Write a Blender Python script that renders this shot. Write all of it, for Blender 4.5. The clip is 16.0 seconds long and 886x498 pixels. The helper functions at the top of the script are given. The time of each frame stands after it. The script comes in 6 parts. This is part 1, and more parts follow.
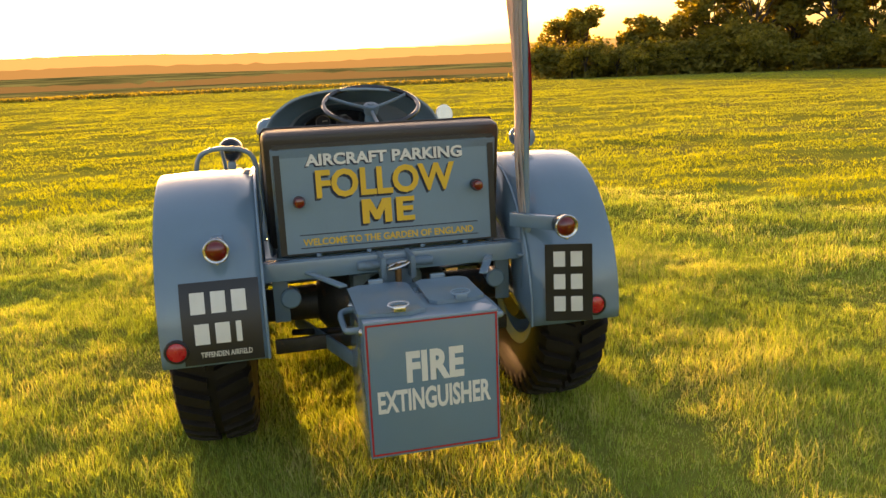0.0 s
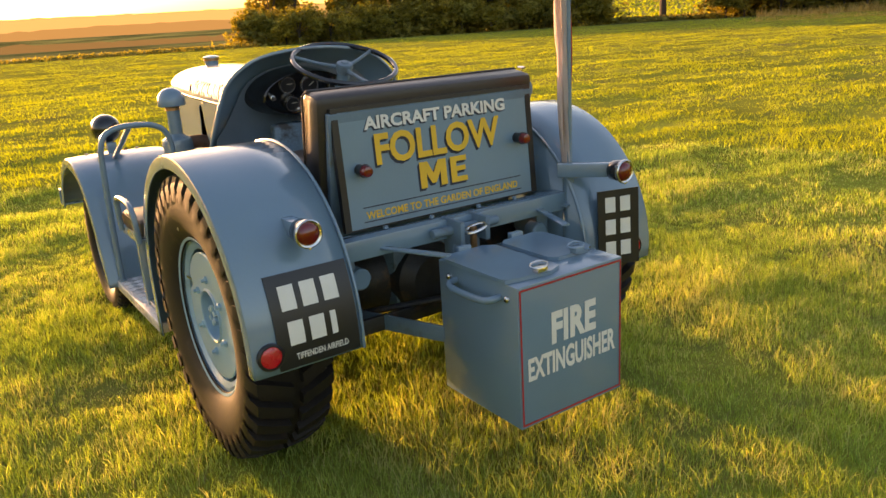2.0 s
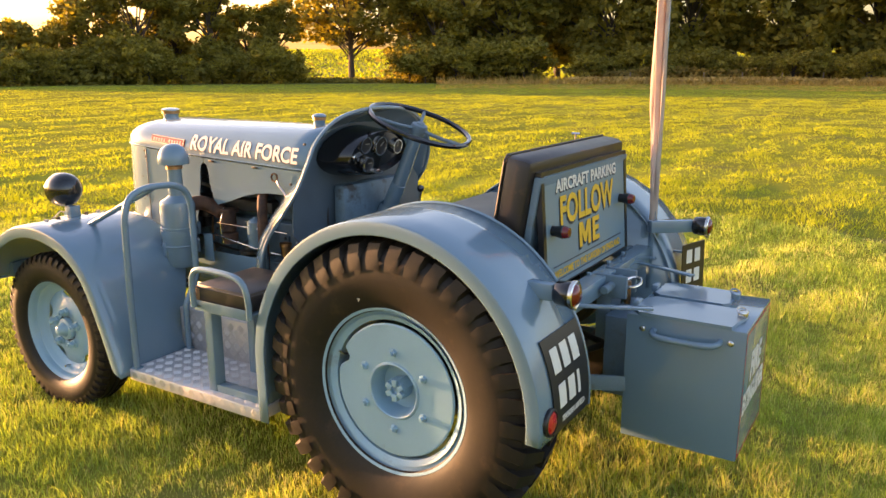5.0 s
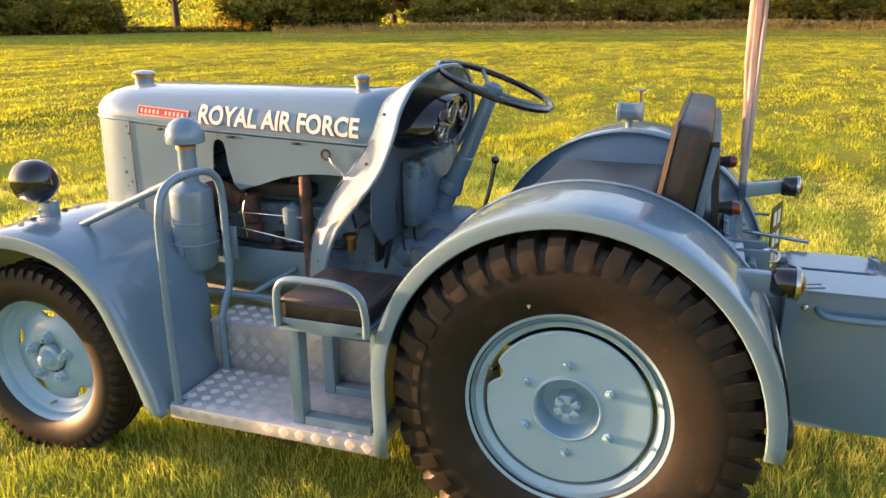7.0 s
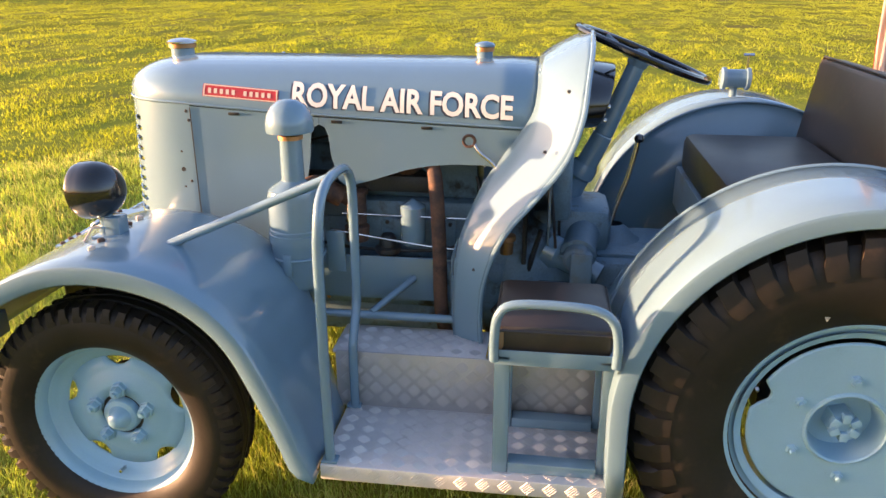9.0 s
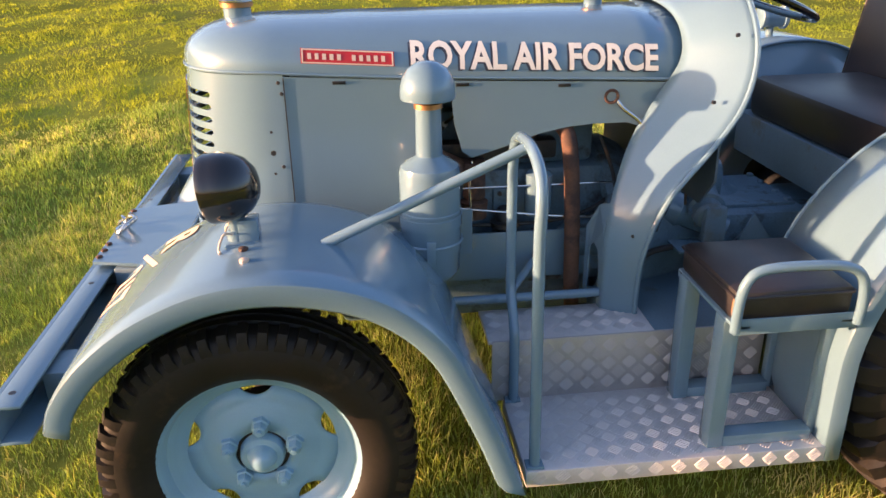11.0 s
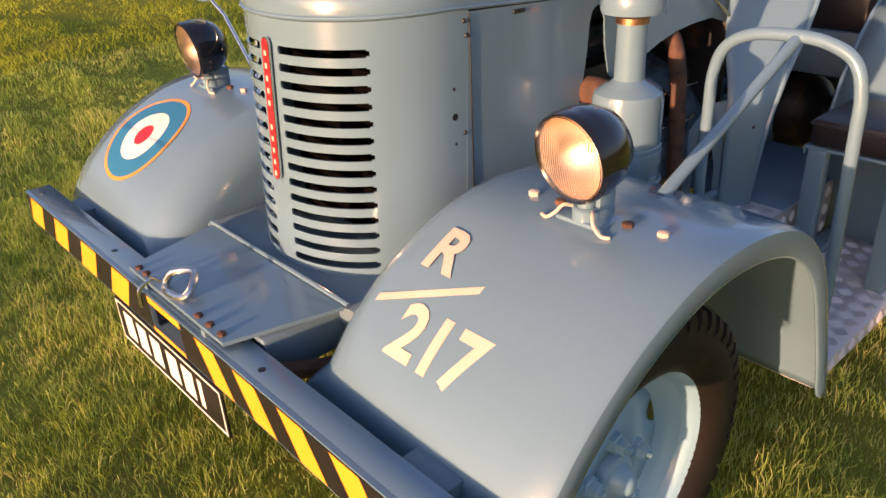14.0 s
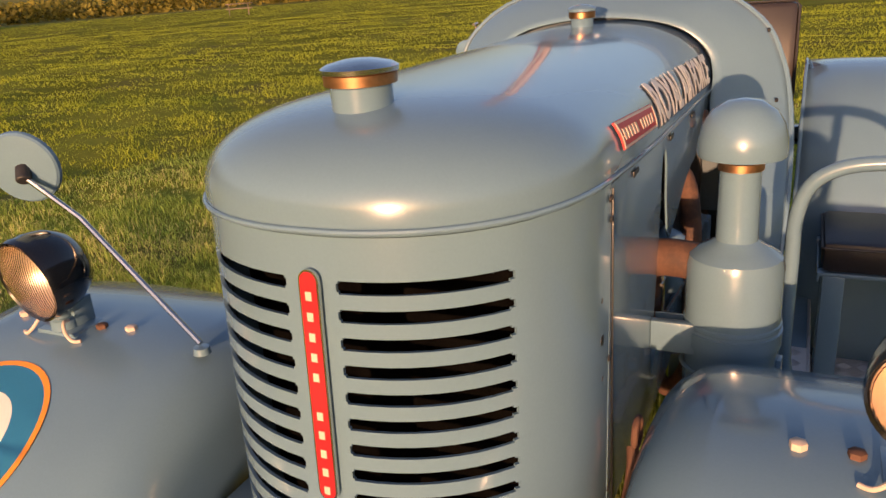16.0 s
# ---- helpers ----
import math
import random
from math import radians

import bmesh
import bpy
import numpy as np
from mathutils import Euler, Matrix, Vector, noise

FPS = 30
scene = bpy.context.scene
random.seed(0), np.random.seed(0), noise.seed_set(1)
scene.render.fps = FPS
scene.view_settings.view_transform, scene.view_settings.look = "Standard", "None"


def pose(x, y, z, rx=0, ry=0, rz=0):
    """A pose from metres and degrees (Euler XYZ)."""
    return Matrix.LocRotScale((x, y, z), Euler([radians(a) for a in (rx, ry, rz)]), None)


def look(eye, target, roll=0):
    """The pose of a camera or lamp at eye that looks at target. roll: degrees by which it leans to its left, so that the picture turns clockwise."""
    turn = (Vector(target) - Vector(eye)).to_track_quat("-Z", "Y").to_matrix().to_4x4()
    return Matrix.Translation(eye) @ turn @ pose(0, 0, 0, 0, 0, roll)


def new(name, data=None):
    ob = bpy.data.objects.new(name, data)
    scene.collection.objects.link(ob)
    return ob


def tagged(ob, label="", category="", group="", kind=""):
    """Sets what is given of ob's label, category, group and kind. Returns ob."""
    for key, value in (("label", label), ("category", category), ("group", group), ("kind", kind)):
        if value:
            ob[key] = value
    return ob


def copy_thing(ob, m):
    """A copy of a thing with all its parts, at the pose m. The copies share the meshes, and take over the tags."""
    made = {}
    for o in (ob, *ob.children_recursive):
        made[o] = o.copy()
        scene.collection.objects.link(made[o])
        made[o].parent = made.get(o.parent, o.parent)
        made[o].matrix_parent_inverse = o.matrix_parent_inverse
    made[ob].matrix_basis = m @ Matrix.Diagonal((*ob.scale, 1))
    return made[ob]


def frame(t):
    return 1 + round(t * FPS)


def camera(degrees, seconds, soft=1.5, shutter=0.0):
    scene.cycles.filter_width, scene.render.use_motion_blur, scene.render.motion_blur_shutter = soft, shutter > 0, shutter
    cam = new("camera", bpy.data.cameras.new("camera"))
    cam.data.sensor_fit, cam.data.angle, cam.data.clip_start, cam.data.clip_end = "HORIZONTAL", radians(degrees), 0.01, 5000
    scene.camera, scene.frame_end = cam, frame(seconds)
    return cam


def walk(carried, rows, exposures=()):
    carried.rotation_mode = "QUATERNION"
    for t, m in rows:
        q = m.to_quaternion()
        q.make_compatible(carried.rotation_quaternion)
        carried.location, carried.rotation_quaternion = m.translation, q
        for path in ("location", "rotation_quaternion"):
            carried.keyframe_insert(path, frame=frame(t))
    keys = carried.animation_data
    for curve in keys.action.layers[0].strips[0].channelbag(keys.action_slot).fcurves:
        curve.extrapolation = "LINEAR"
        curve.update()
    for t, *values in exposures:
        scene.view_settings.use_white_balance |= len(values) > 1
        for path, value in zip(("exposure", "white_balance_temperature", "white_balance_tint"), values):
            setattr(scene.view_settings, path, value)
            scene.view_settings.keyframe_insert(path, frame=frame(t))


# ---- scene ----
cam = camera(60.4, 16.0)
PATH = [
    (0, (-0.476, -3.382, 1.566), (-0.041, -1.485, 1.104), -2.3),
    (0.5, (-0.838, -3.344, 1.611), (-0.22, -1.509, 1.109), -2.3),
    (1, (-1.085, -3.18, 1.585), (-0.315, -1.412, 1.054), -2.9),
    (1.5, (-1.333, -2.945, 1.6), (-0.414, -1.26, 1.039), -3.6),
    (2, (-1.609, -2.717, 1.568), (-0.54, -1.129, 0.991), -3.6),
    (2.5, (-1.889, -2.461, 1.592), (-0.654, -1.006, 0.994), -3.1),
    (3, (-2.021, -2.235, 1.575), (-0.666, -0.878, 1.003), -2.9),
    (3.5, (-2.206, -2.038, 1.603), (-0.74, -0.786, 1.071), -2.1),
    (4, (-2.529, -1.854, 1.626), (-0.975, -0.691, 1.144), -0.9),
    (4.5, (-2.73, -1.677, 1.657), (-1.124, -0.579, 1.191), -0.8),
    (4.7, (-2.822, -1.593, 1.653), (-1.2, -0.52, 1.19), -0.4),
    (6.8, (-2.905, -0.439, 1.682), (-1.107, 0.223, 1.108), -0.9),
    (7, (-2.848, -0.331, 1.673), (-1.048, 0.309, 1.08), -0.5),
    (7.5, (-2.756, -0.002, 1.675), (-0.95, 0.556, 1.025), -0.8),
    (8, (-2.716, 0.304, 1.67), (-0.887, 0.749, 0.992), -0.1),
    (8.5, (-2.667, 0.581, 1.654), (-0.818, 0.916, 0.968), 0.3),
    (8.7, (-2.656, 0.67, 1.668), (-0.802, 0.973, 0.98), 0.1),
    (10.8, (-2.504, 1.659, 1.647), (-0.66, 1.497, 0.888), -0.2),
    (11, (-2.404, 1.744, 1.631), (-0.578, 1.552, 0.839), -1.0),
    (11.5, (-2.261, 1.923, 1.596), (-0.497, 1.636, 0.699), -2.2),
    (12, (-2.166, 2.209, 1.579), (-0.492, 1.74, 0.591), -3.9),
    (12.5, (-2.056, 2.495, 1.595), (-0.473, 1.808, 0.584), -3.5),
    (13, (-1.834, 2.726, 1.553), (-0.317, 1.885, 0.558), -3.7),
    (13.5, (-1.65, 2.878, 1.558), (-0.215, 1.877, 0.589), -2.8),
    (14, (-1.45, 3.054, 1.535), (-0.111, 1.886, 0.617), -3.0),
    (14.5, (-1.253, 3.133, 1.563), (0.007, 1.841, 0.7), -3.4),
    (15, (-1.012, 3.023, 1.545), (0.158, 1.597, 0.772), -3.2),
    (15.5, (-0.788, 2.929, 1.526), (0.272, 1.382, 0.832), -4.0),
    (16, (-0.525, 2.936, 1.53), (0.304, 1.245, 0.856), -4.3),
]
EXPOSURES = [(0.0, 1.79, 9071, 29), (3.0, 1.93, 8250, 29), (4.5, 2.16, 7961, 31), (7.0, 2.22, 7382, 30), (8.5, 2.2, 6852, 29), (11.0, 1.76, 6369, 30), (12.5, 1.70, 6220, 32), (14.0, 1.06, 6400, 35), (16.0, 0.58, 6700, 32)]
walk(cam, [(t, look(eye, target, roll)) for t, eye, target, roll in PATH], EXPOSURES)

# ---- light ----
SUN_BEARING, SUN_HEIGHT = -5.5, 4.9   # degrees from +y towards +x, degrees above the horizon


def bearing_vector(bearing, height):
    b, h = radians(bearing), radians(height)
    return Vector((math.sin(b) * math.cos(h), math.cos(b) * math.cos(h), math.sin(h)))


world = bpy.data.worlds.new("evening_sky")
scene.world = world
world.use_nodes = True
wn = world.node_tree
sky = wn.nodes.new("ShaderNodeTexSky")
sky.sky_type = "NISHITA"
sky.sun_disc = False
sky.sun_elevation = radians(SUN_HEIGHT)
sky.sun_rotation = radians(SUN_BEARING)
sky.air_density, sky.dust_density, sky.ozone_density = 1.0, 3.2, 1.8
wn.links.new(sky.outputs["Color"], wn.nodes["Background"].inputs["Color"])
wn.nodes["Background"].inputs["Strength"].default_value = 0.24

sun = new("sun", bpy.data.lights.new("sun", "SUN"))
sun.data.energy, sun.data.angle, sun.data.color = 5.0, radians(0.7), (1.0, 0.61, 0.30)
sun.matrix_world = look((0, 0, 30), Vector((0, 0, 30)) - bearing_vector(SUN_BEARING, SUN_HEIGHT))

# ---- materials ----
def material(name, color, rough=0.5, metal=0.0, vary=0.12, scale=6.0, fine=90.0, bump=0.1, depth=0.001,
             coat=0.0, stain=None, stain_at=0.62, stain_scale=3.0, rough_vary=0.1, translucent=0.0):
    """A surface with variation at two scales, stains of a second colour, and a fine relief."""
    m = bpy.data.materials.new(name)
    m.use_nodes = True
    n, links = m.node_tree.nodes, m.node_tree.links
    bsdf = n["Principled BSDF"]
    coord = n.new("ShaderNodeTexCoord")
    big, small = n.new("ShaderNodeTexNoise"), n.new("ShaderNodeTexNoise")
    big.inputs["Scale"].default_value, small.inputs["Scale"].default_value = scale, fine
    big.inputs["Detail"].default_value, small.inputs["Detail"].default_value = 5, 3
    for tex in (big, small):
        links.new(coord.outputs["Object"], tex.inputs["Vector"])
    add = n.new("ShaderNodeMath")
    add.operation = "MULTIPLY_ADD"
    links.new(small.outputs["Fac"], add.inputs[0])
    add.inputs[1].default_value = 0.35
    links.new(big.outputs["Fac"], add.inputs[2])
    ramp = n.new("ShaderNodeValToRGB")
    ramp.color_ramp.elements[0].position, ramp.color_ramp.elements[1].position = 0.42, 0.95
    ramp.color_ramp.elements[0].color = (*[c * (1 - vary) for c in color], 1)
    ramp.color_ramp.elements[1].color = (*[min(1, c * (1 + vary)) for c in color], 1)
    links.new(add.outputs[0], ramp.inputs["Fac"])
    out = ramp.outputs["Color"]
    if stain:
        patch = n.new("ShaderNodeTexNoise")
        patch.inputs["Scale"].default_value, patch.inputs["Detail"].default_value = stain_scale, 8
        patch.inputs["Roughness"].default_value = 0.65
        links.new(coord.outputs["Object"], patch.inputs["Vector"])
        cut = n.new("ShaderNodeMapRange")
        cut.inputs["From Min"].default_value, cut.inputs["From Max"].default_value = stain_at - 0.07, stain_at + 0.07
        links.new(patch.outputs["Fac"], cut.inputs["Value"])
        mix = n.new("ShaderNodeMix")
        mix.data_type = "RGBA"
        links.new(cut.outputs["Result"], mix.inputs["Factor"])
        links.new(out, mix.inputs["A"])
        mix.inputs["B"].default_value = (*stain, 1)
        out = mix.outputs["Result"]
    links.new(out, bsdf.inputs["Base Color"])
    span = n.new("ShaderNodeMapRange")
    span.inputs["To Min"].default_value = max(0.02, rough - rough_vary)
    span.inputs["To Max"].default_value = min(1, rough + rough_vary)
    links.new(big.outputs["Fac"], span.inputs["Value"])
    links.new(span.outputs["Result"], bsdf.inputs["Roughness"])
    bsdf.inputs["Metallic"].default_value = metal
    bsdf.inputs["Coat Weight"].default_value = coat
    bsdf.inputs["Coat Roughness"].default_value = 0.06
    if bump:
        b = n.new("ShaderNodeBump")
        b.inputs["Strength"].default_value, b.inputs["Distance"].default_value = bump, depth
        links.new(add.outputs[0], b.inputs["Height"])
        links.new(b.outputs["Normal"], bsdf.inputs["Normal"])
    if translucent:
        back = n.new("ShaderNodeBsdfTranslucent")
        links.new(out, back.inputs["Color"])
        blend = n.new("ShaderNodeMixShader")
        blend.inputs["Fac"].default_value = translucent
        links.new(bsdf.outputs[0], blend.inputs[1])
        links.new(back.outputs[0], blend.inputs[2])
        links.new(blend.outputs[0], n["Material Output"].inputs["Surface"])
    return m


paint = material("blue_grey_paint", (0.122, 0.213, 0.284), 0.23, 0, 0.07, 2.5, 260, 0.08, 0.0006, coat=0.6, rough_vary=0.06)
paint_old = material("dull_blue_grey_paint", (0.100, 0.170, 0.222), 0.5, 0, 0.16, 5, 120, 0.2, 0.001, stain=(0.10, 0.11, 0.10), stain_at=0.64, stain_scale=7)
paint_wheel = material("pale_blue_wheel_paint", (0.205, 0.370, 0.490), 0.36, 0, 0.07, 5, 200, 0.1, 0.0008, coat=0.25, stain=(0.15, 0.19, 0.20), stain_at=0.70, stain_scale=6)
engine_paint = material("oily_engine_paint", (0.108, 0.190, 0.250), 0.45, 0, 0.3, 9, 140, 0.3, 0.002, stain=(0.035, 0.032, 0.03), stain_at=0.60, stain_scale=9)
rubber = material("black_rubber", (0.014, 0.0115, 0.010), 0.55, 0, 0.35, 6, 70, 0.35, 0.002, stain=(0.045, 0.029, 0.019), stain_at=0.64, stain_scale=7)
rubber.node_tree.nodes["Principled BSDF"].inputs["Specular IOR Level"].default_value = 0.28
black_paint = material("gloss_black_paint", (0.008, 0.008, 0.009), 0.16, 0, 0.2, 8, 120, 0.03, 0.0005, coat=0.5, rough_vary=0.05)
dark_metal = material("dark_oily_metal", (0.035, 0.036, 0.038), 0.5, 0.4, 0.4, 12, 130, 0.4, 0.002, stain=(0.12, 0.07, 0.04), stain_at=0.62, stain_scale=10)
rust = material("rusty_brown_pipe", (0.11, 0.055, 0.035), 0.8, 0.1, 0.35, 20, 160, 0.5, 0.002, stain=(0.05, 0.03, 0.025), stain_at=0.55, stain_scale=14)
chrome = material("bright_plated_steel", (0.62, 0.60, 0.57), 0.22, 1.0, 0.1, 20, 160, 0.05, 0.0005)
mirror_silver = material("polished_reflector", (0.74, 0.62, 0.49), 0.32, 1.0, 0.05, 20, 160, 0.0, rough_vary=0.03)
brass = material("worn_brass", (0.40, 0.22, 0.11), 0.42, 1.0, 0.25, 20, 160, 0.2, 0.001)
aluminium = material("tread_plate_aluminium", (0.58, 0.565, 0.565), 0.45, 0.35, 0.14, 4, 180, 0.15, 0.0008, stain=(0.34, 0.33, 0.32), stain_at=0.66, stain_scale=6)
tread_bar = material("polished_tread_bars", (0.56, 0.55, 0.545), 0.45, 0.3, 0.08, 6, 180, 0.1, 0.0006)
# riser plate: darker and a little rougher than the treads
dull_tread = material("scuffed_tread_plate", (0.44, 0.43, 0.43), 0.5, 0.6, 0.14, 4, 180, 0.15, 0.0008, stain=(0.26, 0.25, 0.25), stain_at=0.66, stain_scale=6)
leather = material("black_vinyl", (0.018, 0.015, 0.015), 0.42, 0, 0.25, 5, 220, 0.3, 0.0012, stain=(0.030, 0.024, 0.020), stain_at=0.64, stain_scale=8)
worn_leather = material("worn_brown_black_vinyl", (0.022, 0.016, 0.014), 0.38, 0, 0.3, 5, 220, 0.3, 0.0012, stain=(0.10, 0.050, 0.026), stain_at=0.66, stain_scale=6)
white_paint = material("white_sign_paint", (0.66, 0.65, 0.60), 0.55, 0, 0.06, 10, 150, 0.05, 0.0005)
cream_paint = material("cream_sign_paint", (0.56, 0.45, 0.36), 0.55, 0, 0.08, 10, 150, 0.05, 0.0005)
yellow_paint = material("yellow_sign_paint", (0.72, 0.42, 0.03), 0.5, 0, 0.08, 10, 150, 0.05, 0.0005)
stripe_yellow = material("hazard_yellow_paint", (0.80, 0.33, 0.015), 0.45, 0, 0.08, 8, 150, 0.05, 0.0005)
navy_paint = material("navy_sign_paint", (0.015, 0.025, 0.05), 0.5, 0, 0.1, 10, 150, 0.05, 0.0005)
sign_paint = material("pale_blue_sign_paint", (0.128, 0.225, 0.290), 0.42, 0, 0.06, 4, 150, 0.05, 0.0005, coat=0.2)
red_paint = material("red_paint", (0.42, 0.015, 0.018), 0.42, 0, 0.1, 10, 150, 0.05, 0.0005)
orange_paint = material("orange_ring_paint", (0.72, 0.26, 0.02), 0.45, 0, 0.08, 10, 150, 0.05, 0.0005)
roundel_blue = material("bright_blue_paint", (0.016, 0.15, 0.29), 0.4, 0, 0.08, 10, 150, 0.05, 0.0005)
plate_black = material("black_plate", (0.010, 0.010, 0.011), 0.38, 0, 0.2, 8, 120, 0.05, 0.0005)
red_lens = material("dark_red_lens", (0.16, 0.008, 0.006), 0.12, 0, 0.2, 20, 180, 0.25, 0.001, coat=0.6)
reflector_red = material("red_reflector", (0.55, 0.012, 0.02), 0.28, 0, 0.15, 40, 300, 0.5, 0.001, coat=0.5)
flag_cloth = material("faded_flag_cloth", (0.64, 0.53, 0.47), 0.85, 0, 0.12, 12, 300, 0.4, 0.001, translucent=0.3)
flag_red = material("red_flag_cloth", (0.35, 0.03, 0.03), 0.85, 0, 0.12, 12, 300, 0.4, 0.001, translucent=0.3)
flag_blue = material("blue_flag_cloth", (0.03, 0.035, 0.13), 0.85, 0, 0.12, 12, 300, 0.4, 0.001, translucent=0.3)
brass_tape = material("worn_brown_tape", (0.23, 0.13, 0.065), 0.4, 0, 0.25, 12, 160, 0.2, 0.001)
# darker copy of the body blue, with the cowl's shade in its colour
dash_shade_blue = material("shaded_dark_blue_paint", (0.055, 0.088, 0.115), 0.5, 0, 0.2, 6, 120, 0.2, 0.001)
dial_white = material("cream_dial", (0.35, 0.33, 0.28), 0.3, 0, 0.1, 40, 200, 0.0)
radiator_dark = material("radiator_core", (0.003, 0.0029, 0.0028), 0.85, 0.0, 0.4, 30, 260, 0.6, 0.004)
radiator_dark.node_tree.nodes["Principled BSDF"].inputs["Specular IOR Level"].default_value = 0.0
weathered_wood = material("weathered_wood", (0.24, 0.18, 0.12), 0.8, 0, 0.2, 6, 60, 0.4, 0.003)
bark = material("tree_bark", (0.085, 0.065, 0.048), 0.9, 0, 0.35, 3, 30, 0.8, 0.02)

glass = bpy.data.materials.new("headlamp_glass")
glass.use_nodes = True
gb = glass.node_tree.nodes["Principled BSDF"]
gb.inputs["Transmission Weight"].default_value, gb.inputs["Roughness"].default_value, gb.inputs["IOR"].default_value = 1.0, 0.06, 1.45
wave = glass.node_tree.nodes.new("ShaderNodeTexWave")
wave.inputs["Scale"].default_value = 55
wave_bump = glass.node_tree.nodes.new("ShaderNodeBump")
wave_bump.inputs["Strength"].default_value, wave_bump.inputs["Distance"].default_value = 0.17, 0.002
gcoord = glass.node_tree.nodes.new("ShaderNodeTexCoord")
glass.node_tree.links.new(gcoord.outputs["Object"], wave.inputs["Vector"])
glass.node_tree.links.new(wave.outputs["Fac"], wave_bump.inputs["Height"])
glass.node_tree.links.new(wave_bump.outputs["Normal"], gb.inputs["Normal"])


def leaf_material(name, dark, light, through_light, brown=None, spread=0.40, shine=(1.68, 1.48, 0.42)):
    """Leaves or blades: each island its own shade, light shining through."""
    m = bpy.data.materials.new(name)
    m.use_nodes = True
    n, links = m.node_tree.nodes, m.node_tree.links
    bsdf = n["Principled BSDF"]
    geo, coord = n.new("ShaderNodeNewGeometry"), n.new("ShaderNodeTexCoord")
    patch = n.new("ShaderNodeTexNoise")
    patch.inputs["Scale"].default_value, patch.inputs["Detail"].default_value = 0.9, 6
    links.new(coord.outputs["Object"], patch.inputs["Vector"])
    tuft = n.new("ShaderNodeTexNoise")
    tuft.inputs["Scale"].default_value, tuft.inputs["Detail"].default_value = 6.0, 3
    links.new(coord.outputs["Object"], tuft.inputs["Vector"])
    both = n.new("ShaderNodeMath")
    both.operation = "MULTIPLY_ADD"
    links.new(tuft.outputs["Fac"], both.inputs[0])
    both.inputs[1].default_value = 0.45
    links.new(patch.outputs["Fac"], both.inputs[2])
    less = n.new("ShaderNodeMath")
    less.operation = "SUBTRACT"
    links.new(both.outputs[0], less.inputs[0])
    less.inputs[1].default_value = 0.22
    mixv = n.new("ShaderNodeMath")
    mixv.operation = "MULTIPLY_ADD"
    links.new(geo.outputs["Random Per Island"], mixv.inputs[0])
    mixv.inputs[1].default_value = spread
    links.new(less.outputs[0], mixv.inputs[2])
    ramp = n.new("ShaderNodeValToRGB")
    ramp.color_ramp.elements[0].position, ramp.color_ramp.elements[1].position = 0.35, 0.95
    ramp.color_ramp.elements[0].color, ramp.color_ramp.elements[1].color = (*dark, 1), (*light, 1)
    if brown:
        e = ramp.color_ramp.elements.new(1.0)
        e.color = (*brown, 1)
        ramp.color_ramp.elements[1].position = 0.88
    links.new(mixv.outputs[0], ramp.inputs["Fac"])
    links.new(ramp.outputs["Color"], bsdf.inputs["Base Color"])
    bsdf.inputs["Roughness"].default_value = 0.7
    bsdf.inputs["Specular IOR Level"].default_value = 0.15
    back = n.new("ShaderNodeBsdfTranslucent")
    gain = n.new("ShaderNodeMix")
    gain.data_type, gain.blend_type = "RGBA", "MULTIPLY"
    gain.inputs["Factor"].default_value = 1.0
    links.new(ramp.outputs["Color"], gain.inputs["A"])
    gain.inputs["B"].default_value = (*shine, 1)
    links.new(gain.outputs["Result"], back.inputs["Color"])
    blend = n.new("ShaderNodeMixShader")
    blend.inputs["Fac"].default_value = through_light
    links.new(bsdf.outputs[0], blend.inputs[1])
    links.new(back.outputs[0], blend.inputs[2])
    links.new(blend.outputs[0], n["Material Output"].inputs["Surface"])
    return m


# shade's blue is put into the near grass colour, sun's yellow into the far
grass_blade = leaf_material("grass_blades", (0.130, 0.205, 0.048), (0.355, 0.450, 0.110), 0.42, (0.50, 0.47, 0.22), 0.55, (1.45, 1.45, 0.46))
grass_sun_yellow = leaf_material("far_grass_blades", (0.215, 0.265, 0.028), (0.400, 0.440, 0.050), 0.42, spread=0.16, shine=(1.55, 1.50, 0.42))
leaves = leaf_material("tree_leaves", (0.082, 0.088, 0.022), (0.33, 0.28, 0.062), 0.42)
bramble_leaves = leaf_material("yellowing_bramble_leaves", (0.085, 0.075, 0.020), (0.36, 0.24, 0.060), 0.36)
clippings = leaf_material("dry_clippings", (0.15, 0.125, 0.055), (0.30, 0.25, 0.11), 0.30)
dry_grass = leaf_material("dry_long_grass", (0.24, 0.17, 0.06), (0.56, 0.39, 0.15), 0.40)
soil = material("mown_turf", (0.190, 0.205, 0.034), 0.95, 0, 0.35, 0.35, 9, 0.8, 0.03, stain=(0.15, 0.14, 0.05), stain_at=0.6, stain_scale=0.5)
soil.node_tree.nodes["Principled BSDF"].inputs["Specular IOR Level"].default_value = 0.0

# ---- building tools ----
BASE = {}


def thing(name, place, label, category, group=""):
    ob = new(name)
    ob.location = place
    ob.empty_display_size = 0.1
    BASE[ob] = Matrix.Translation(place)
    return tagged(ob, label, category, group)


def part(name, bm, mat, parent=None, label="", smooth=35):
    """One mesh object from a bmesh in world places, hung under a thing or a part."""
    me = bpy.data.meshes.new(name)
    bmesh.ops.recalc_face_normals(bm, faces=bm.faces)
    bm.to_mesh(me)
    bm.free()
    me.materials.append(mat)
    if smooth:
        me.polygons.foreach_set("use_smooth", [True] * len(me.polygons))
        me.set_sharp_from_angle(angle=radians(smooth))
    ob = new(name, me)
    if parent:
        ob.parent = parent
        ob.matrix_parent_inverse = BASE.get(parent, Matrix()).inverted()
    return tagged(ob, label)


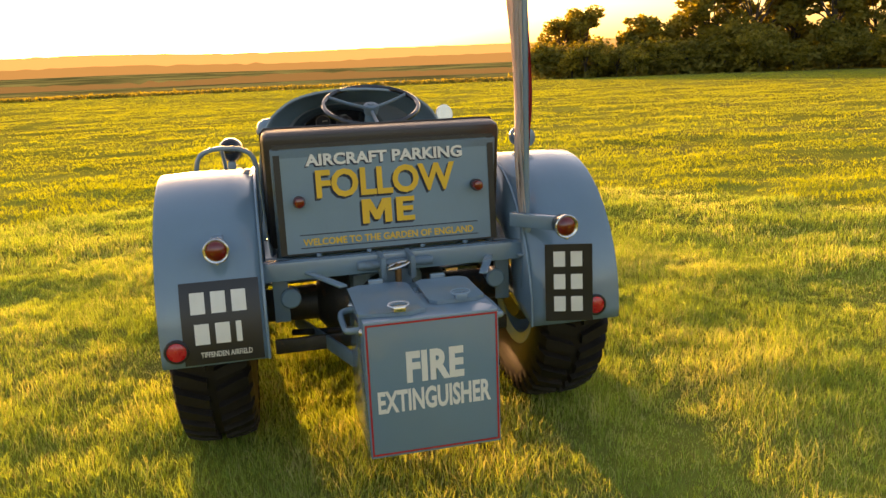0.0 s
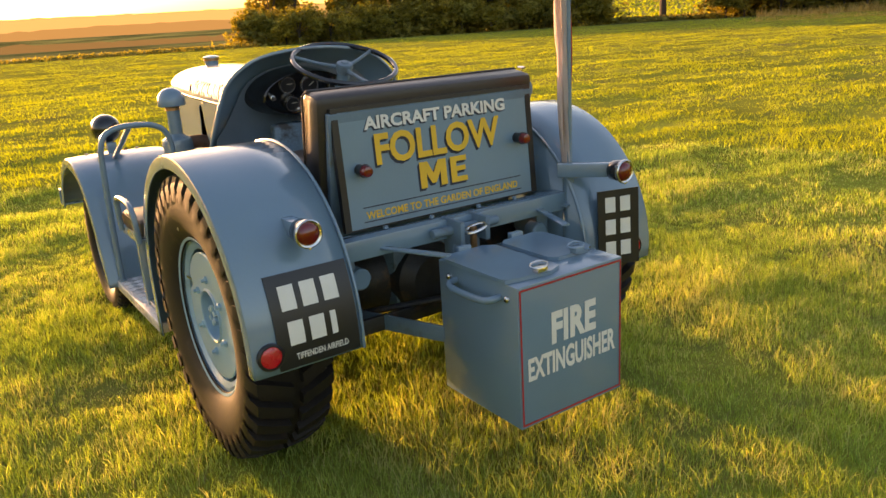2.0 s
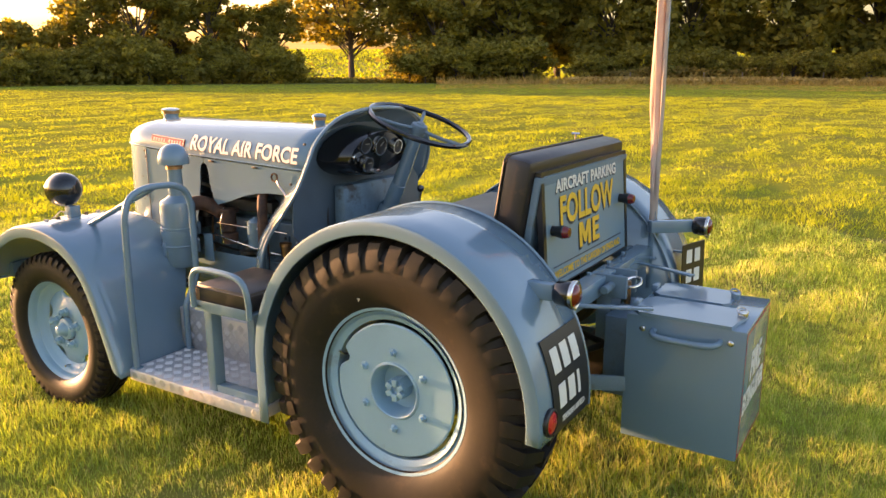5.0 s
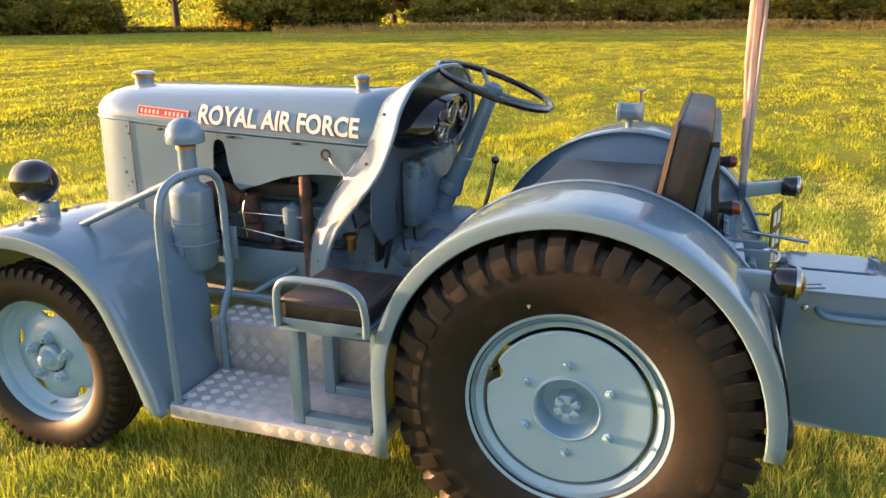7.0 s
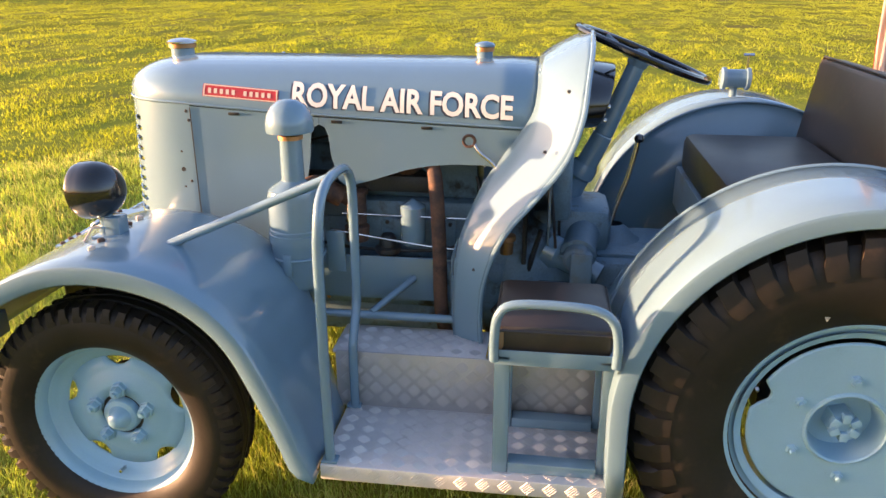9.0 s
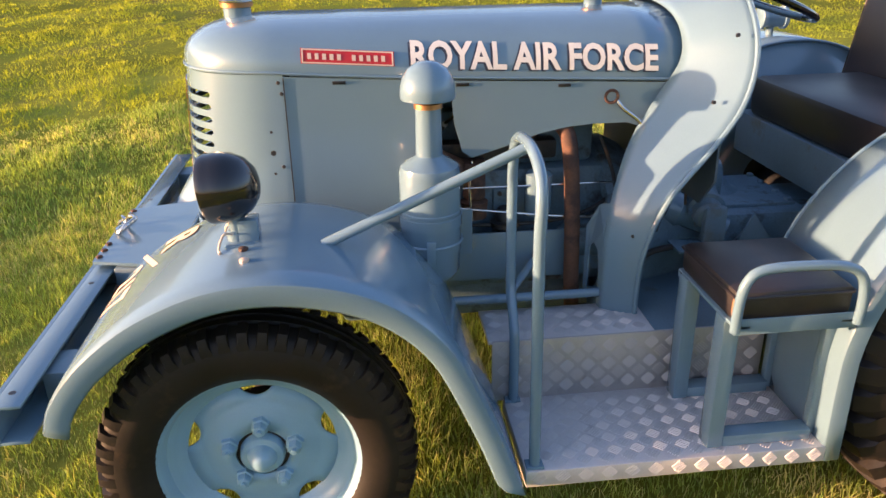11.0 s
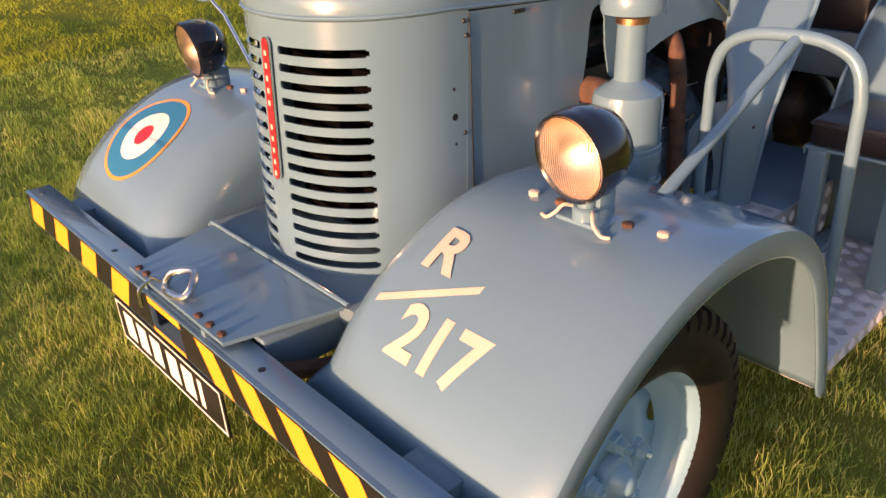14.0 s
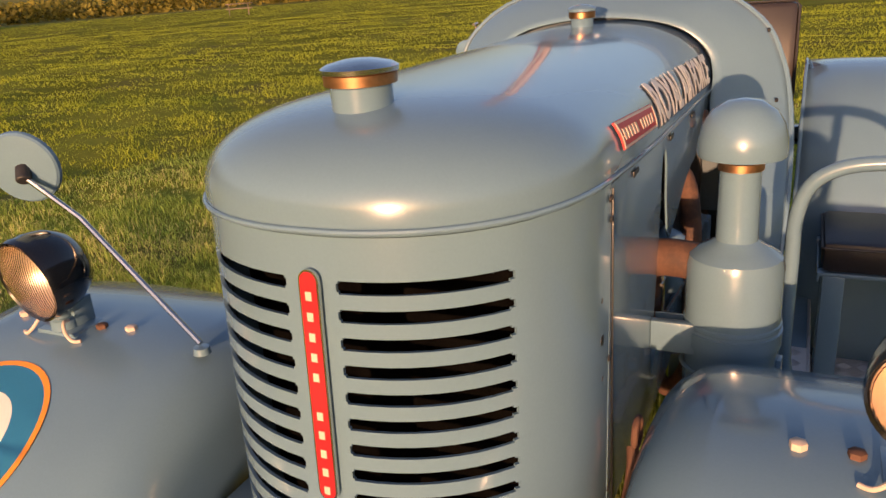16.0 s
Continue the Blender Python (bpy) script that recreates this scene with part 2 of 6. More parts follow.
def box(bm, x0, x1, y0, y1, z0, z1, bevel=0.004, m=None):
    made = bmesh.ops.create_cube(bm, size=1)["verts"]
    bmesh.ops.transform(bm, verts=made, matrix=Matrix.Translation(((x0 + x1) / 2, (y0 + y1) / 2, (z0 + z1) / 2)) @ Matrix.Diagonal((abs(x1 - x0), abs(y1 - y0), abs(z1 - z0), 1)))
    faces = list({f for v in made for f in v.link_faces})
    if bevel:
        edges = list({e for v in made for e in v.link_edges})
        out = bmesh.ops.bevel(bm, geom=edges, offset=bevel, segments=2, profile=0.5, affect="EDGES")
        made = list({v for f in out["faces"] for v in f.verts} | {v for v in made if v.is_valid})
    if m:
        bmesh.ops.transform(bm, verts=made, matrix=m)
    return bm


def B():
    return bmesh.new()


def boxed(*args, **kw):
    return box(B(), *args, **kw)


def lathe(bm, profile, at, axis, seg=32):
    """Turn a profile of (along, radius) round an axis through at."""
    ax = Vector(axis).normalized()
    u = ax.orthogonal().normalized()
    w = ax.cross(u)
    rings = []
    for a, r in profile:
        c = Vector(at) + ax * a
        if r < 1e-5:
            rings.append([bm.verts.new(c)])
        else:
            rings.append([bm.verts.new(c + (u * math.cos(2 * math.pi * i / seg) + w * math.sin(2 * math.pi * i / seg)) * r) for i in range(seg)])
    for r0, r1 in zip(rings, rings[1:]):
        if len(r0) == 1 and len(r1) == 1:
            continue
        for i in range(seg):
            j = (i + 1) % seg
            if len(r0) == 1:
                bm.faces.new((r0[0], r1[i], r1[j]))
            elif len(r1) == 1:
                bm.faces.new((r0[i], r1[0], r0[j]))
            else:
                bm.faces.new((r0[i], r1[i], r1[j], r0[j]))
    return bm


def rod(bm, p0, p1, r, seg=14, r1=None):
    d = Vector(p1) - Vector(p0)
    r1 = r if r1 is None else r1
    c = min(r, r1) * 0.15
    return lathe(bm, [(0, 0), (0, r - c), (c, r), (d.length - c, r1), (d.length, r1 - c), (d.length, 0)], p0, d, seg)


def smooth_line(points, steps=6, closed=False):
    """A smooth line through points (Catmull-Rom)."""
    p = [Vector(q) for q in points]
    out = []
    n = len(p)
    for i in range(n if closed else n - 1):
        if closed:
            a, b, c, d = p[i - 1], p[i], p[(i + 1) % n], p[(i + 2) % n]
        else:
            a, b, c, d = p[max(i - 1, 0)], p[i], p[i + 1], p[min(i + 2, n - 1)]
        for k in range(steps):
            t = k / steps
            out.append(0.5 * (2 * b + (c - a) * t + (2 * a - 5 * b + 4 * c - d) * t * t + (3 * b - a - 3 * c + d) * t ** 3))
    if not closed:
        out.append(p[-1])
    return out


def tube(bm, points, r, seg=12, closed=False):
    """A round bar along a line of points."""
    p = [Vector(q) for q in points]
    n = len(p)
    rings, u = [], None
    for i in range(n):
        if closed:
            d = (p[(i + 1) % n] - p[i - 1]).normalized()
        else:
            d = (p[min(i + 1, n - 1)] - p[max(i - 1, 0)]).normalized()
        u = d.orthogonal().normalized() if u is None else (u - d * u.dot(d)).normalized()
        w = d.cross(u)
        rings.append([bm.verts.new(p[i] + (u * math.cos(2 * math.pi * k / seg) + w * math.sin(2 * math.pi * k / seg)) * r) for k in range(seg)])
    pairs = list(zip(rings, rings[1:])) + ([(rings[-1], rings[0])] if closed else [])
    for r0, r1 in pairs:
        for k in range(seg):
            j = (k + 1) % seg
            bm.faces.new((r0[k], r1[k], r1[j], r0[j]))
    if not closed:
        bm.faces.new(rings[0])
        bm.faces.new(rings[-1])
    return bm


def grid(bm, rows, skip=None):
    """A sheet through rows of points."""
    vs = [[bm.verts.new(p) for p in row] for row in rows]
    for i in range(len(vs) - 1):
        for j in range(len(vs[0]) - 1):
            if not (skip and skip(i, j)):
                bm.faces.new((vs[i][j], vs[i][j + 1], vs[i + 1][j + 1], vs[i + 1][j]))
    return bm


def thicken(ob, t, offset=-1.0):
    mod = ob.modifiers.new("thickness", "SOLIDIFY")
    mod.thickness, mod.offset = t, offset
    return ob


def crisp(ob, angle=40):
    """Keep sheet edges sharp after the sheet has been given its thickness."""
    mod = ob.modifiers.new("edges", "EDGE_SPLIT")
    mod.split_angle = radians(angle)
    return ob


def slab(bm, outline, thick, frame_to):
    """A flat plate of an outline (u, v), thick, set into the world by a function of (u, v, w)."""
    front = [bm.verts.new(frame_to(u, v, 0)) for u, v in outline]
    back = [bm.verts.new(frame_to(u, v, -thick)) for u, v in outline]
    bm.faces.new(front)
    bm.faces.new(back[::-1])
    for i in range(len(front)):
        j = (i + 1) % len(front)
        bm.faces.new((front[i], back[i], back[j], front[j]))
    return bm


def letters(text, height, bold=0.0, spread=1.0, align="CENTER", width=None):
    """The flat mesh of a line of writing: its capitals are height tall, its base lies on v = 0."""
    c = bpy.data.curves.new("writing", "FONT")
    c.body, c.size, c.align_x, c.offset, c.space_character = text, 1.0, align, bold, spread
    c.resolution_u = 3
    ob = new("writing", c)
    me = bpy.data.meshes.new_from_object(ob.evaluated_get(bpy.context.evaluated_depsgraph_get()))
    bpy.data.objects.remove(ob)
    bm = B()
    bm.from_mesh(me)
    bpy.data.meshes.remove(me)
    sy = height / 0.70
    sx = sy
    if width:
        xs = [v.co.x for v in bm.verts]
        sx = width / (max(xs) - min(xs))
        mid = (max(xs) + min(xs)) / 2
        for v in bm.verts:
            v.co.x -= mid
    for v in bm.verts:
        v.co = Vector((v.co.x * sx, v.co.y * sy, 0))
    return bm


def lay(bm, frame_to, cuts=0, thick=0.0012):
    """Lay a flat figure onto a surface given as a function of (u, v, w), cut finely enough to follow it."""
    if cuts:
        vs = [v.co.y for v in bm.verts]
        lo, hi = min(vs), max(vs)
        for k in range(1, cuts):
            bmesh.ops.bisect_plane(bm, geom=bm.verts[:] + bm.edges[:] + bm.faces[:], plane_co=(0, lo + (hi - lo) * k / cuts, 0), plane_no=(0, 1, 0))
    if thick:
        top = bmesh.ops.extrude_face_region(bm, geom=bm.faces[:])["geom"]
        for v in top:
            if isinstance(v, bmesh.types.BMVert):
                v.co.z += thick
    for v in bm.verts:
        v.co = frame_to(v.co.x, v.co.y, v.co.z)
    return bm


def flat_frame(origin, right, up):
    r, u = Vector(right).normalized(), Vector(up).normalized()
    n = r.cross(u)
    o = Vector(origin)
    return lambda a, b, c=0: o + r * a + u * b + n * c


def rect(bm, u0, u1, v0, v1):
    vs = [bm.verts.new((u, v, 0)) for u, v in ((u0, v0), (u1, v0), (u1, v1), (u0, v1))]
    bm.faces.new(vs)
    return bm


def mirrored(ob, parent):
    """The same part on the other side of the tractor, with its own parts."""
    made = {}
    for o in (ob, *ob.children_recursive):
        me = o.data.copy()
        me.transform(Matrix.Diagonal((-1, 1, 1, 1)))
        c = new(o.name.split(".")[0], me)
        for mod in o.modifiers:
            k = c.modifiers.new(mod.name, mod.type)
            if mod.type == "SOLIDIFY":
                k.thickness, k.offset = mod.thickness, -mod.offset
            else:
                k.width, k.segments, k.limit_method = mod.width, mod.segments, mod.limit_method
        made[o] = c
        c.parent = made.get(o.parent, parent)
        c.matrix_parent_inverse = o.matrix_parent_inverse
        tagged(c, o["label"] if "label" in o else "")
    return made[ob]

# ---- ground and distance ----
def smoothstep(a, b, x):
    t = min(1, max(0, (x - a) / (b - a)))
    return t * t * (3 - 2 * t)


def ground_height(x, y):
    r = math.hypot(x, y)
    b = math.degrees(math.atan2(x, y))
    # low swells across the light, and finer tufts near by
    near = 0.055 * noise.noise((x * 0.30, y * 0.75, 0.3)) + 0.042 * noise.noise((x * 0.7, y * 2.1, 4.0)) + 0.016 * noise.noise((x * 2.3, y * 4.1, 7.0))
    near *= 0.42 + 0.58 * smoothstep(1.6, 5.0, math.hypot(x, y - 1))
    z = 0.02 + near * smoothstep(70, 30, r) if r < 70 else 0.02
    # a field that climbs behind the trees, a valley and wooded ridge towards the sun
    rise = smoothstep(26, 44, b) * smoothstep(190, 120, b)
    z += rise * 6.5 * smoothstep(95, 230, r)
    away = 1 - rise
    z += away * (-2.5 * smoothstep(75, 160, r) + 9.0 * smoothstep(350, 1000, r) + 3.0 * noise.noise((x * 0.004, y * 0.004, 2)) * smoothstep(300, 900, r))
    return z


ground_bm = B()
radii = [0.0] + [0.35 * 1.055 ** i for i in range(1, 172)]
radii = [r for r in radii if r < 3200] + [3300]
SPOKES = 160
rings = []
for r in radii:
    if r == 0:
        rings.append([ground_bm.verts.new((0, 1, ground_height(0, 1)))])
        continue
    ring = []
    for i in range(SPOKES):
        a = 2 * math.pi * i / SPOKES
        x, y = r * math.sin(a), 1 + r * math.cos(a)
        ring.append(ground_bm.verts.new((x, y, ground_height(x, y))))
    rings.append(ring)
for r0, r1 in zip(rings, rings[1:]):
    for i in range(SPOKES):
        j = (i + 1) % SPOKES
        if len(r0) == 1:
            ground_bm.faces.new((r0[0], r1[i], r1[j]))
        else:
            ground_bm.faces.new((r0[i], r1[i], r1[j], r0[j]))


def ground_material():
    m = soil.copy()
    m.name = "field_and_far_country"
    n, links = m.node_tree.nodes, m.node_tree.links
    bsdf = n["Principled BSDF"]
    was = bsdf.inputs["Base Color"].links[0].from_socket
    coord = n.new("ShaderNodeTexCoord")
    dist = n.new("ShaderNodeVectorMath")
    dist.operation = "LENGTH"
    links.new(coord.outputs["Object"], dist.inputs[0])
    far = n.new("ShaderNodeMapRange")
    far.inputs["From Min"].default_value, far.inputs["From Max"].default_value = 70, 84
    links.new(dist.outputs["Value"], far.inputs["Value"])
    woods = n.new("ShaderNodeTexNoise")
    woods.inputs["Scale"].default_value, woods.inputs["Detail"].default_value = 0.02, 8
    links.new(coord.outputs["Object"], woods.inputs["Vector"])
    ramp = n.new("ShaderNodeValToRGB")
    e = ramp.color_ramp.elements
    e[0].position, e[0].color = 0.40, (0.10, 0.10, 0.035, 1)
    e[1].position, e[1].color = 0.62, (0.27, 0.25, 0.08, 1)
    links.new(woods.outputs["Fac"], ramp.inputs["Fac"])
    mix = n.new("ShaderNodeMix")
    mix.data_type = "RGBA"
    links.new(far.outputs["Result"], mix.inputs["Factor"])
    links.new(was, mix.inputs["A"])
    links.new(ramp.outputs["Color"], mix.inputs["B"])
    links.new(mix.outputs["Result"], bsdf.inputs["Base Color"])
    return m


ground = tagged(part("ground", ground_bm, ground_material(), None, smooth=80), "mown green field running out to woods and hills", "ground", kind="structure")


def blades(name, bands, bearings, seed, mat, label, centre=(-0.3, 0.6), clear=None, lean=0.35, simple=False):
    """One sheet of countless blades: bands of (inner, outer, how many a square metre, height, width)."""
    rng = np.random.default_rng(seed)
    vs, fs = [], []
    base = 0
    b0, b1 = bearings
    for r0, r1, density, height, width in bands:
        count = int(density * math.radians(b1 - b0) / 2 * (r1 * r1 - r0 * r0))
        r = np.sqrt(rng.uniform(r0 * r0, r1 * r1, count))
        a = np.radians(rng.uniform(b0, b1, count))
        x, y = centre[0] + r * np.sin(a), centre[1] + r * np.cos(a)
        if clear is not None:
            keep = clear(x, y)
            x, y, r = x[keep], y[keep], r[keep]
            count = len(x)
        # blades gather in tufts and differ from patch to patch
        clump = np.sin(x * 3.1 + 1.7 * np.sin(y * 2.3)) * np.sin(y * 2.7 + 1.3 * np.sin(x * 1.9)) + 0.6 * np.sin(x * 7.3 + y * 5.1) * np.sin(y * 8.3 - x * 3.7)
        wide = np.sin(x * 0.9 + 2.1 * np.sin(y * 0.7)) * np.sin(y * 1.4 + 1.6 * np.sin(x * 0.55))
        tuft = np.sin(x * 17.3 + 2.2 * np.sin(y * 9.1)) * np.sin(y * 15.1 + 1.9 * np.sin(x * 11.7))
        h = height * np.clip(0.74 + 0.36 * clump + 0.34 * wide + 0.38 * tuft, 0.14, 2.3) * rng.uniform(0.40, 1.45, count)
        w = width * rng.uniform(0.7, 1.3, count)
        z = np.array([ground_height(p, q) for p, q in zip(x, y)]) if r1 < 45 or r0 > 80 else np.full(count, 0.01)
        turn, tip = rng.uniform(0, 2 * np.pi, count), rng.uniform(0, 2 * np.pi, count)
        bend = h * rng.uniform(0.1, lean * 2.2, count)
        cx, cy = np.cos(turn) * w / 2, np.sin(turn) * w / 2
        dx, dy = np.cos(tip) * bend, np.sin(tip) * bend
        p = np.empty((count, 5, 3))
        p[:, 0] = np.stack([x - cx, y - cy, z - 0.01], 1)
        p[:, 1] = np.stack([x + cx, y + cy, z - 0.01], 1)
        p[:, 2] = np.stack([x + cx * 0.8 + dx * 0.35, y + cy * 0.8 + dy * 0.35, z + h * 0.6], 1)
        p[:, 3] = np.stack([x - cx * 0.8 + dx * 0.35, y - cy * 0.8 + dy * 0.35, z + h * 0.6], 1)
        p[:, 4] = np.stack([x + dx, y + dy, z + h], 1)
        if simple:
            k = base + 3 * np.arange(count)
            vs.append(p[:, [0, 1, 4]].reshape(-1, 3))
            fs.append(np.stack([k, k + 1, k + 2], 1))
            base += 3 * count
            continue
        k = base + 5 * np.arange(count)
        vs.append(p.reshape(-1, 3))
        fs.append(np.stack([k, k + 1, k + 2, k, k + 2, k + 3, k + 3, k + 2, k + 4], 1).reshape(-1, 3))
        base += 5 * count
    v, f = np.concatenate(vs), np.concatenate(fs)
    me = bpy.data.meshes.new(name)
    me.vertices.add(len(v))
    me.vertices.foreach_set("co", v.ravel())
    me.loops.add(f.size)
    me.loops.foreach_set("vertex_index", f.ravel().astype(np.int32))
    me.polygons.add(len(f))
    me.polygons.foreach_set("loop_start", np.arange(0, f.size, 3, dtype=np.int32))
    me.update(calc_edges=True)
    me.materials.append(mat)
    return tagged(new(name, me), label, "grass", kind="stuff")


blades("grass", [(0, 3.6, 8200, 0.052, 0.0029), (3.6, 6.2, 2500, 0.056, 0.0056)], (-180, 180), 3, grass_blade, "mown green grass in low evening sun", lean=0.5)
blades("grass", [(0, 4.6, 330, 0.036, 0.0042)], (-180, 180), 9, clippings, "dry brown clippings among the green grass", lean=0.9)
blades("grass", [(22, 42, 115, 0.036, 0.034), (42, 77, 38, 0.045, 0.062)], (-40, 175), 4, grass_sun_yellow, "mown green grass running out to the field edge", lean=0.8, simple=True)
blades("grass", [(6.2, 9, 760, 0.050, 0.014), (9, 14, 400, 0.044, 0.020), (14, 22, 200, 0.040, 0.028)], (-180, 180), 5, grass_sun_yellow, "mown green grass of the open field", lean=0.6, simple=True)
blades("grass", [(92, 235, 2.2, 0.32, 0.5)], (36, 115), 6, grass_sun_yellow, "sunlit pasture rising behind the trees", simple=True)
blades("long_grass", [(57, 75, 16, 0.09, 0.09), (75, 80, 30, 0.6, 0.10)], (58, 116), 8, dry_grass, "dry golden long grass before the wood", simple=True)

# ---- trees, hedge and fence ----
def tree_thing(kind_seed, height, spread, crown_from, leaf, label, count):
    """A tree at the origin: tapered trunk with limbs, and a crown of small leaf clumps with gaps."""
    rng = random.Random(kind_seed)
    t = thing("tree", (0, 0, 0), label, "tree", "trees round the field")
    wood = B()
    rod(wood, (0, 0, -0.3), (0.1, 0.05, height * 0.5), height * 0.030, 10, height * 0.016)
    centres = []
    for i in range(38):
        a = rng.uniform(0, 2 * math.pi)
        h = rng.uniform(crown_from, 0.95) * height
        mid = (crown_from + 0.95) / 2 * height
        reach = spread * math.sqrt(max(0.06, 1 - ((h - mid) / (0.53 * height * (1 - crown_from) + 0.2)) ** 2)) * rng.uniform(0.35, 0.95)
        c = Vector((math.cos(a) * reach, math.sin(a) * reach, h))
        root = Vector((0, 0, min(h * 0.75, height * 0.5) * rng.uniform(0.6, 1)))
        tube(wood, smooth_line([root, root.lerp(c, 0.5) + Vector((0, 0, 0.2)), c], 4), height * 0.007, 5)
        centres.append((c, spread * rng.uniform(0.20, 0.46)))
    part("trunk", wood, bark, t)
    crown_verts, crown_faces = [], []
    weights = [r ** 2 for _, r in centres]
    for i in range(count):
        c, rad = rng.choices(centres, weights)[0]
        d = Vector((rng.gauss(0, 1), rng.gauss(0, 1), rng.gauss(0, 0.72))).normalized() * rad * rng.uniform(0.25, 1.15) ** 0.5
        if d.z < -0.3 * rad:
            d.z *= 0.5
        p = c + d
        s = leaf * rng.choice((0.45, 0.6, 0.8, 1.0, 1.3))
        u = Vector((rng.gauss(0, 1), rng.gauss(0, 1), rng.gauss(0, 0.6))).normalized()
        w = u.orthogonal().normalized()
        w = (w * math.cos(i) + u.cross(w) * math.sin(i)) * s * 0.6
        u = u * s
        k = len(crown_verts)
        crown_verts += [p - u, p + w * 0.8, p + u, p - w]
        crown_faces.append((k, k + 1, k + 2, k + 3))
    me = bpy.data.meshes.new("crown")
    me.from_pydata([tuple(v) for v in crown_verts], [], crown_faces)
    me.materials.append(leaves)
    crown = new("crown", me)
    crown.parent = t
    return t


def at_bearing(b, r, turn=0, size=1.0):
    a = radians(b)
    x, y = r * math.sin(a), r * math.cos(a)
    return Matrix.Translation((x, y, ground_height(x, y))) @ Matrix.Rotation(radians(turn), 4, "Z") @ Matrix.Diagonal((size, size, size, 1))


def plant(kind, b, r, turn, size):
    kind_copy = copy_thing(kind, at_bearing(b, r, turn))
    size *= 1.32
    kind_copy.scale = (size, size, size * (0.92 + 0.16 * ((turn * 7) % 10) / 10))
    return kind_copy


oak = tree_thing(11, 9.0, 3.6, 0.16, 0.27, "broad green oak tree at the edge of the field", 9000)
ash = tree_thing(23, 10.0, 2.9, 0.22, 0.25, "tall leafy green tree in the field edge", 9000)
small = tree_thing(37, 5.0, 1.7, 0.14, 0.20, "small rounded tree standing in the hedge", 5500)
bush = tree_thing(51, 2.6, 1.7, 0.05, 0.17, "low dark green bush in the hedge", 2800)
parkland = tree_thing(67, 10.0, 4.6, 0.36, 0.26, "spreading oak with a bare trunk at a field corner", 9000)
rt = random.Random(5)
# the far group towards the sun, then the wood along the right-hand edge
for b, r, s, k in ((22.5, 92, 0.52, oak), (24.2, 94, 0.62, oak), (26.0, 90, 0.45, small), (28.2, 92, 1.02, small), (30.0, 95, 0.8, small), (31.5, 90, 0.55, oak),
                   (33.3, 88, 0.78, oak), (36, 86, 0.86, oak), (38.6, 88, 0.8, ash), (41, 86, 0.86, ash), (43.5, 88, 0.72, oak), (45.6, 87, 0.7, ash)):
    plant(k, b, r, rt.uniform(0, 360), s)
plant(parkland, 51.1, 90, 40, 1.05)
for b, r, s, k in ((55.8, 92, 0.95, ash), (57.6, 88, 0.8, oak), (58.6, 95, 1.15, oak), (60.6, 92, 1.2, ash), (62.8, 90, 1.15, oak), (64.4, 96, 1.25, ash), (66.6, 104, 1.35, oak), (68.8, 94, 1.15, ash), (70.5, 90, 1.05, oak), (73.2, 90, 1.25, ash), (76, 88, 1.2, oak), (79, 90, 1.3, ash),
                   (82, 88, 1.2, oak), (85, 90, 1.3, ash), (88, 88, 1.2, oak), (91.5, 90, 1.3, ash), (95, 88, 1.2, oak), (98.5, 90, 1.3, ash), (102, 88, 1.2, oak), (105.5, 90, 1.3, ash), (109, 90, 1.2, oak)):
    plant(k, b, r, rt.uniform(0, 360), s)
b = 21.0
while b < 112:
    if not (47.0 < b < 55.0 or 65.2 < b < 68.0):
        plant(bush, b, 80 + rt.uniform(-1.5, 4), rt.uniform(0, 360), rt.uniform(0.6, 1.05) * (1.25 if 55 < b < 65 else 1))
    b += rt.uniform(0.9, 1.5)
for kind in (oak, ash, small, bush, parkland):
    for o in list(kind.children_recursive) + [kind]:
        bpy.data.objects.remove(o)

# dark hedge line along the edge of the field, and the far woods on the ridge
def leaf_band(name, points, height, depth, count, leaf, mat, label, seed):
    rng = random.Random(seed)
    vs, fs = [], []
    for i in range(count):
        k = rng.uniform(0, len(points) - 1.001)
        a, c = Vector(points[int(k)]), Vector(points[int(k) + 1])
        p = a.lerp(c, k - int(k))
        hh = height * (0.7 + 0.45 * noise.noise((p.x * 0.16, p.y * 0.16, seed)))
        p = p + Vector((rng.gauss(0, depth), rng.gauss(0, depth), hh * rng.random() ** 0.8))
        s = leaf * rng.uniform(0.6, 1.4)
        u = Vector((rng.gauss(0, 1), rng.gauss(0, 1), rng.gauss(0, 0.7))).normalized()
        w = u.orthogonal().normalized() * s * 0.6
        u = u * s
        n = len(vs)
        vs += [p - u, p + w, p + u, p - w]
        fs.append((n, n + 1, n + 2, n + 3))
    me = bpy.data.meshes.new(name)
    me.from_pydata([tuple(v) for v in vs], [], fs)
    me.materials.append(mat)
    return tagged(new(name, me), label, "hedge", kind="stuff")


def arc(b0, b1, r, step=2.0):
    n = max(2, int((b1 - b0) / step))
    return [at_bearing(b0 + (b1 - b0) * i / n, r).translation for i in range(n + 1)]


leaf_band("hedge", arc(47.0, 55.2, 84), 0.75, 0.9, 2600, 0.22, leaves, "low dark hedge before the pasture", 3)
leaf_band("hedge", arc(20, 47.5, 83), 2.0, 1.0, 9000, 0.24, leaves, "dark bushy hedge under the trees", 4)
leaf_band("hedge", arc(55, 65, 85), 3.2, 1.2, 6000, 0.26, leaves, "dark bushy hedge under the trees", 5)
leaf_band("hedge", arc(68, 150, 86), 2.8, 1.4, 16000, 0.26, leaves, "dark bushy hedge under the trees", 6)
leaf_band("hedge", arc(-45, 21, 80), 0.45, 1.0, 6000, 0.2, leaves, "low dark hedge along the field edge", 7)
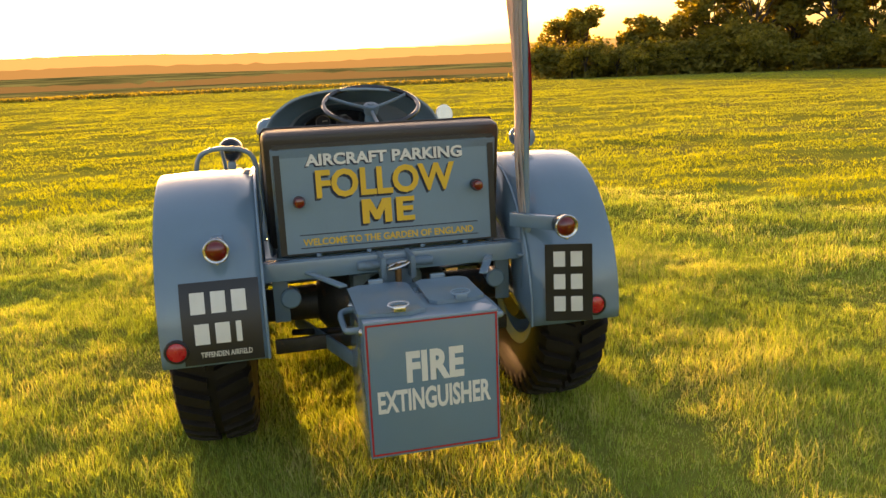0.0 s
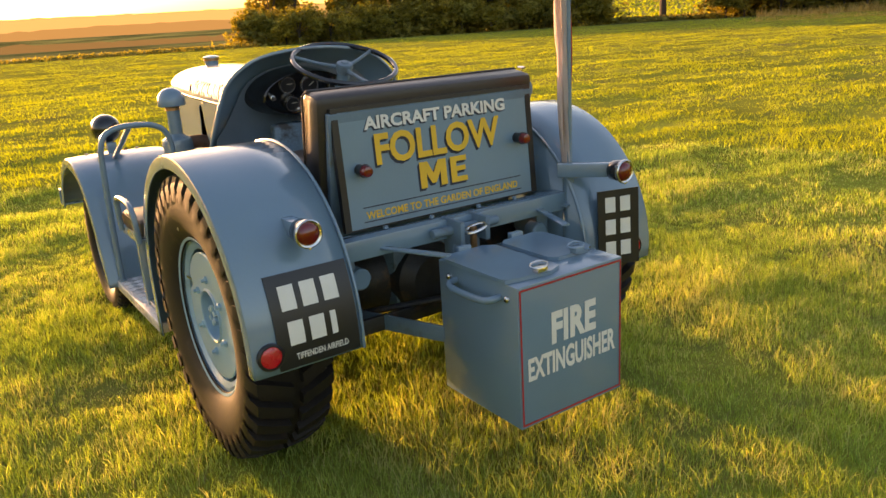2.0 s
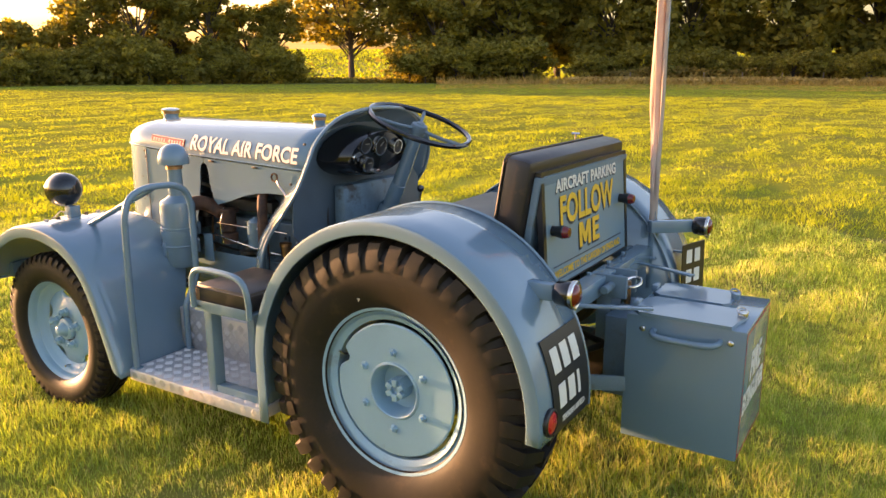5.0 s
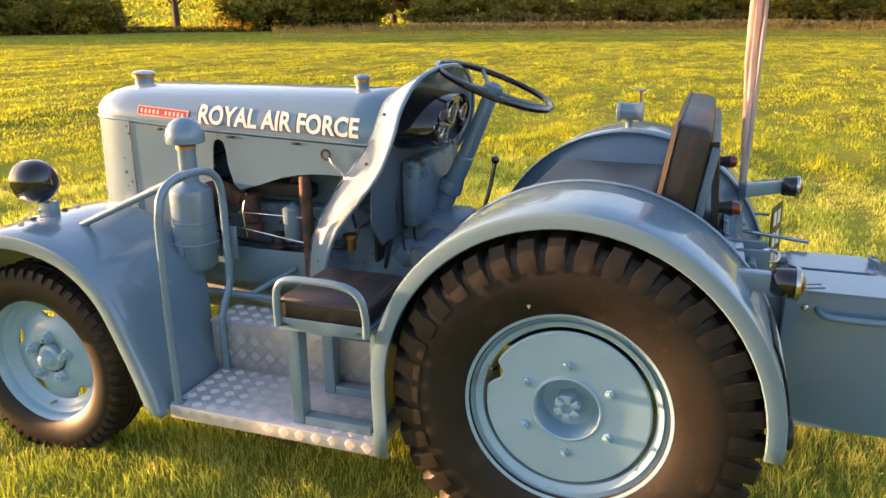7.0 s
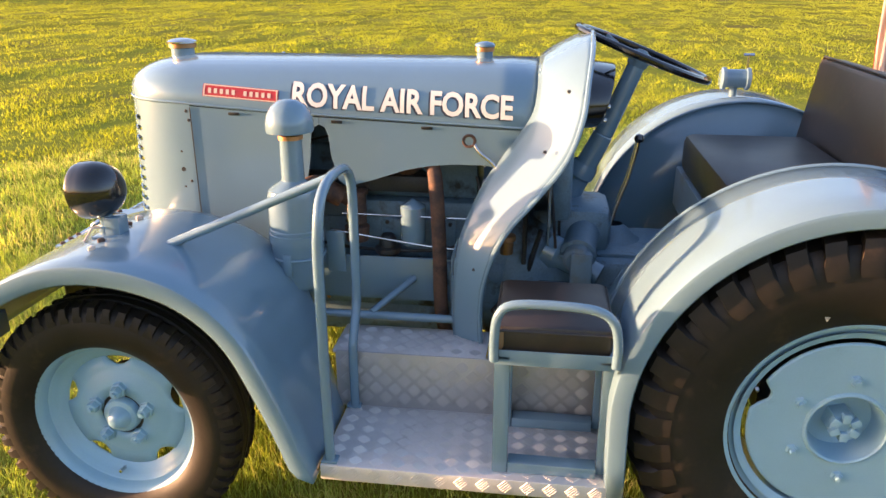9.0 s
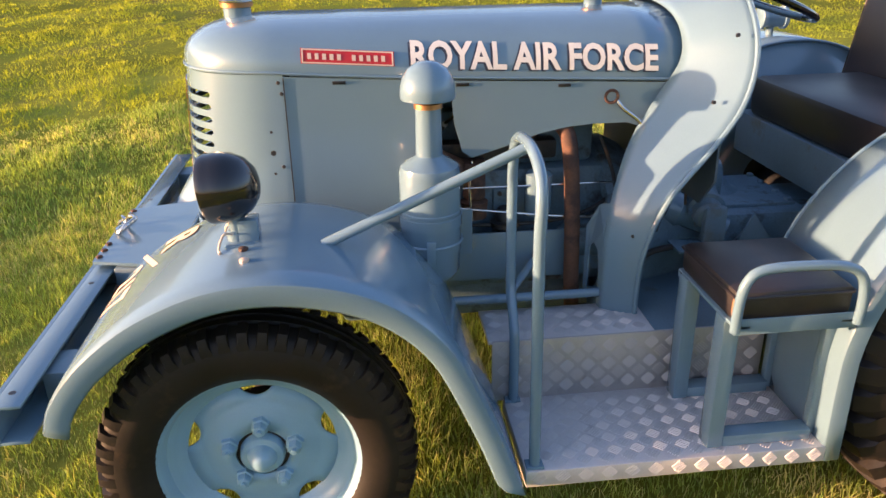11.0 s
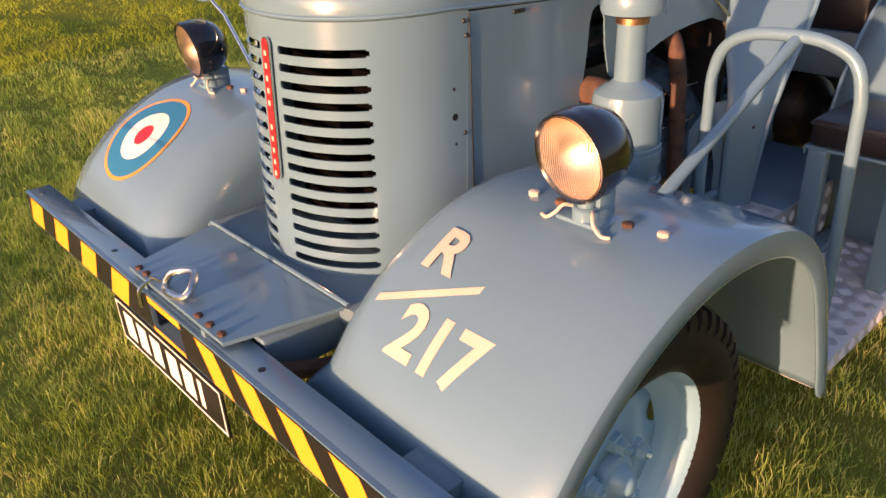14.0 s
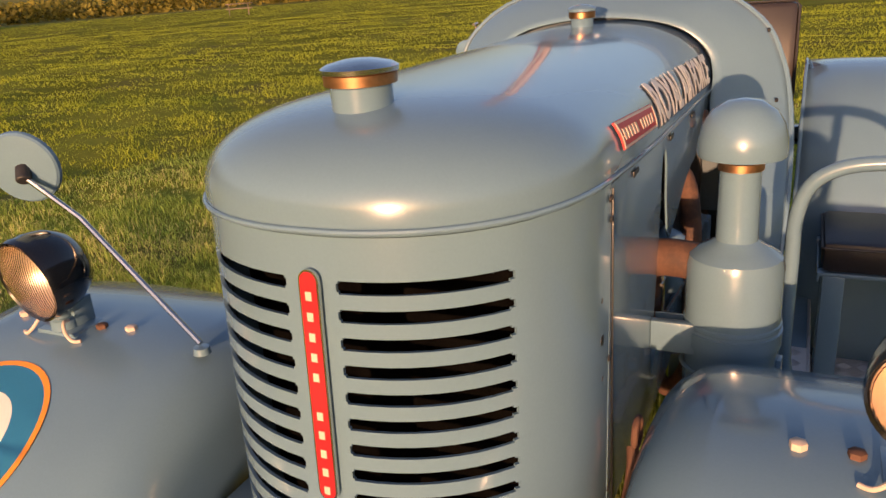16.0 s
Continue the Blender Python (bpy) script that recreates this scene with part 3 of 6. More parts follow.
leaf_band("brambles", arc(68.2, 116, 81), 2.3, 0.9, 12000, 0.2, bramble_leaves, "yellowing bramble bank before the wood", 12)
leaf_band("long_grass", arc(68, 114, 77.5), 0.8, 0.9, 9000, 0.2, dry_grass, "dry golden long grass before the wood", 8)
for r, h, s, c in ((160, 1.6, 0.8, 4000),):
    leaf_band("far_wood", arc(-50, 40, r), h, 18, c, s, leaves, "wooded fields in the distance", int(r))

# the ridges under the sun: plain far backdrops, evening haze put in as emission
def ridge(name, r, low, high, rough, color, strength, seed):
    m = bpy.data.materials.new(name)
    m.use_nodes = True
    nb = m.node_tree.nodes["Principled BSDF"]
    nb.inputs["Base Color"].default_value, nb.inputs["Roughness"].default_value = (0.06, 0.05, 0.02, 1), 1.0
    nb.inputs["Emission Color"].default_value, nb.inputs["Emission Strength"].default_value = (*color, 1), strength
    low_row, top_row = [], []
    for i in range(181):
        b = radians(-70 + 120 * i / 180)
        h = 1.6 + r * math.tan(radians(low + (high - low) * (0.5 + 0.5 * noise.noise((i * 0.05, seed, 0))) + rough * noise.noise((i * 0.9, seed, 3))))
        low_row.append(Vector((r * math.sin(b), r * math.cos(b), -30)))
        top_row.append(Vector((r * math.sin(b), r * math.cos(b), h)))
    return tagged(part(name, grid(B(), [low_row, top_row]), m, None, smooth=0), "distant ridge under the low sun, its haze painted as glow", "backdrop", kind="structure")


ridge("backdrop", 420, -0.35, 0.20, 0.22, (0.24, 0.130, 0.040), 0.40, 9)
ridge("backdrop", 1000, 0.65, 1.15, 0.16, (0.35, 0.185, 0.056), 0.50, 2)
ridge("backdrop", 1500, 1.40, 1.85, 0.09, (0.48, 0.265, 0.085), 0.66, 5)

post_mesh = boxed(-0.05, 0.05, -0.05, 0.05, -0.2, 1.15, bevel=0.012)
post_data = bpy.data.meshes.new("post")
post_mesh.to_mesh(post_data)
post_mesh.free()
post_data.materials.append(weathered_wood)
fence = thing("fence", at_bearing(84, 78).translation, "weathered wooden fence posts before the wood", "fence")
for i in range(14):
    p = new("post", post_data)
    p.parent = fence
    p.matrix_parent_inverse = BASE[fence].inverted()
    p.location = at_bearing(72 + 2.6 * i, 78).translation

# ---- the tractor: large forms ----
tug = thing("aircraft_tug_tractor", (0, 1.0, 0.02), "blue-grey vintage aircraft tug tractor parked on grass", "tractor")
REAR, FRONT = Vector((-0.75, 0.0, 0.555)), Vector((-0.765, 2.045, 0.390))


def disc_outline(radius, notches, depth, half, seg=72):
    pts = []
    for i in range(seg):
        a = 2 * math.pi * i / seg
        r = radius
        for c in notches:
            d = abs((a - c + math.pi) % (2 * math.pi) - math.pi)
            if d < half:
                r = radius - depth * math.cos(d / half * math.pi / 2) ** 0.5
        pts.append((r * math.cos(a), r * math.sin(a)))
    return pts


def side_frame(c, x):
    """Plate facing -x at x, round the centre c: u runs forward, v up."""
    return lambda u, v, w=0: Vector((x - w, c.y + u, c.z + v))


def rear_wheel():
    c = REAR
    rim = B()
    lathe(rim, [(-0.112, 0.296), (-0.116, 0.306), (-0.108, 0.311), (-0.098, 0.305), (-0.092, 0.285), (-0.080, 0.268), (-0.050, 0.262), (0.09, 0.262), (0.10, 0.305), (0.11, 0.311), (0.115, 0.30), (0.10, 0.255), (-0.045, 0.253), (-0.088, 0.258), (-0.100, 0.278)], c, (1, 0, 0), 64)
    wheel = part("rear_wheel", rim, paint_wheel, tug, "large rear wheel with a pale blue rim")
    tyre = B()
    prof = [(-0.105, 0.292), (-0.118, 0.312), (-0.134, 0.345), (-0.146, 0.395), (-0.149, 0.430), (-0.146, 0.462), (-0.139, 0.492), (-0.118, 0.515), (-0.06, 0.527), (0, 0.529)]
    lathe(tyre, prof + [(-a, r) for a, r in prof[-2::-1]], c, (1, 0, 0), 88)
    part("tyre", tyre, rubber, wheel, "black rubber tyre with deep tread bars and dried mud", 30)
    lugs = 38
    for side in (-1, 1):
        for i in range(lugs):
            a0 = 2 * math.pi * (i + (0.5 if side > 0 else 0)) / lugs
            rows = []
            tyre = B()
            for xo, ri, ro, sw, wid in ((0.153, 0.447, 0.455, 0.0, 0.026), (0.150, 0.482, 0.500, 0.0, 0.029), (0.137, 0.50, 0.536, 0.006, 0.030), (0.09, 0.51, 0.551, 0.016, 0.030), (0.016, 0.515, 0.556, 0.045, 0.026)):
                row = []
                for r, d in ((ri, -wid), (ro, -wid * 0.80), (ro, wid * 0.80), (ri, wid)):
                    a = a0 + (sw + d) / ro
                    row.append(tyre.verts.new((c.x + side * xo, c.y + r * math.cos(a), c.z + r * math.sin(a))))
                rows.append(row)
            for r0, r1 in zip(rows, rows[1:]):
                for k in range(3):
                    tyre.faces.new((r0[k], r0[k + 1], r1[k + 1], r1[k]))
            tyre.faces.new(rows[0])
            tyre.faces.new(rows[-1])
            part("tread_block", tyre, rubber, wheel, smooth=30)
    f = side_frame(c, c.x - 0.082)
    edge = disc_outline(0.246, [radians(22)], 0.034, radians(8))
    hole = disc_outline(0.097, [], 0, 1)
    disc = B()
    grid(disc, [[f(u, v, w) for u, v in line + line[:1]] for line, w in ((edge, 0.0), (edge, 0.012), (hole, 0.012), (hole, 0.0), (edge, 0.0))])
    bmesh.ops.remove_doubles(disc, verts=disc.verts, dist=1e-5)
    d = part("wheel_disc", disc, paint_wheel, wheel)
    m = d.modifiers.new("round", "BEVEL")
    m.width, m.segments, m.limit_method = 0.006, 3, "ANGLE"
    cup = lathe(B(), [(-0.092, 0.108), (-0.099, 0.104), (-0.101, 0.099), (-0.097, 0.095), (-0.050, 0.089), (-0.030, 0.084), (-0.030, 0.0)], c, (1, 0, 0), 40)
    part("hub_cup", cup, paint_wheel, wheel)
    nut = lathe(B(), [(-0.080, 0), (-0.080, 0.036), (-0.070, 0.041), (-0.030, 0.041)], c, (1, 0, 0), 6)
    part("hub_nut", nut, paint_wheel, wheel, "castellated hub nut")
    for i in range(6):
        a = 2 * math.pi * i / 6
        part("nut_lug", boxed(-0.094, -0.074, -0.010, 0.010, 0.015, 0.040, 0.002, Matrix.Translation(c) @ Matrix.Rotation(a, 4, "X")), paint_wheel, wheel)
    for i in range(6):
        a = 2 * math.pi * (i + 0.5) / 6
        p = c + Vector((0, 0.142 * math.cos(a), 0.142 * math.sin(a)))
        b = B()
        lathe(b, [(-0.104, 0), (-0.104, 0.013), (-0.100, 0.0155), (-0.090, 0.0155), (-0.089, 0.020), (-0.084, 0.020)], p, (1, 0, 0), 6)
        lathe(b, [(-0.116, 0), (-0.115, 0.007), (-0.100, 0.008)], p, (1, 0, 0), 10)
        part("wheel_nut", b, paint_wheel, wheel)
    v = tube(B(), smooth_line([c + Vector((-0.06, 0.222, 0.085)), c + Vector((-0.085, 0.228, 0.090)), c + Vector((-0.10, 0.235, 0.105))], 4), 0.005, 8)
    part("valve", v, chrome, wheel)
    return wheel


def front_wheel():
    c = FRONT
    rim = B()
    lathe(rim, [(-0.060, 0.247), (-0.066, 0.252), (-0.066, 0.258), (-0.055, 0.259), (-0.020, 0.250), (0.055, 0.250), (0.062, 0.258), (0.068, 0.256), (0.056, 0.240), (0.018, 0.228), (0.014, 0.190), (0.009, 0.188), (0.004, 0.192), (-0.004, 0.206), (-0.013, 0.217), (-0.026, 0.226), (-0.030, 0.233), (-0.044, 0.238), (-0.056, 0.243), (-0.060, 0.247)], c, (1, 0, 0), 72)
    wheel = part("front_wheel", rim, paint_wheel, tug, "smaller front wheel with a pale blue slotted disc")
    tyre = B()
    prof = [(-0.058, 0.246), (-0.074, 0.258), (-0.088, 0.285), (-0.093, 0.312), (-0.091, 0.338), (-0.083, 0.363), (-0.070, 0.378), (-0.045, 0.387), (-0.040, 0.381), (-0.030, 0.381), (-0.026, 0.389), (-0.006, 0.391), (-0.004, 0.383), (0, 0.383)]
    lathe(tyre, prof + [(-a, r) for a, r in prof[-2::-1]], c, (1, 0, 0), 80)
    part("tyre", tyre, rubber, wheel, "black rubber tyre with brown mud on its sidewall", 30)
    lugs = 52
    for side in (-1, 1):
        for i in range(lugs):
            a0 = 2 * math.pi * (i + (0.5 if side > 0 else 0)) / lugs
            rows = []
            tyre = B()
            for xo, ri, ro in ((0.089, 0.335, 0.338), (0.090, 0.355, 0.364), (0.080, 0.368, 0.386), (0.046, 0.378, 0.396)):
                row = []
                for r, d in ((ri, -0.014), (ro, -0.011), (ro, 0.011), (ri, 0.014)):
                    a = a0 + d / ro
                    row.append(tyre.verts.new((c.x + side * xo, c.y + r * math.cos(a), c.z + r * math.sin(a))))
                rows.append(row)
            for r0, r1 in zip(rows, rows[1:]):
                for k in range(3):
                    tyre.faces.new((r0[k], r0[k + 1], r1[k + 1], r1[k]))
            tyre.faces.new(rows[0])
            tyre.faces.new(rows[-1])
            part("tread_block", tyre, rubber, wheel, smooth=30)
    notches = [radians(a) for a in (18, 90, 162, 234, 306)]
    rows = []
    for rr, xo in ((0.068, -0.012), (0.10, -0.011), (0.12, -0.006), (0.138, 0.002), (0.150, 0.007), (1.0, 0.010)):
        if rr == 1.0:
            pts = disc_outline(0.196, notches, 0.036, radians(13), 90)
        else:
            pts = [(rr * math.cos(2 * math.pi * i / 90), rr * math.sin(2 * math.pi * i / 90)) for i in range(90)]
        rows.append([Vector((c.x + xo, c.y + u, c.z + v)) for u, v in pts + pts[:1]])
    dm = B()
    grid(dm, rows)
    bmesh.ops.remove_doubles(dm, verts=dm.verts, dist=1e-5)
    thicken(part("wheel_disc", dm, paint_wheel, wheel), 0.007, 0)
    hub = lathe(B(), [(-0.070, 0), (-0.069, 0.014), (-0.062, 0.024), (-0.046, 0.032), (-0.034, 0.038), (-0.030, 0.052), (-0.024, 0.056), (-0.006, 0.058)], c, (1, 0, 0), 32)
    part("hub_cap", hub, paint_wheel, wheel)
    part("hub_seat", lathe(B(), [(0.008, 0.074), (-0.006, 0.074), (-0.008, 0.055), (-0.004, 0.0)], c, (1, 0, 0), 32), dark_metal, wheel, "dark ring round the hub")
    part("valve", rod(B(), c + Vector((0.0, 0.03, -0.205)), c + Vector((-0.032, 0.03, -0.202)), 0.006, 10), chrome, wheel)
    for i in range(5):
        a = 2 * math.pi * i / 5 + 0.35
        p = c + Vector((0.024, 0.086 * math.cos(a), 0.086 * math.sin(a)))
        b = lathe(B(), [(-0.072, 0), (-0.072, 0.015), (-0.068, 0.018), (-0.052, 0.019), (-0.050, 0.024), (-0.034, 0.025)], p, (1, 0, 0), 6)
        lathe(b, [(-0.082, 0), (-0.081, 0.007), (-0.07, 0.008)], p, (1, 0, 0), 10)
        part("wheel_nut", b, paint_wheel, wheel)
    return wheel


def rear_fender():
    R, cz, tuck = 0.606, 0.565, 0.975
    line = [(0.602, 0.315, 1, 0), (0.603, 0.43, 1, 0), (0.605, 0.54, 1, 0)]
    for k in range(1, 41):
        a = math.pi * k / 40 * 1.02
        line.append((R * math.cos(a) * (tuck if a > math.pi / 2 else 1), cz + R * math.sin(a), math.cos(a), math.sin(a)))
    cross = [(-0.908, -0.052), (-0.911, -0.048), (-0.912, -0.012), (-0.909, -0.004), (-0.901, 0.0), (-0.79, 0.003), (-0.66, 0.003), (-0.525, 0.0)]
    rows = [[Vector((x, y + n1 * d, z + n2 * d)) for x, d in cross] for y, z, n1, n2 in line]
    f = thicken(part("rear_fender", grid(B(), rows), paint, tug, "rounded rear mudguard in blue-grey paint"), 0.004, -1)
    wall = B()
    rim_pts = [wall.verts.new((-0.525, y, z)) for y, z, _, _ in line if z > 0.50]
    inner = [wall.verts.new((-0.525, y * 0.25, max(z * 0.2 + 0.50, 0.6))) for y, z, _, _ in line if z > 0.50]
    for i in range(len(rim_pts) - 1):
        wall.faces.new((rim_pts[i], rim_pts[i + 1], inner[i + 1], inner[i]))
    thicken(part("inner_panel", wall, paint, f), 0.004, 1)
    lip = tube(B(), [Vector((-0.523, y + n1 * 0.002, z + n2 * 0.002)) for y, z, n1, n2 in line], 0.006, 8)
    part("edge_bead", lip, paint, f)
    return f


FENDER_LINE = smooth_line([(0, 2.482, 0.610), (0, 2.457, 0.680), (0, 2.391, 0.766), (0, 2.29, 0.848), (0, 2.19, 0.901), (0, 2.09, 0.934), (0, 1.98, 0.945), (0, 1.86, 0.933), (0, 1.74, 0.896), (0, 1.64, 0.830), (0, 1.56, 0.735), (0, 1.49, 0.585), (0, 1.44, 0.46), (0, 1.395, 0.325)], 5)
FENDER_RUN = [0.0]
for p0, p1 in zip(FENDER_LINE, FENDER_LINE[1:]):
    FENDER_RUN.append(FENDER_RUN[-1] + (p1 - p0).length)


def fender_at(s):
    """Point and outward normal of the front mudguard's line, s metres from its front edge."""
    s = min(max(s, 0), FENDER_RUN[-1] - 1e-4)
    i = max(k for k in range(len(FENDER_RUN) - 1) if FENDER_RUN[k] <= s)
    a, b = FENDER_LINE[i], FENDER_LINE[i + 1]
    p = a.lerp(b, (s - FENDER_RUN[i]) / (FENDER_RUN[i + 1] - FENDER_RUN[i]))
    d0 = FENDER_LINE[min(i + 1, len(FENDER_LINE) - 1)] - FENDER_LINE[max(i - 1, 0)]
    d1 = FENDER_LINE[min(i + 2, len(FENDER_LINE) - 1)] - FENDER_LINE[i]
    d = d0.lerp(d1, (s - FENDER_RUN[i]) / (FENDER_RUN[i + 1] - FENDER_RUN[i])).normalized()
    return p, Vector((0, d.z, -d.y))


def front_fender():
    rows = []
    n = 60
    for k in range(n + 1):
        s = FENDER_RUN[-1] * k / n
        p, nn = fender_at(s)
        inner = -0.345 - 0.215 * smoothstep(0.62, 0.95, k / n)
        roll = 0.11 * smoothstep(0.0, 0.06, k / n) * (1 - smoothstep(0.60, 0.85, k / n)) + 0.004
        drop = 0.16 * (1 - smoothstep(0.55, 0.85, k / n)) * smoothstep(0.0, 0.12, k / n) + 0.003
        cross = [(-0.944, -0.058), (-0.948, -0.052), (-0.949, -0.016), (-0.946, -0.006), (-0.938, 0.0), (-0.88, 0.003), (-0.75, 0.005), (-0.60, 0.004)]
        end = max(0.0, (k / n - 0.955) / 0.045)
        cross = [(x, d * math.sqrt(max(0.02, 1 - end * end))) for x, d in cross]
        for q in range(7):
            a = math.pi / 2 * q / 6
            cross.append((inner - roll + roll * math.sin(a), -roll * (1 - math.cos(a))))
        cross.append((inner, -roll - drop * 0.5))
        cross.append((inner, -roll - drop))
        rows.append([p + Vector((x, 0, 0)) + nn * d for x, d in cross])
    return thicken(part("front_fender", grid(B(), rows), paint, tug, "rounded front mudguard in blue-grey paint"), 0.004, -1)


for make in (rear_wheel, front_wheel, rear_fender, front_fender):
    made = make()
    mirrored(made, tug)


# bonnet, grille shell and side panels
HALF, NOSE, MID = 0.288, 1.95, -0.012   # half width, start of the nose, centre line


def seam(y):
    return 1.213 + 0.046 * (min(y, 2.0) - 0.86) / 1.08 + 0.010 * smoothstep(1.6, 2.1, y)


def nose_plan(k, grow=0.0, reach=0.300):
    """Half-round plan of the nose: k from -1 (left side) to 1 (right side)."""
    a = k * math.pi / 2
    s, c = math.sin(a), math.cos(a)
    e = 2 / 2.25
    return MID + (HALF + grow) * math.copysign(abs(s) ** e, s), NOSE + (reach + grow) * abs(c) ** e


def bonnet_top():
    bm = B()
    ks = [-1 + 2 * i / 40 for i in range(41)]
    ring = [(MID - HALF - 0.004, y) for y in (0.80, 0.95, 1.15, 1.4, 1.65, 1.85)] + [nose_plan(k, 0.002) for k in ks] + [(MID + HALF + 0.004, y) for y in (1.85, 1.65, 1.4, 1.15, 0.95, 0.80)]
    rows = []
    for v in range(15):
        t = v / 14
        a = t * math.pi / 2
        n = 2.5
        s, c = math.sin(a) ** (2 / n), math.cos(a) ** (2 / n)
        rows.append([Vector((MID + (x - MID) * c, y if y < NOSE else NOSE + (y - NOSE) * (0.10 + 0.90 * math.cos(a) ** 0.78), seam(y) + (1.388 - seam(y)) * s)) for x, y in ring])
    low = [Vector((x, y, seam(y) - 0.012)) for x, y in ring]
    grid(bm, [low] + rows)
    bmesh.ops.remove_doubles(bm, verts=bm.verts, dist=2e-4)
    ob = part("bonnet", bm, paint, tug, "long rounded bonnet in gloss blue-grey paint", 50)
    thicken(ob, 0.003, -1)
    bead = tube(B(), [Vector((x * 1.004, y + 0.002, seam(y) - 0.006)) for x, y in ring], 0.0038, 8)
    part("edge_bead", bead, paint, ob)
    return ob


bonnet = bonnet_top()


def grille_shell():
    bm = B()
    lo, hi = 0.695, 1.258
    first, pitch, slot = 1.197, 0.0356, 0.0165
    zs = [hi]
    for i in range(14):
        c = first - pitch * i
        zs += [c + slot / 2, c + slot / 2 - 0.0032, c - slot / 2 + 0.0032, c - slot / 2]
    zs.append(lo)

    def plan_x(x):
        best = min((abs(nose_plan(k / 400)[0] - x), k / 400) for k in range(-400, 401))
        return best[1]

    open_cols = [plan_x(MID + x * 0.97) for x in (-0.2305, -0.2265, -0.0395, -0.036, 0.036, 0.0395, 0.2265, 0.2305)]
    ks = sorted(set([-1, -0.92, -0.84, -0.74, -0.6] + [open_cols[1] + (open_cols[2] - open_cols[1]) * i / 8 for i in range(1, 8)] + [open_cols[5] + (open_cols[6] - open_cols[5]) * i / 8 for i in range(1, 8)] + open_cols + [0.0, 0.6, 0.74, 0.84, 0.92, 1]))
    ks = [k for k in ks if not (abs(k) in (0.6, 0.74) and min(abs(k - o) for o in open_cols) < 0.03)]
    rows = []
    for z in zs:
        lean = 0.036 * (1.25 - z) / 0.55
        rows.append([Vector((*nose_plan(k), z)) + Vector((0, lean * max(0, 1 - abs(k)) ** 0.5, 0)) for k in ks])

    def inside(k0, k1, a, b):
        m = (k0 + k1) / 2
        return a < m < b

    def skip(i, j):
        if i == 0 or i == len(zs) - 2:
            return False
        band = (i - 1) % 4
        if band == 3:
            return False
        row = (i - 1) // 4
        k0, k1 = ks[j], ks[j + 1]
        full = inside(k0, k1, open_cols[1], open_cols[2]) or inside(k0, k1, open_cols[5], open_cols[6])
        ends = inside(k0, k1, open_cols[0], open_cols[3]) or inside(k0, k1, open_cols[4], open_cols[7])
        return full or (ends and band == 1)

    grid(bm, rows, skip)
    ob = part("grille_shell", bm, paint, tug, "slotted radiator grille in blue-grey paint", 40)
    thicken(ob, 0.005, -1)
    crisp(ob)
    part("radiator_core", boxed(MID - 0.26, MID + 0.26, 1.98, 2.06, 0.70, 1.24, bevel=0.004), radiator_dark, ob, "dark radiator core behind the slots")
    for z in (1.03, 0.97, 0.91):
        b = lathe(B(), [(0.0, 0), (0.0, 0.008 if z == 0.97 else 0.004), (0.004, 0.008 if z == 0.97 else 0.004), (0.004, 0)], Vector((MID - HALF + 0.0014, 1.995, z + 0.07)), (1, 0, 0), 12)
        part("bolt_hole", b, plate_black, ob)
    part("lower_skirt", grid(B(), [[Vector((x * 1.01, y + dy, z)) for x, y in [nose_plan(k / 20) for k in range(-20, 21)]] for dy, z in ((0.042, 0.70), (0.050, 0.694), (0.045, 0.66))]), paint, ob)
    return ob


def capsule(bm, r, v0, v1):
    pts = [(r * math.cos(math.pi * i / 8), v1 - r + r * math.sin(math.pi * i / 8)) for i in range(9)]
    pts += [(-r * math.cos(math.pi * i / 8), v0 + r - r * math.sin(math.pi * i / 8)) for i in range(9)]
    bm.faces.new([bm.verts.new((u, v, 0)) for u, v in pts])
    return bm


grille = grille_shell()
badge_frame = flat_frame((MID - 0.004, 2.264, 1.045), (-1, 0, 0), (0, -0.065, 0.99))
badge = part("badge", lay(capsule(B(), 0.014, -0.135, 0.175), lambda u, v, w=0: badge_frame(u, v, w + 0.004), 0, 0.005), chrome, grille, "narrow red enamel badge strip with pale bars")
part("enamel", lay(capsule(B(), 0.0115, -0.1325, 0.1725), lambda u, v, w=0: badge_frame(u, v, w + 0.009), 0, 0.001), red_paint, badge)
for i in range(11):
    if i != 5:
        v0 = 0.150 - 0.0262 * i
        part("letter_bar", lay(rect(B(), -0.0042, 0.0042, v0 - 0.013, v0 - 0.002), lambda u, v, w=0: badge_frame(u, v, w + 0.010), 0, 0.001), cream_paint, badge)


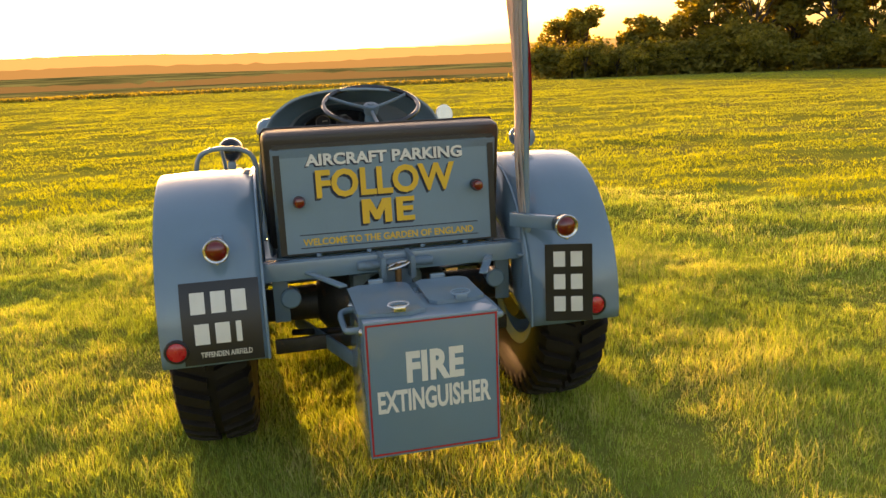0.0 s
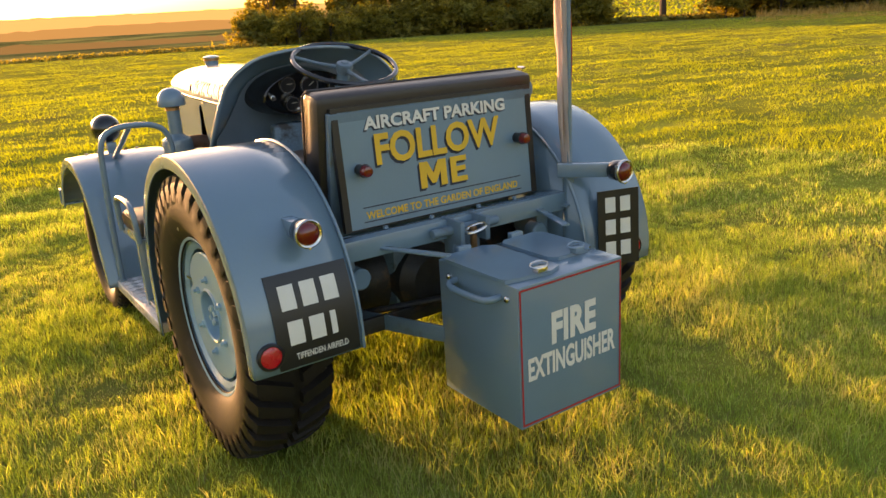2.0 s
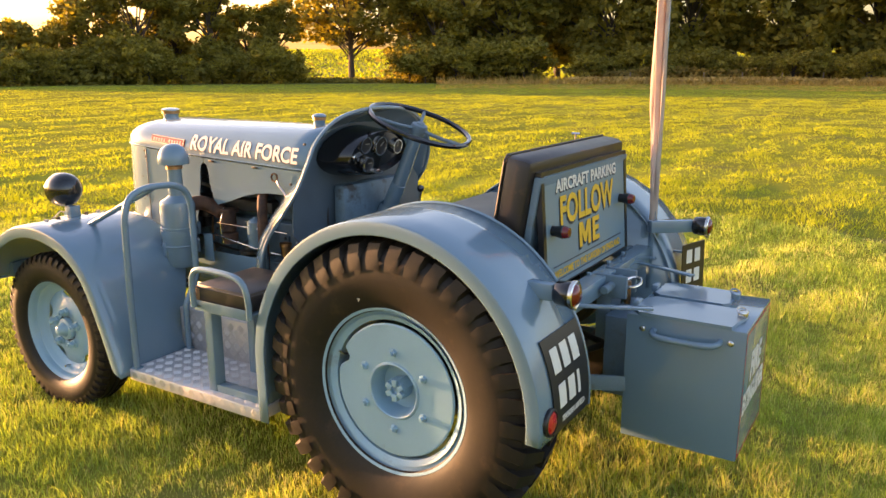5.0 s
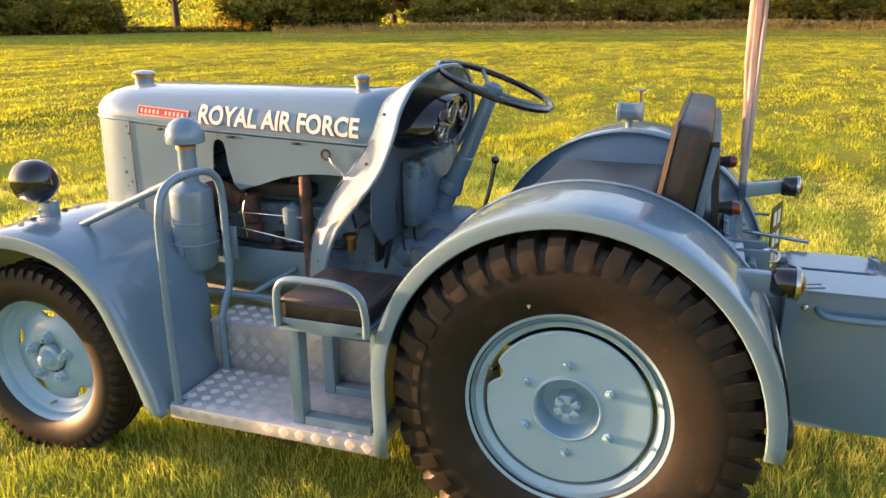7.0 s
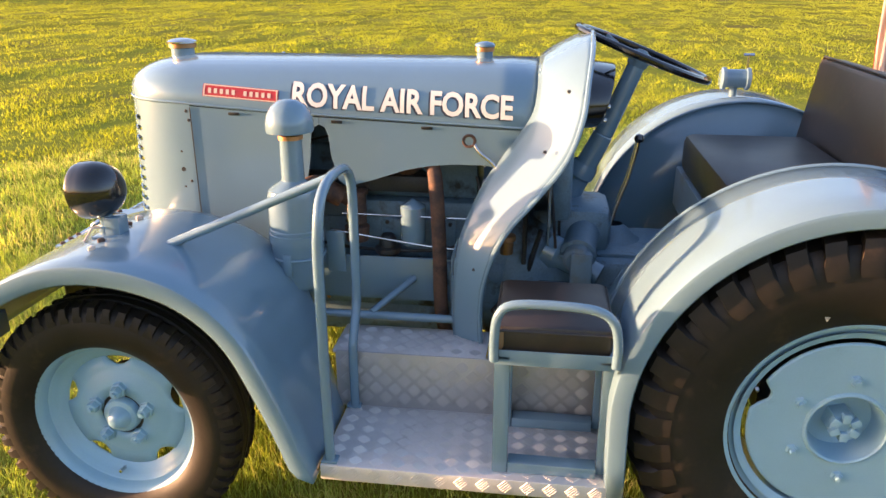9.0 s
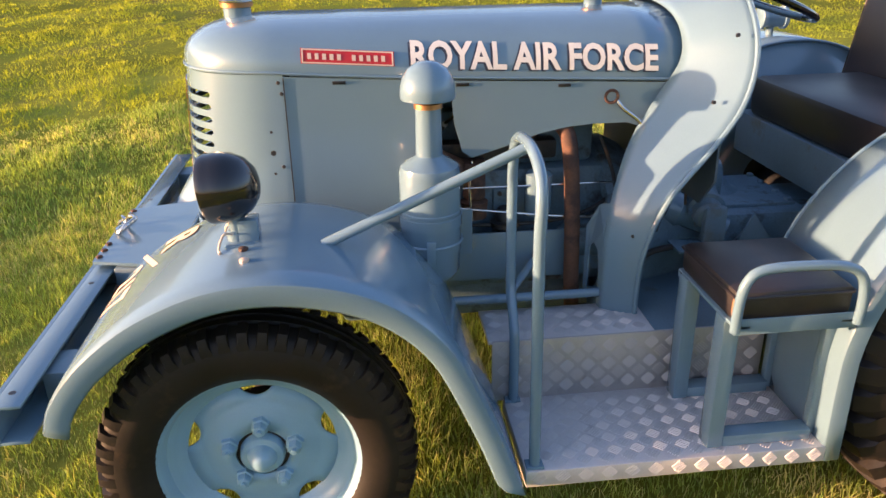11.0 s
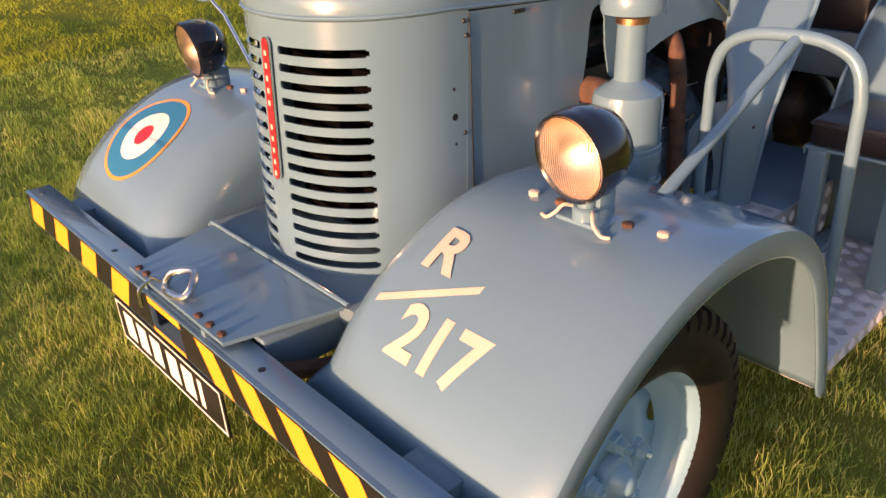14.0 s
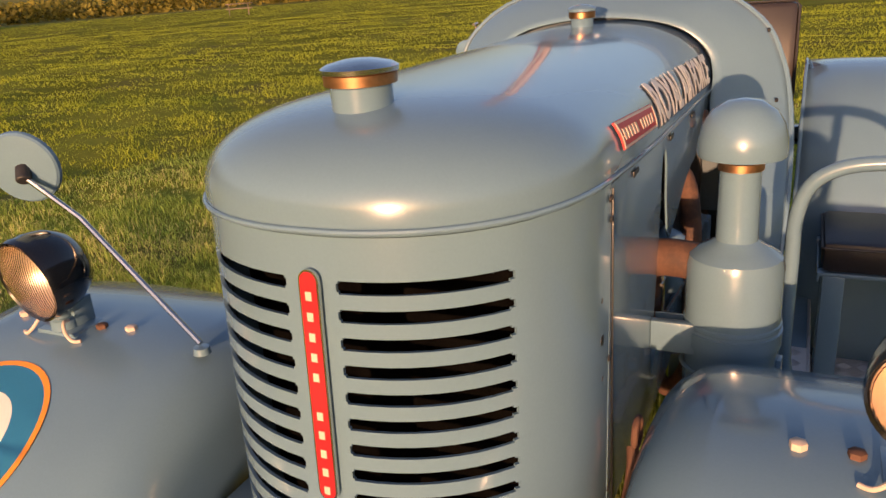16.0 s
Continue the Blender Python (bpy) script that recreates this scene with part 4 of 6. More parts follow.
def side_panel():
    f = lambda u, v, w=0: Vector((MID - HALF - w, u, v))
    front = [(1.952, seam(1.95) - 0.016), (1.975, 0.72), (1.62, 0.72), (1.62, 0.80), (1.575, 0.98), (1.553, 1.10), (1.548, 1.165), (1.540, 1.190), (1.520, 1.202), (1.520, seam(1.52) - 0.016)]
    p = part("side_panel", slab(B(), front, 0.004, f), paint, tug, "flat engine side panel in blue-grey paint")
    rear = [(1.5185, seam(1.52) - 0.016), (1.5185, 1.202), (1.500, 1.192), (1.490, 1.165), (1.484, 1.10), (1.462, 1.02), (1.435, 1.0), (1.34, 1.028), (1.24, 1.062), (1.16, 1.078), (1.08, 1.085), (0.98, 1.085), (0.90, 1.06), (0.80, 1.06), (0.80, seam(0.8) - 0.016)]
    q = part("side_panel", slab(B(), rear, 0.004, f), paint, tug, "flat engine side panel with an arched lower edge")
    for y in (1.80, 1.46, 1.17):
        part("latch_slot", boxed(MID - HALF - 0.004, MID - HALF - 0.001, y - 0.018, y + 0.018, seam(y) - 0.031, seam(y) - 0.022, bevel=0.001), plate_black, q if y < 1.5 else p)
    for y, z in ((1.963, 1.235), (1.957, 1.205), (1.97, 1.0), (1.975, 0.78)):
        part("screw", lathe(B(), [(-0.003, 0), (-0.0025, 0.004), (0, 0.0055)], Vector((MID - HALF - 0.001, y, z)), (1, 0, 0), 10), dark_metal, p)
    strip = boxed(MID - HALF - 0.003, MID - HALF - 0.0005, 1.9475, 1.9505, 0.72, seam(1.95) - 0.02, bevel=0.0008)
    part("panel_gap", strip, plate_black, p)
    return p, q


for o in side_panel():
    mirrored(o, tug).location.x += 2 * MID
part("bulkhead", boxed(-0.29, 0.268, 0.845, 0.86, 0.75, 1.20, bevel=0.004), dark_metal, tug, smooth=0)

# writing and badges on the bonnet
def bonnet_side(y, h, w=0.0):
    """Point on the left flank of the bonnet, h metres above its seam."""
    full = 1.388 - seam(y)
    s = min(0.995, max(0.0, h / full))
    c = (1 - s ** 2.5) ** (1 / 2.5)
    s2 = min(0.999, s + 0.02)
    c2 = (1 - s2 ** 2.5) ** (1 / 2.5)
    nx, nz = full * 0.02, (HALF + 0.004) * (c - c2)
    n = Vector((-nx, 0, nz)).normalized()
    return Vector((MID - (HALF + 0.004) * c, y, seam(y) + h)) + n * (w + 0.0015)


for shift, lift, mat, name, lab in ((0.006, -0.004, navy_paint, "letter_shadow", "navy drop shadow of the lettering"), (0.0, 0.0, white_paint, "lettering", "white painted lettering")):
    bm = letters("ROYAL AIR FORCE", 0.066, 0.028, 1.0, width=0.70)
    part(name, lay(bm, lambda u, v, w, s=shift, l=lift: bonnet_side(1.252 - u + s, 0.019 + v + l, w + (0.001 if s == 0 else 0)), 6, 0.0006), mat, bonnet, lab)
plate = part("maker_badge", lay(rect(B(), -0.125, 0.125, 0, 0.036), lambda u, v, w: bonnet_side(1.772 - u, 0.022 + v, w), 5, 0.003), red_paint, bonnet, "red enamel badge with pale raised bars")
for u0 in (-0.1225, 0.1185):
    part("badge_edge", lay(rect(B(), u0, u0 + 0.004, 0.001, 0.035), lambda u, v, w: bonnet_side(1.772 - u, 0.022 + v, w + 0.003), 5, 0.001), cream_paint, plate)
for v0 in (0.001, 0.032):
    part("badge_edge", lay(rect(B(), -0.1185, 0.1185, v0, v0 + 0.003), lambda u, v, w: bonnet_side(1.772 - u, 0.022 + v, w + 0.003), 1, 0.001), cream_paint, plate)
for i in range(11):
    if i != 5:
        u0 = -0.108 + 0.0197 * i
        part("letter_bar", lay(rect(B(), u0 + 0.001, u0 + 0.011, 0.011, 0.025), lambda u, v, w: bonnet_side(1.772 - u, 0.022 + v, w + 0.003), 4, 0.001), cream_paint, plate)

# radiator and fuel caps
for y, r, name in ((2.09, 0.047, "radiator_cap"), (1.015, 0.032, "fuel_cap")):
    cap = part(name, lathe(B(), [(-0.01, r * 0.86), (0.020, r * 0.86), (0.022, r * 0.9), (0.022, 0)], (MID, y, 1.386), (0, 0, 1), 36), paint, tug)
    part("band", lathe(B(), [(0.022, r * 0.88), (0.023, r * 1.0), (0.036, r * 1.02), (0.038, r * 0.9)], (MID, y, 1.386), (0, 0, 1), 36), brass, cap, "worn copper-coloured band")
    part("lid", lathe(B(), [(0.037, r * 0.9), (0.038, r * 1.06), (0.044, r * 1.08), (0.049, r * 0.9), (0.054, r * 0.4), (0.055, 0)], (MID, y, 1.386), (0, 0, 1), 36), paint if y < 2 else chrome, cap)


# cowl round the dash: a flared sheet from the bonnet to the leg shields
COWL_FRONT = [(-0.43, 1.065, 0.50), (-0.435, 1.07, 0.65), (-0.43, 1.065, 0.78), (-0.41, 1.045, 0.90), (-0.350, 0.985, 1.04), (-0.3095, 0.90, 1.16), (-0.3065, 0.845, 1.245), (-0.281, 0.83, 1.311), (-0.19, 0.83, 1.371), (0, 0.83, 1.395)]
COWL_REAR = [(-0.475, 0.970, 0.48), (-0.49, 0.978, 0.65), (-0.50, 0.962, 0.79), (-0.505, 0.910, 0.92), (-0.503, 0.817, 1.04), (-0.492, 0.737, 1.15), (-0.465, 0.697, 1.26), (-0.405, 0.683, 1.365), (-0.26, 0.670, 1.450), (0, 0.664, 1.478)]


def both_sides(line):
    return line + [(-x, y, z) for x, y, z in line[-2::-1]]


fl, rl = smooth_line(both_sides(COWL_FRONT), 4), smooth_line(both_sides(COWL_REAR), 4)
rows = []
for k in range(9):
    t = k / 8
    rows.append([a.lerp(b, t) + Vector(((a.x + b.x) * 0.5, 0, (a.z + b.z) * 0.5 - 1.05)).normalized() * 0.008 * math.sin(t * math.pi) for a, b in zip(fl, rl)])
cowl = part("cowl", grid(B(), rows), paint, tug, "flared cowl and leg shields in blue-grey paint", 60)
thicken(cowl, 0.004, 0)
part("edge_bead", tube(B(), rl, 0.008, 8), paint, cowl)
for x, y, z in ((-0.447, 0.80, 1.17), (-0.415, 0.74, 1.34), (-0.462, 0.90, 0.98), (-0.465, 1.0, 0.80), (-0.462, 1.0, 0.62)):
    part("screw", lathe(B(), [(-0.006, 0), (-0.005, 0.005), (0.002, 0.006)], (x - 0.012, y, z), (1, 0, -0.2), 10), plate_black, cowl)
dash = B()
inner = []
for a, b in zip(fl, rl):
    if b.z > 0.93:
        p = a.lerp(b, min(1, max(0, (a.y - 0.772) / (a.y - b.y))))
        inner.append(Vector((p.x * 0.955, 0.775, 1.05 + (p.z - 1.05) * (0.955 if p.z > 1.05 else 1))))
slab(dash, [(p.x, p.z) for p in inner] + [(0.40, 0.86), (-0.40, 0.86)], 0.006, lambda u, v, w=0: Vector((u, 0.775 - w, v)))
dash = part("dash_panel", dash, dash_shade_blue, tug, "inner dash panel behind the steering wheel", smooth=0)
hood_rows = []
for y, s in ((0.775, 1.0), (0.70, 0.93), (0.625, 0.86), (0.618, 0.84), (0.640, 0.80)):
    hood_rows.append([Vector((-0.07 + 0.25 * s * math.cos(a), y - 0.03 * math.sin(a), 1.265 + 0.135 * s * math.sin(a) * (1 if math.sin(a) > 0 else 0.75))) for a in [2 * math.pi * i / 40 for i in range(41)]])
hb = grid(B(), hood_rows)
hb.faces.new([v for v in hb.verts[-41:-1]])
binnacle = part("instrument_housing", hb, black_paint, dash, "black rounded instrument housing")
for x, z, r in ((-0.165, 1.325, 0.040), (-0.055, 1.312, 0.046), (-0.150, 1.238, 0.036), (0.075, 1.30, 0.036)):
    at = Vector((x, 0.642, z))
    part("gauge", lathe(B(), [(0.0, r), (-0.022, r), (-0.028, r * 0.95), (-0.028, r * 0.82), (-0.022, r * 0.80), (-0.020, 0)], at, (0, 1, 0.18), 28), chrome, dash, "round gauge with a bright bezel")
    part("dial", lathe(B(), [(-0.0225, r * 0.79), (-0.0225, 0)], at, (0, 1, 0.18), 24), plate_black, dash)
    part("needle", boxed(-0.0018, 0.0018, -0.026, -0.0245, -r * 0.1, r * 0.6, bevel=0, m=Matrix.Translation(at) @ Matrix.Rotation(radians(40 - 300 * x), 4, "Y")), dial_white, dash)
for i, (x, z) in enumerate(((-0.12, 1.205), (-0.07, 1.195), (-0.24, 1.27))):
    part("switch", lathe(B(), [(-0.03, 0), (-0.03, 0.008), (-0.012, 0.008), (-0.01, 0.012), (0.02, 0.012)], (x, 0.635, z), (0, 1, 0.1), 14), chrome, dash)

# steering
HUB, UPN = Vector((0.070, 0.487, 1.401)), Vector((0, -0.36, 0.933)).normalized()
fwd = Vector((0, 0.933, 0.36))
ring = [HUB + Vector((1, 0, 0)) * 0.236 * math.cos(a) + fwd * 0.236 * math.sin(a) for a in [2 * math.pi * i / 48 for i in range(48)]]
steer = part("steering_wheel", tube(B(), ring, 0.0125, 10, closed=True), black_paint, tug, "large thin-rimmed black steering wheel")
for a in (radians(-90), radians(30), radians(150)):
    tip = HUB + Vector((1, 0, 0)) * 0.228 * math.cos(a) + fwd * 0.228 * math.sin(a)
    part("spoke", tube(B(), smooth_line([HUB - UPN * 0.022, HUB.lerp(tip, 0.5) - UPN * 0.016, tip], 4), 0.0085, 8), paint_old, steer)
part("hub", lathe(B(), [(-0.05, 0.022), (-0.045, 0.034), (-0.012, 0.040), (0.0, 0.036), (0.004, 0.02), (0.010, 0.016), (0.010, 0)], HUB, UPN, 24), paint_old, steer)
col = B()
rod(col, HUB - UPN * 0.03, (0.055, 0.60, 1.12), 0.030, 20, 0.034)
rod(col, (0.055, 0.598, 1.125), (0.055, 0.80, 0.70), 0.036, 20, 0.045)
lathe(col, [(-0.02, 0.045), (0, 0.05), (0.03, 0.05), (0.04, 0.04)], (0.055, 0.66, 1.0), (0, 0.2, -0.42), 20)
part("steering_column", col, paint, tug)
lever = part("gear_lever", tube(B(), smooth_line([(0.052, 0.477, 1.10), (0.050, 0.50, 0.98), (0.045, 0.54, 0.85), (0.03, 0.56, 0.74)], 4), 0.0085, 10), chrome, tug, "upright gear lever with a black knob")
part("knob", lathe(B(), [(-0.016, 0.006), (-0.012, 0.013), (0, 0.0175), (0.012, 0.013), (0.0175, 0)], (0.051, 0.475, 1.112), (0, 0, 1), 18), black_paint, lever)
part("gaiter", lathe(B(), [(0, 0.045), (0.02, 0.04), (0.05, 0.03), (0.07, 0.018), (0.09, 0.012)], (0.03, 0.56, 0.70), (0.04, -0.1, 1), 18), rubber, lever)


# engine, gearbox and axles
block = B()
box(block, -0.17, 0.17, 0.98, 1.90, 0.52, 0.92, 0.02)
engine = part("engine_block", block, engine_paint, tug, "oily blue-grey engine behind the side panels")
part("cylinder_head", boxed(-0.125, 0.125, 1.02, 1.86, 0.918, 1.10, bevel=0.02), engine_paint, engine)
part("sump", boxed(-0.15, 0.15, 1.0, 1.85, 0.40, 0.523, bevel=0.03), engine_paint, engine)
part("rocker_cover", boxed(-0.10, 0.10, 1.05, 1.83, 1.095, 1.17, bevel=0.025), engine_paint, engine)
gear = B()
box(gear, -0.20, 0.20, 0.28, 0.70, 0.42, 0.74, 0.03)
lathe(gear, [(-0.02, 0.16), (0.0, 0.20), (0.18, 0.27), (0.22, 0.28), (0.30, 0.27)], (0, 0.68, 0.64), (0, 1, 0), 32)
box(gear, -0.16, 0.16, -0.20, 0.30, 0.42, 0.72, 0.04)
part("gearbox", gear, engine_paint, tug, "blue-grey gearbox casing with oil stains")
top = B()
lathe(top, [(0, 0.10), (0.02, 0.10), (0.03, 0.075), (0.06, 0.05), (0.075, 0.03)], (0.03, 0.54, 0.73), (0, 0, 1), 24)
box(top, -0.15, 0.15, 0.32, 0.66, 0.738, 0.752, 0.003)
part("gearbox_cover", top, engine_paint, tug)
for x in (-0.13, -0.05, 0.05, 0.13):
    for y in (0.34, 0.64):
        part("bolt", lathe(B(), [(0, 0.012), (0.010, 0.012), (0.012, 0.008), (0.012, 0)], (x, y, 0.751), (0, 0, 1), 6), engine_paint, tug)
axle = B()
lathe(axle, [(-0.62, 0.055), (-0.60, 0.07), (-0.30, 0.08), (-0.26, 0.13), (-0.18, 0.17), (0.18, 0.17), (0.26, 0.13), (0.30, 0.08), (0.60, 0.07), (0.62, 0.055)], (0, 0, 0.555), (1, 0, 0), 28)
lathe(axle, [(-0.26, 0.0), (-0.26, 0.10), (-0.22, 0.15), (-0.05, 0.19), (0.1, 0.19)], (0, 0, 0.555), (0, 1, 0), 28)
part("rear_axle", axle, dark_metal, tug, "dark oily rear axle casing")
fa = B()
tube(fa, smooth_line([(-0.64, 2.045, 0.395), (-0.5, 2.045, 0.40), (-0.3, 2.045, 0.46), (0, 2.045, 0.48), (0.3, 2.045, 0.46), (0.5, 2.045, 0.40), (0.64, 2.045, 0.395)], 4), 0.038, 12)
rod(fa, (-0.60, 2.045, 0.32), (-0.60, 2.045, 0.50), 0.03)
rod(fa, (0.60, 2.045, 0.32), (0.60, 2.045, 0.50), 0.03)
part("front_axle", fa, dark_metal, tug)
for s in (-1, 1):
    part("brake_drum", lathe(B(), [(-0.055, 0), (-0.055, 0.10), (-0.03, 0.125), (0.04, 0.13), (0.045, 0)], (s * 0.71, 2.045, 0.390), (1, 0, 0), 28), dark_metal, tug)
    part("brake_drum", lathe(B(), [(-0.055, 0), (-0.055, 0.17), (-0.03, 0.19), (0.06, 0.19), (0.065, 0)], (s * 0.68, 0, 0.555), (1, 0, 0), 28), dark_metal, tug)
    part("chassis_rail", boxed(s * 0.24 - 0.022, s * 0.24 + 0.022, 0.85, 2.50, 0.60, 0.70, bevel=0.005), paint_old, tug)
for y in (1.15, 1.40, 1.65):
    part("core_plug", lathe(B(), [(-0.010, 0), (-0.010, 0.024), (-0.004, 0.028), (0.004, 0.028)], (-0.170, y, 0.62), (1, 0, 0), 18), engine_paint, engine)
for y in (1.22, 1.58):
    part("tappet_cover", boxed(-0.182, -0.168, y - 0.13, y + 0.13, 0.70, 0.86, bevel=0.006), engine_paint, engine)
for y in (1.11, 1.22, 1.33, 1.47, 1.58, 1.69):
    for z in (0.715, 0.845):
        part("bolt", lathe(B(), [(-0.008, 0), (-0.008, 0.007), (0.0, 0.008)], (-0.182, y, z), (1, 0, 0), 6), dark_metal, engine)
part("fuel_pump", lathe(B(), [(0, 0), (0, 0.03), (0.015, 0.045), (0.03, 0.045), (0.035, 0.03), (0.06, 0.03), (0.075, 0.02), (0.075, 0)], (-0.225, 1.32, 0.74), (0, 0, 1), 20), dark_metal, engine)
part("distributor", lathe(B(), [(0, 0.02), (0.05, 0.025), (0.055, 0.042), (0.09, 0.042), (0.11, 0.03), (0.12, 0)], (-0.215, 1.62, 0.86), (0, 0, 1), 20), plate_black, engine)
part("exhaust_pipe", tube(B(), smooth_line([(-0.16, 1.28, 1.0), (-0.22, 1.20, 1.08), (-0.275, 1.155, 1.065), (-0.30, 1.14, 0.98), (-0.31, 1.13, 0.80), (-0.31, 1.12, 0.55), (-0.25, 1.08, 0.45), (-0.18, 0.9, 0.42)], 5), 0.024, 14), rust, tug, "rusty brown exhaust pipe bent down the engine side")
man = B()
box(man, -0.215, -0.155, 1.16, 1.75, 0.96, 1.02, 0.012)
for y in (1.22, 1.36, 1.52, 1.68):
    rod(man, (-0.12, y, 0.99), (-0.19, y, 0.99), 0.03)
part("exhaust_manifold", man, dark_metal, tug)
carb = B()
rod(carb, (-0.25, 1.42, 0.86), (-0.25, 1.42, 0.96), 0.034, 16)
lathe(carb, [(0, 0.0), (0, 0.038), (0.05, 0.042), (0.055, 0.03), (0.06, 0)], (-0.25, 1.42, 0.80), (0, 0, 1), 18)
box(carb, -0.285, -0.215, 1.385, 1.455, 0.955, 0.975, 0.004)
rod(carb, (-0.25, 1.42, 0.93), (-0.25, 1.50, 0.97), 0.024)
part("carburettor", carb, rust, tug, "dark carburettor with brown staining")
part("air_hose", tube(B(), smooth_line([(-0.25, 1.47, 0.95), (-0.27, 1.52, 0.98), (-0.31, 1.545, 1.0), (-0.37, 1.556, 1.0)], 5), 0.036, 14), rust, tug, "brown rubber air hose")
filt = lathe(B(), [(0, 0), (0, 0.036), (0.01, 0.042), (0.13, 0.042), (0.14, 0.03), (0.15, 0.012), (0.16, 0)], (-0.262, 1.225, 0.80), (0, 0, 1), 20)
part("oil_filter", filt, paint, tug)
dyn = lathe(B(), [(0, 0), (0, 0.05), (0.02, 0.062), (0.20, 0.062), (0.22, 0.045), (0.24, 0.02), (0.24, 0)], (-0.23, 0.92, 0.70), (0, 1, 0), 20)
part("starter_motor", dyn, engine_paint, tug)
part("clutch_bell", lathe(B(), [(0, 0.0), (0, 0.04), (0.14, 0.045), (0.16, 0.06), (0.2, 0.06), (0.2, 0)], (-0.23, 0.60, 0.70), (0.3, 0.9, 0.35), 18), paint, tug)
sb = lathe(B(), [(-0.15, 0), (-0.15, 0.034), (-0.14, 0.046), (-0.11, 0.048), (-0.105, 0.060), (-0.085, 0.060), (-0.08, 0.052), (0.10, 0.062), (0.12, 0.07)], (-0.14, 0.66, 0.80), (1, -0.15, 0.25), 24)
part("fuel_tank", boxed(-0.22, 0.22, 0.705, 0.772, 0.88, 1.14, bevel=0.02), engine_paint, tug)
part("gear_tower", boxed(-0.13, 0.14, 0.56, 0.84, 0.735, 0.90, bevel=0.04), engine_paint, tug)
part("steering_box", sb, paint_old, tug)
for i in range(6):
    a = 2 * math.pi * i / 6
    part("bolt", lathe(B(), [(-0.118, 0), (-0.118, 0.008), (-0.104, 0.008)], Vector((-0.14, 0.66, 0.80)) + Vector((0, 0.052 * math.cos(a), 0.052 * math.sin(a))), (1, -0.15, 0.25), 6), engine_paint, tug)
part("steering_arm", boxed(-0.30, -0.27, 0.63, 0.70, 0.56, 0.80, bevel=0.006), paint_old, tug)
part("gusset", slab(B(), [(0.36, 0.55), (0.62, 0.55), (0.52, 0.76)], 0.006, lambda u, v, w=0: Vector((-0.26 - w, u, v))), paint, tug, smooth=0)
part("handbrake", tube(B(), smooth_line([(-0.22, 0.86, 0.56), (-0.24, 0.84, 0.70), (-0.25, 0.80, 0.86)], 4), 0.009, 8), dark_metal, tug)
part("clutch_pedal", tube(B(), smooth_line([(-0.30, 0.95, 0.58), (-0.30, 0.88, 0.66), (-0.30, 0.80, 0.68)], 4), 0.010, 8), dark_metal, tug)
part("flywheel_housing", lathe(B(), [(-0.05, 0.26), (0.0, 0.285), (0.05, 0.285), (0.06, 0.26)], (0, 0.95, 0.68), (0, 1, 0), 40), engine_paint, tug)
part("inspection_plate", lathe(B(), [(-0.012, 0), (-0.012, 0.045), (-0.006, 0.055), (0.01, 0.055)], (-0.205, 0.50, 0.62), (1, 0, 0), 20), engine_paint, tug)
part("pedal", boxed(-0.36, -0.26, 0.70, 0.80, 0.66, 0.668, bevel=0.002, m=Matrix.Translation((0, 0, 0.02)) @ Matrix.Rotation(0.0, 4, "X")), paint, tug)
for pts, r, m in (([(-0.29, 1.46, 0.905), (-0.285, 1.0, 0.90)], 0.0035, chrome), ([(-0.30, 1.50, 0.85), (-0.30, 1.12, 0.80), (-0.28, 0.98, 0.80)], 0.004, chrome),
                  ([(-0.20, 1.7, 0.80), (-0.22, 1.45, 0.76), (-0.24, 1.1, 0.78), (-0.20, 0.9, 0.9)], 0.006, dark_metal), ([(-0.18, 1.62, 0.93), (-0.20, 1.60, 0.70), (-0.19, 1.55, 0.55)], 0.006, brass),
                  ([(-0.27, 1.43, 0.98), (-0.29, 1.44, 0.90), (-0.285, 1.43, 0.80)], 0.004, chrome), ([(-0.19, 1.02, 1.02), (-0.22, 0.98, 0.90), (-0.20, 0.95, 0.76)], 0.006, dark_metal),
                  ([(-0.10, 0.80, 1.18), (-0.16, 0.74, 1.02), (-0.17, 0.74, 0.84), (-0.14, 0.72, 0.72)], 0.005, plate_black), ([(0.0, 0.79, 1.16), (-0.05, 0.72, 0.98), (-0.02, 0.70, 0.78)], 0.006, dark_metal),
                  ([(-0.22, 0.80, 1.16), (-0.26, 0.77, 0.98), (-0.25, 0.75, 0.80)], 0.005, dark_metal)):
    part("engine_line", tube(B(), smooth_line(pts, 5), r, 8), m, tug)
for i, y in enumerate((1.10, 1.28, 1.46, 1.64)):
    part("spark_plug", rod(B(), (-0.10, y + 0.04, 1.04), (-0.19, y + 0.04, 1.075), 0.010, 8), dial_white, tug)
    part("plug_lead", tube(B(), smooth_line([(-0.185, y + 0.04, 1.075), (-0.20, y + 0.01, 1.10), (-0.16, y - 0.08, 1.13), (-0.12, 1.35, 1.16)], 4), 0.0045, 6), plate_black, tug)
part("fuel_bowl", lathe(B(), [(0, 0), (0, 0.02), (0.04, 0.022), (0.045, 0.028), (0.06, 0.028), (0.065, 0)], (-0.40, 0.905, 0.83), (0, 0, 1), 14), brass, tug)
part("sump_plate", boxed(-0.275, -0.265, 1.05, 1.66, 0.595, 0.750, bevel=0.002), paint, tug)
part("tie_bar", tube(B(), [(-0.42, 1.62, 0.60), (-0.42, 0.98, 0.60)], 0.014, 12), paint, tug)
part("tie_bar", tube(B(), [(-0.42, 1.34, 0.61), (-0.28, 1.22, 0.68)], 0.012, 12), paint, tug)
